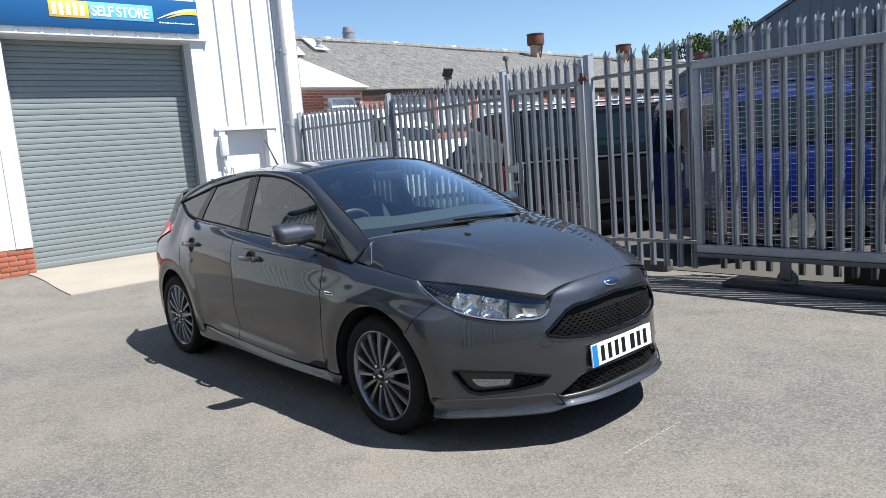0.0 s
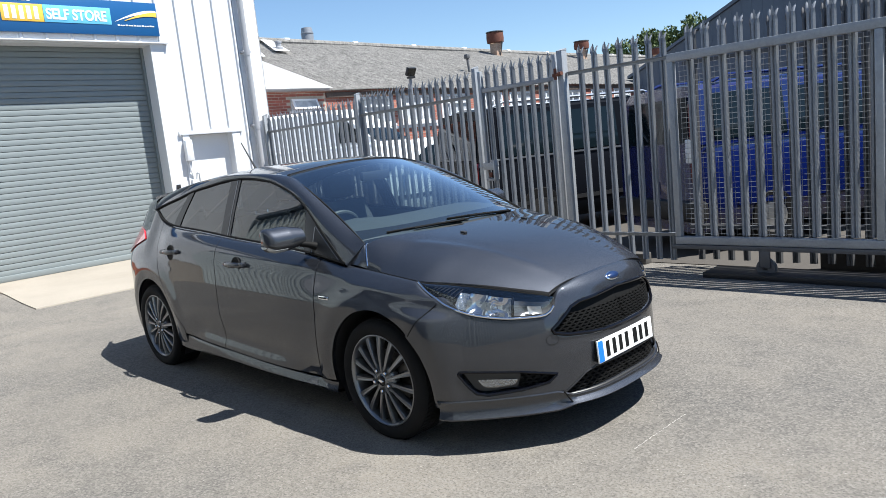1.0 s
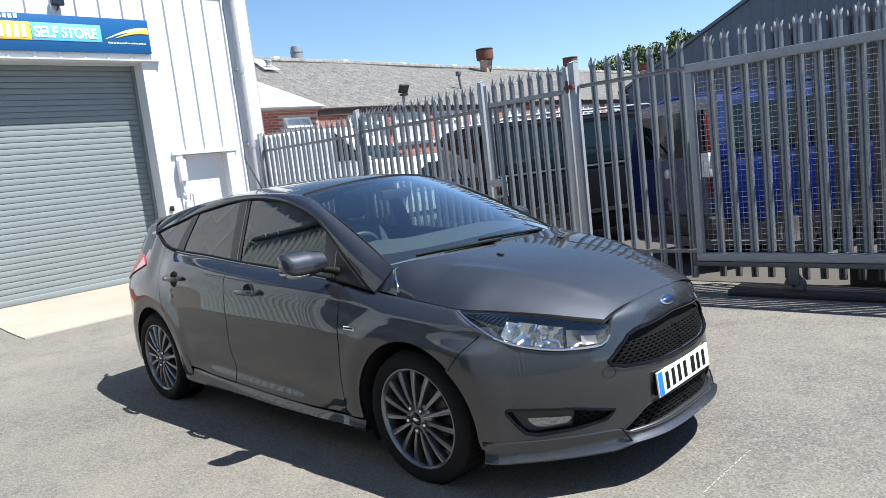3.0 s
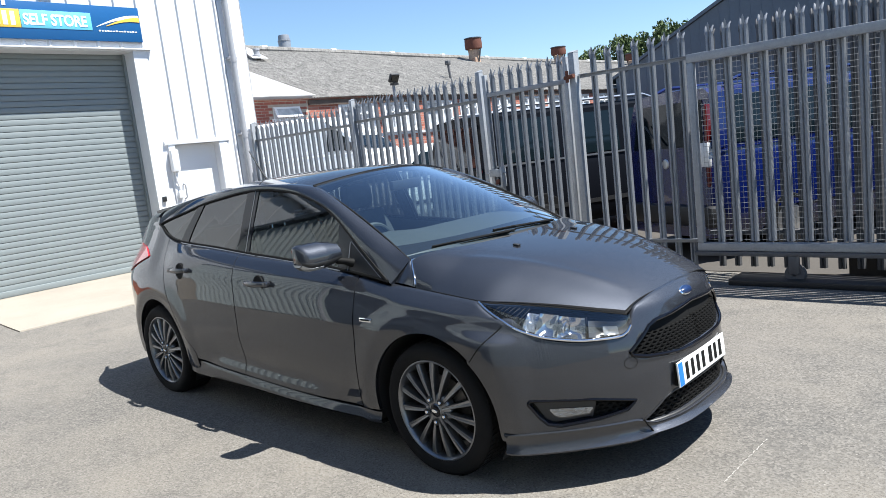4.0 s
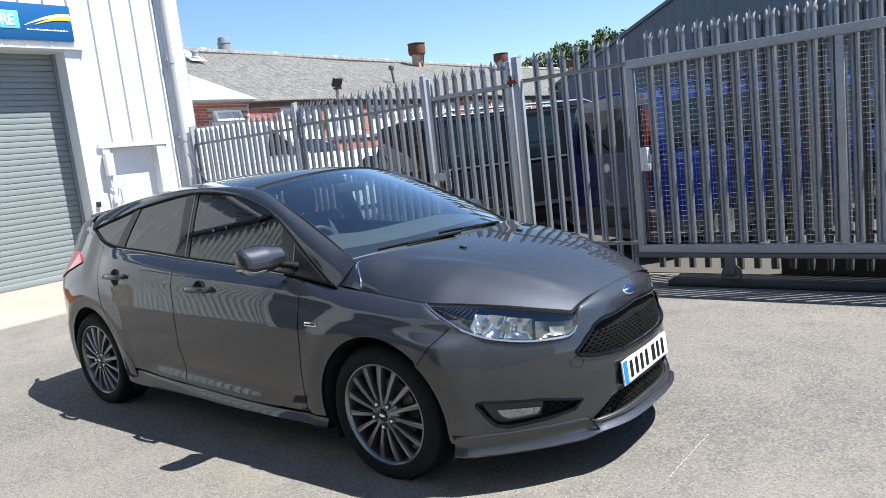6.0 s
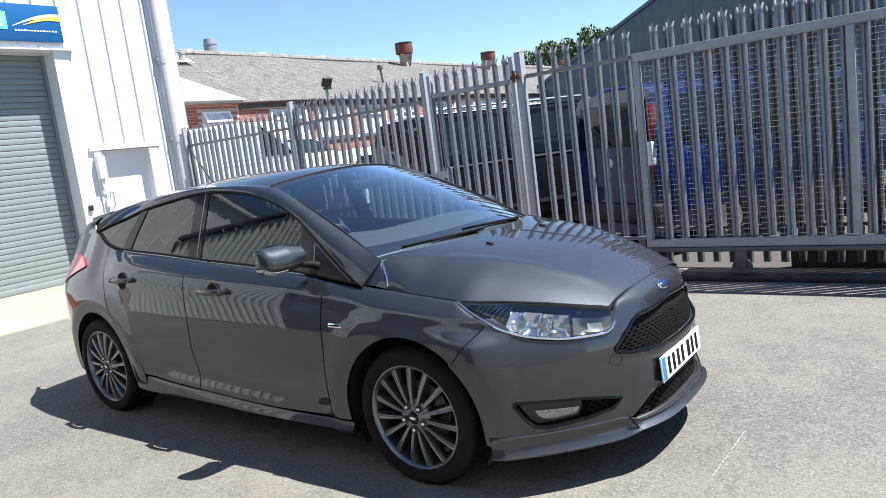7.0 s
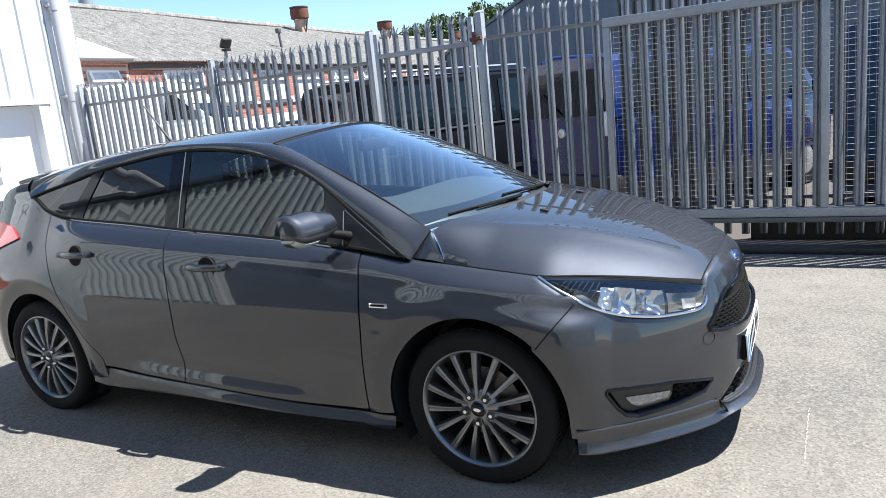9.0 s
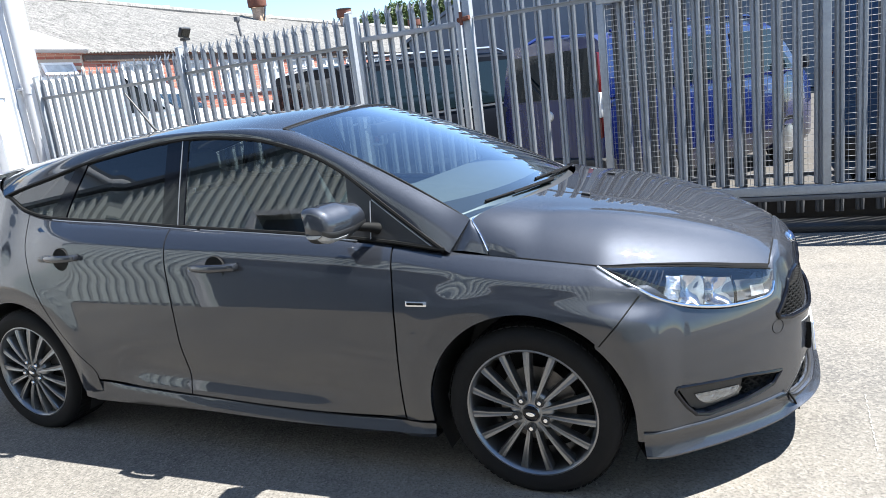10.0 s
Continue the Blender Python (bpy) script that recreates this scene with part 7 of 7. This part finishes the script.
    out["caliper"] = mesh_of("caliper", extrude_xz(bmesh.new(), [(0.085 * math.cos(a), 0.085 * math.sin(a)) for a in (0.5, 0.8, 1.1, 1.4)] + [(0.165 * math.cos(a), 0.165 * math.sin(a)) for a in (1.4, 1.1, 0.8, 0.5)], 0.055, 0.12), M_STEEL, 40)
    out["back"] = mesh_of("backing_plate", lathe(bmesh.new(), [(0.02, 0.14), (0.20, 0.14), (0.205, 0.155), (0.02, 0.155)], 32, "y"), M_SEAL, 40)
    return out


WM = wheel_meshes()
for s in (-1, 1):
    for xc, spin in ((AX, 6.0), (WB, 15.0)):
        wheel = same_part("wheel", WM["tyre"], car, pose(xc, s * 0.872, RW, 0, 0, 0 if s < 0 else 180) @ pose(0, 0, 0, 0, spin, 0))
        wheel["label"] = "dark multi-spoke alloy wheel with a low tyre"
        for key in ("tread", "rim", "hub", "cap", "emblem", "disc", "caliper", "back"):
            same_part(WM[key].name.split(".")[0], WM[key], wheel)
        for k in range(15):
            same_part("spoke", WM["spoke"], wheel, pose(0, 0, 0, 0, 24 * k, 0))
        for k in range(5):
            a = math.radians(72 * k + 57)
            at = (0.057 * math.cos(a), 0.000, 0.057 * math.sin(a))
            same_part("bolt_well", WM["well"], wheel, pose(*at))
            same_part("wheel_nut", WM["nut"], wheel, pose(*at))


# ---- inside the car ----
def seat(x, y_, wide, label):
    st = part("seat", boxed(x - 0.02, x + 0.50, y_ - wide / 2, y_ + wide / 2, 0.42, 0.60, bevel=0.05), M_CLOTH, car, label)
    bm = bmesh.new()
    rows_ = []
    for i in range(11):
        f = i / 10
        cx, cz = x - 0.02 - 0.22 * f, 0.52 + 0.60 * f
        w = wide / 2 * (1.0 - 0.18 * f ** 2)
        d = 0.075 * (1 - 0.35 * f)
        rows_.append([(cx + d * math.copysign(abs(math.cos(a)) ** 0.6, math.cos(a)), y_ + w * math.copysign(abs(math.sin(a)) ** 0.5, math.sin(a)), cz) for a in (2 * math.pi * k / 20 for k in range(21))])
    grid(bm, rows_)
    bm.faces.new([bm.verts.new(p) for p in rows_[-1][:-1]])
    bmesh.ops.remove_doubles(bm, verts=bm.verts[:], dist=1e-5)
    part("backrest", bm, M_CLOTH, st)
    for dy in ((0.0,) if wide < 0.7 else (-0.35, 0.35)):
        hr = part("headrest", boxed(x - 0.33, x - 0.22, y_ + dy - 0.13, y_ + dy + 0.13, 1.14, 1.32, bevel=0.045), M_CLOTH, st)
        for q in (-0.05, 0.05):
            part("stem", tubed([(x - 0.26, y_ + dy + q, 1.08), (x - 0.275, y_ + dy + q, 1.18)], 0.006, 6), M_CHROME, hr)


seat(-1.52, -0.36, 0.50, "charcoal cloth front seat")
seat(-1.52, 0.36, 0.50, "charcoal cloth front seat")
seat(-2.30, 0.0, 1.20, "charcoal cloth rear bench")
rows = []
for j in range(17):
    t = -1 + 2 * j / 16
    prof = [(-0.13 - 0.14 * t * t, 0.995), (-0.30, 1.018), (-0.46, 1.042), (-0.62, 1.060), (-0.73, 1.055), (-0.79, 0.990), (-0.75, 0.84), (-0.66, 0.74), (-0.57, 0.62)]
    rows.append([(x, t * 0.70, z + (0.025 * math.exp(-((t + 0.52) / 0.22) ** 2) if z > 0.9 else 0)) for x, z in prof])
grid_part("dashboard", rows, M_DASH, car)
wheel_c = Vector((-0.92, -0.36, 0.95))
tilt = pose(0, 0, 0, 0, 24, 0).to_3x3()
ring = [wheel_c + tilt @ Vector((0, 0.185 * math.cos(a), 0.185 * math.sin(a))) for a in (2 * math.pi * k / 36 for k in range(36))]
steer = part("steering_wheel", tubed(ring, 0.015, 8, True), M_DASH, car)
part("boss", boxed(-0.04, 0.03, -0.08, 0.08, -0.06, 0.06, bevel=0.02), M_DASH, steer).matrix_basis = Matrix.Translation(wheel_c) @ pose(0, 0, 0, 0, 24, 0)
for dy, dz in ((0.17, 0.02), (-0.17, 0.02), (0, -0.17)):
    part("arm", tubed([wheel_c, wheel_c + tilt @ Vector((0.01, dy, dz))], 0.016, 6), M_DASH, steer)
part("column", tubed([wheel_c, wheel_c + Vector((0.22, 0, -0.10))], 0.04, 10), M_DASH, steer)
part("rear_view_mirror", boxed(-0.02, 0.02, -0.12, 0.12, -0.03, 0.03, bevel=0.012), M_BLACK, car).matrix_basis = pose(-0.90, 0, 1.32)
part("cabin_floor", boxed(-2.9, -0.3, -0.74, 0.74, 0.28, 0.30), M_DARK, car)
part("engine_tray", boxed(-0.25, 0.66, -0.46, 0.46, 0.24, 0.66), M_DARK, car)
part("bumper_beam", boxed(0.43, 0.68, -0.60, 0.60, 0.26, 0.42), M_DARK, car)
part("rocker_box", boxed(-2.235, -0.405, -0.86, 0.86, 0.185, 0.285), M_BLACK, car)
part("headlining", grid(bmesh.new(), [[(x, t * 0.54, edge_z(x) + 0.018 - 0.02 * abs(t)) for t in (-1, -0.5, 0, 0.5, 1)] for x in (-1.12, -1.6, -2.2, -2.9)]), M_CLOTH, car)
for s in (-1, 1):
    grid_part("door_card", side_points(lambda z: -2.5, lambda z: -0.45, lambda x: 0.30, lambda x: belt_z(x) - 0.01, 12, 4, s, -0.075), M_DASH, car)

# ---- the nearest bricks of the works' front wall ----
bm = bmesh.new()
for a, c, d, e in ((5.9, 9.10, 2.05, 2.665), (5.9, 7.955, 2.665, 3.19), (8.785, 9.10, 2.665, 3.19), (7.955, 8.785, 3.045, 3.19)):
    box(bm, FX, FX + 0.004, a, c, d, e)
part("mortar_bed", bm, M_MORTAR, works)
wall_brick = mesh_of("brick", boxed(0.0, 0.012, -0.1065, 0.1065, 0.0, 0.064, bevel=0.003), surface("works_brick", (0.31, 0.105, 0.078), 0.9, vary=0.3, scale=8, fine=90, bump=0.3, per_object=0.9))
for row in range(15):
    z = 2.06 + 0.075 * row
    for k in range(14):
        yy = 6.02 + 0.225 * k + (0.1125 if row % 2 else 0.0)
        if yy > 8.99 or (z + 0.064 > 2.665 and z < 3.042 and 7.853 < yy < 8.887):
            continue
        same_part("brick", wall_brick, works, pose(FX + random.uniform(-0.001, 0.002), yy, z))
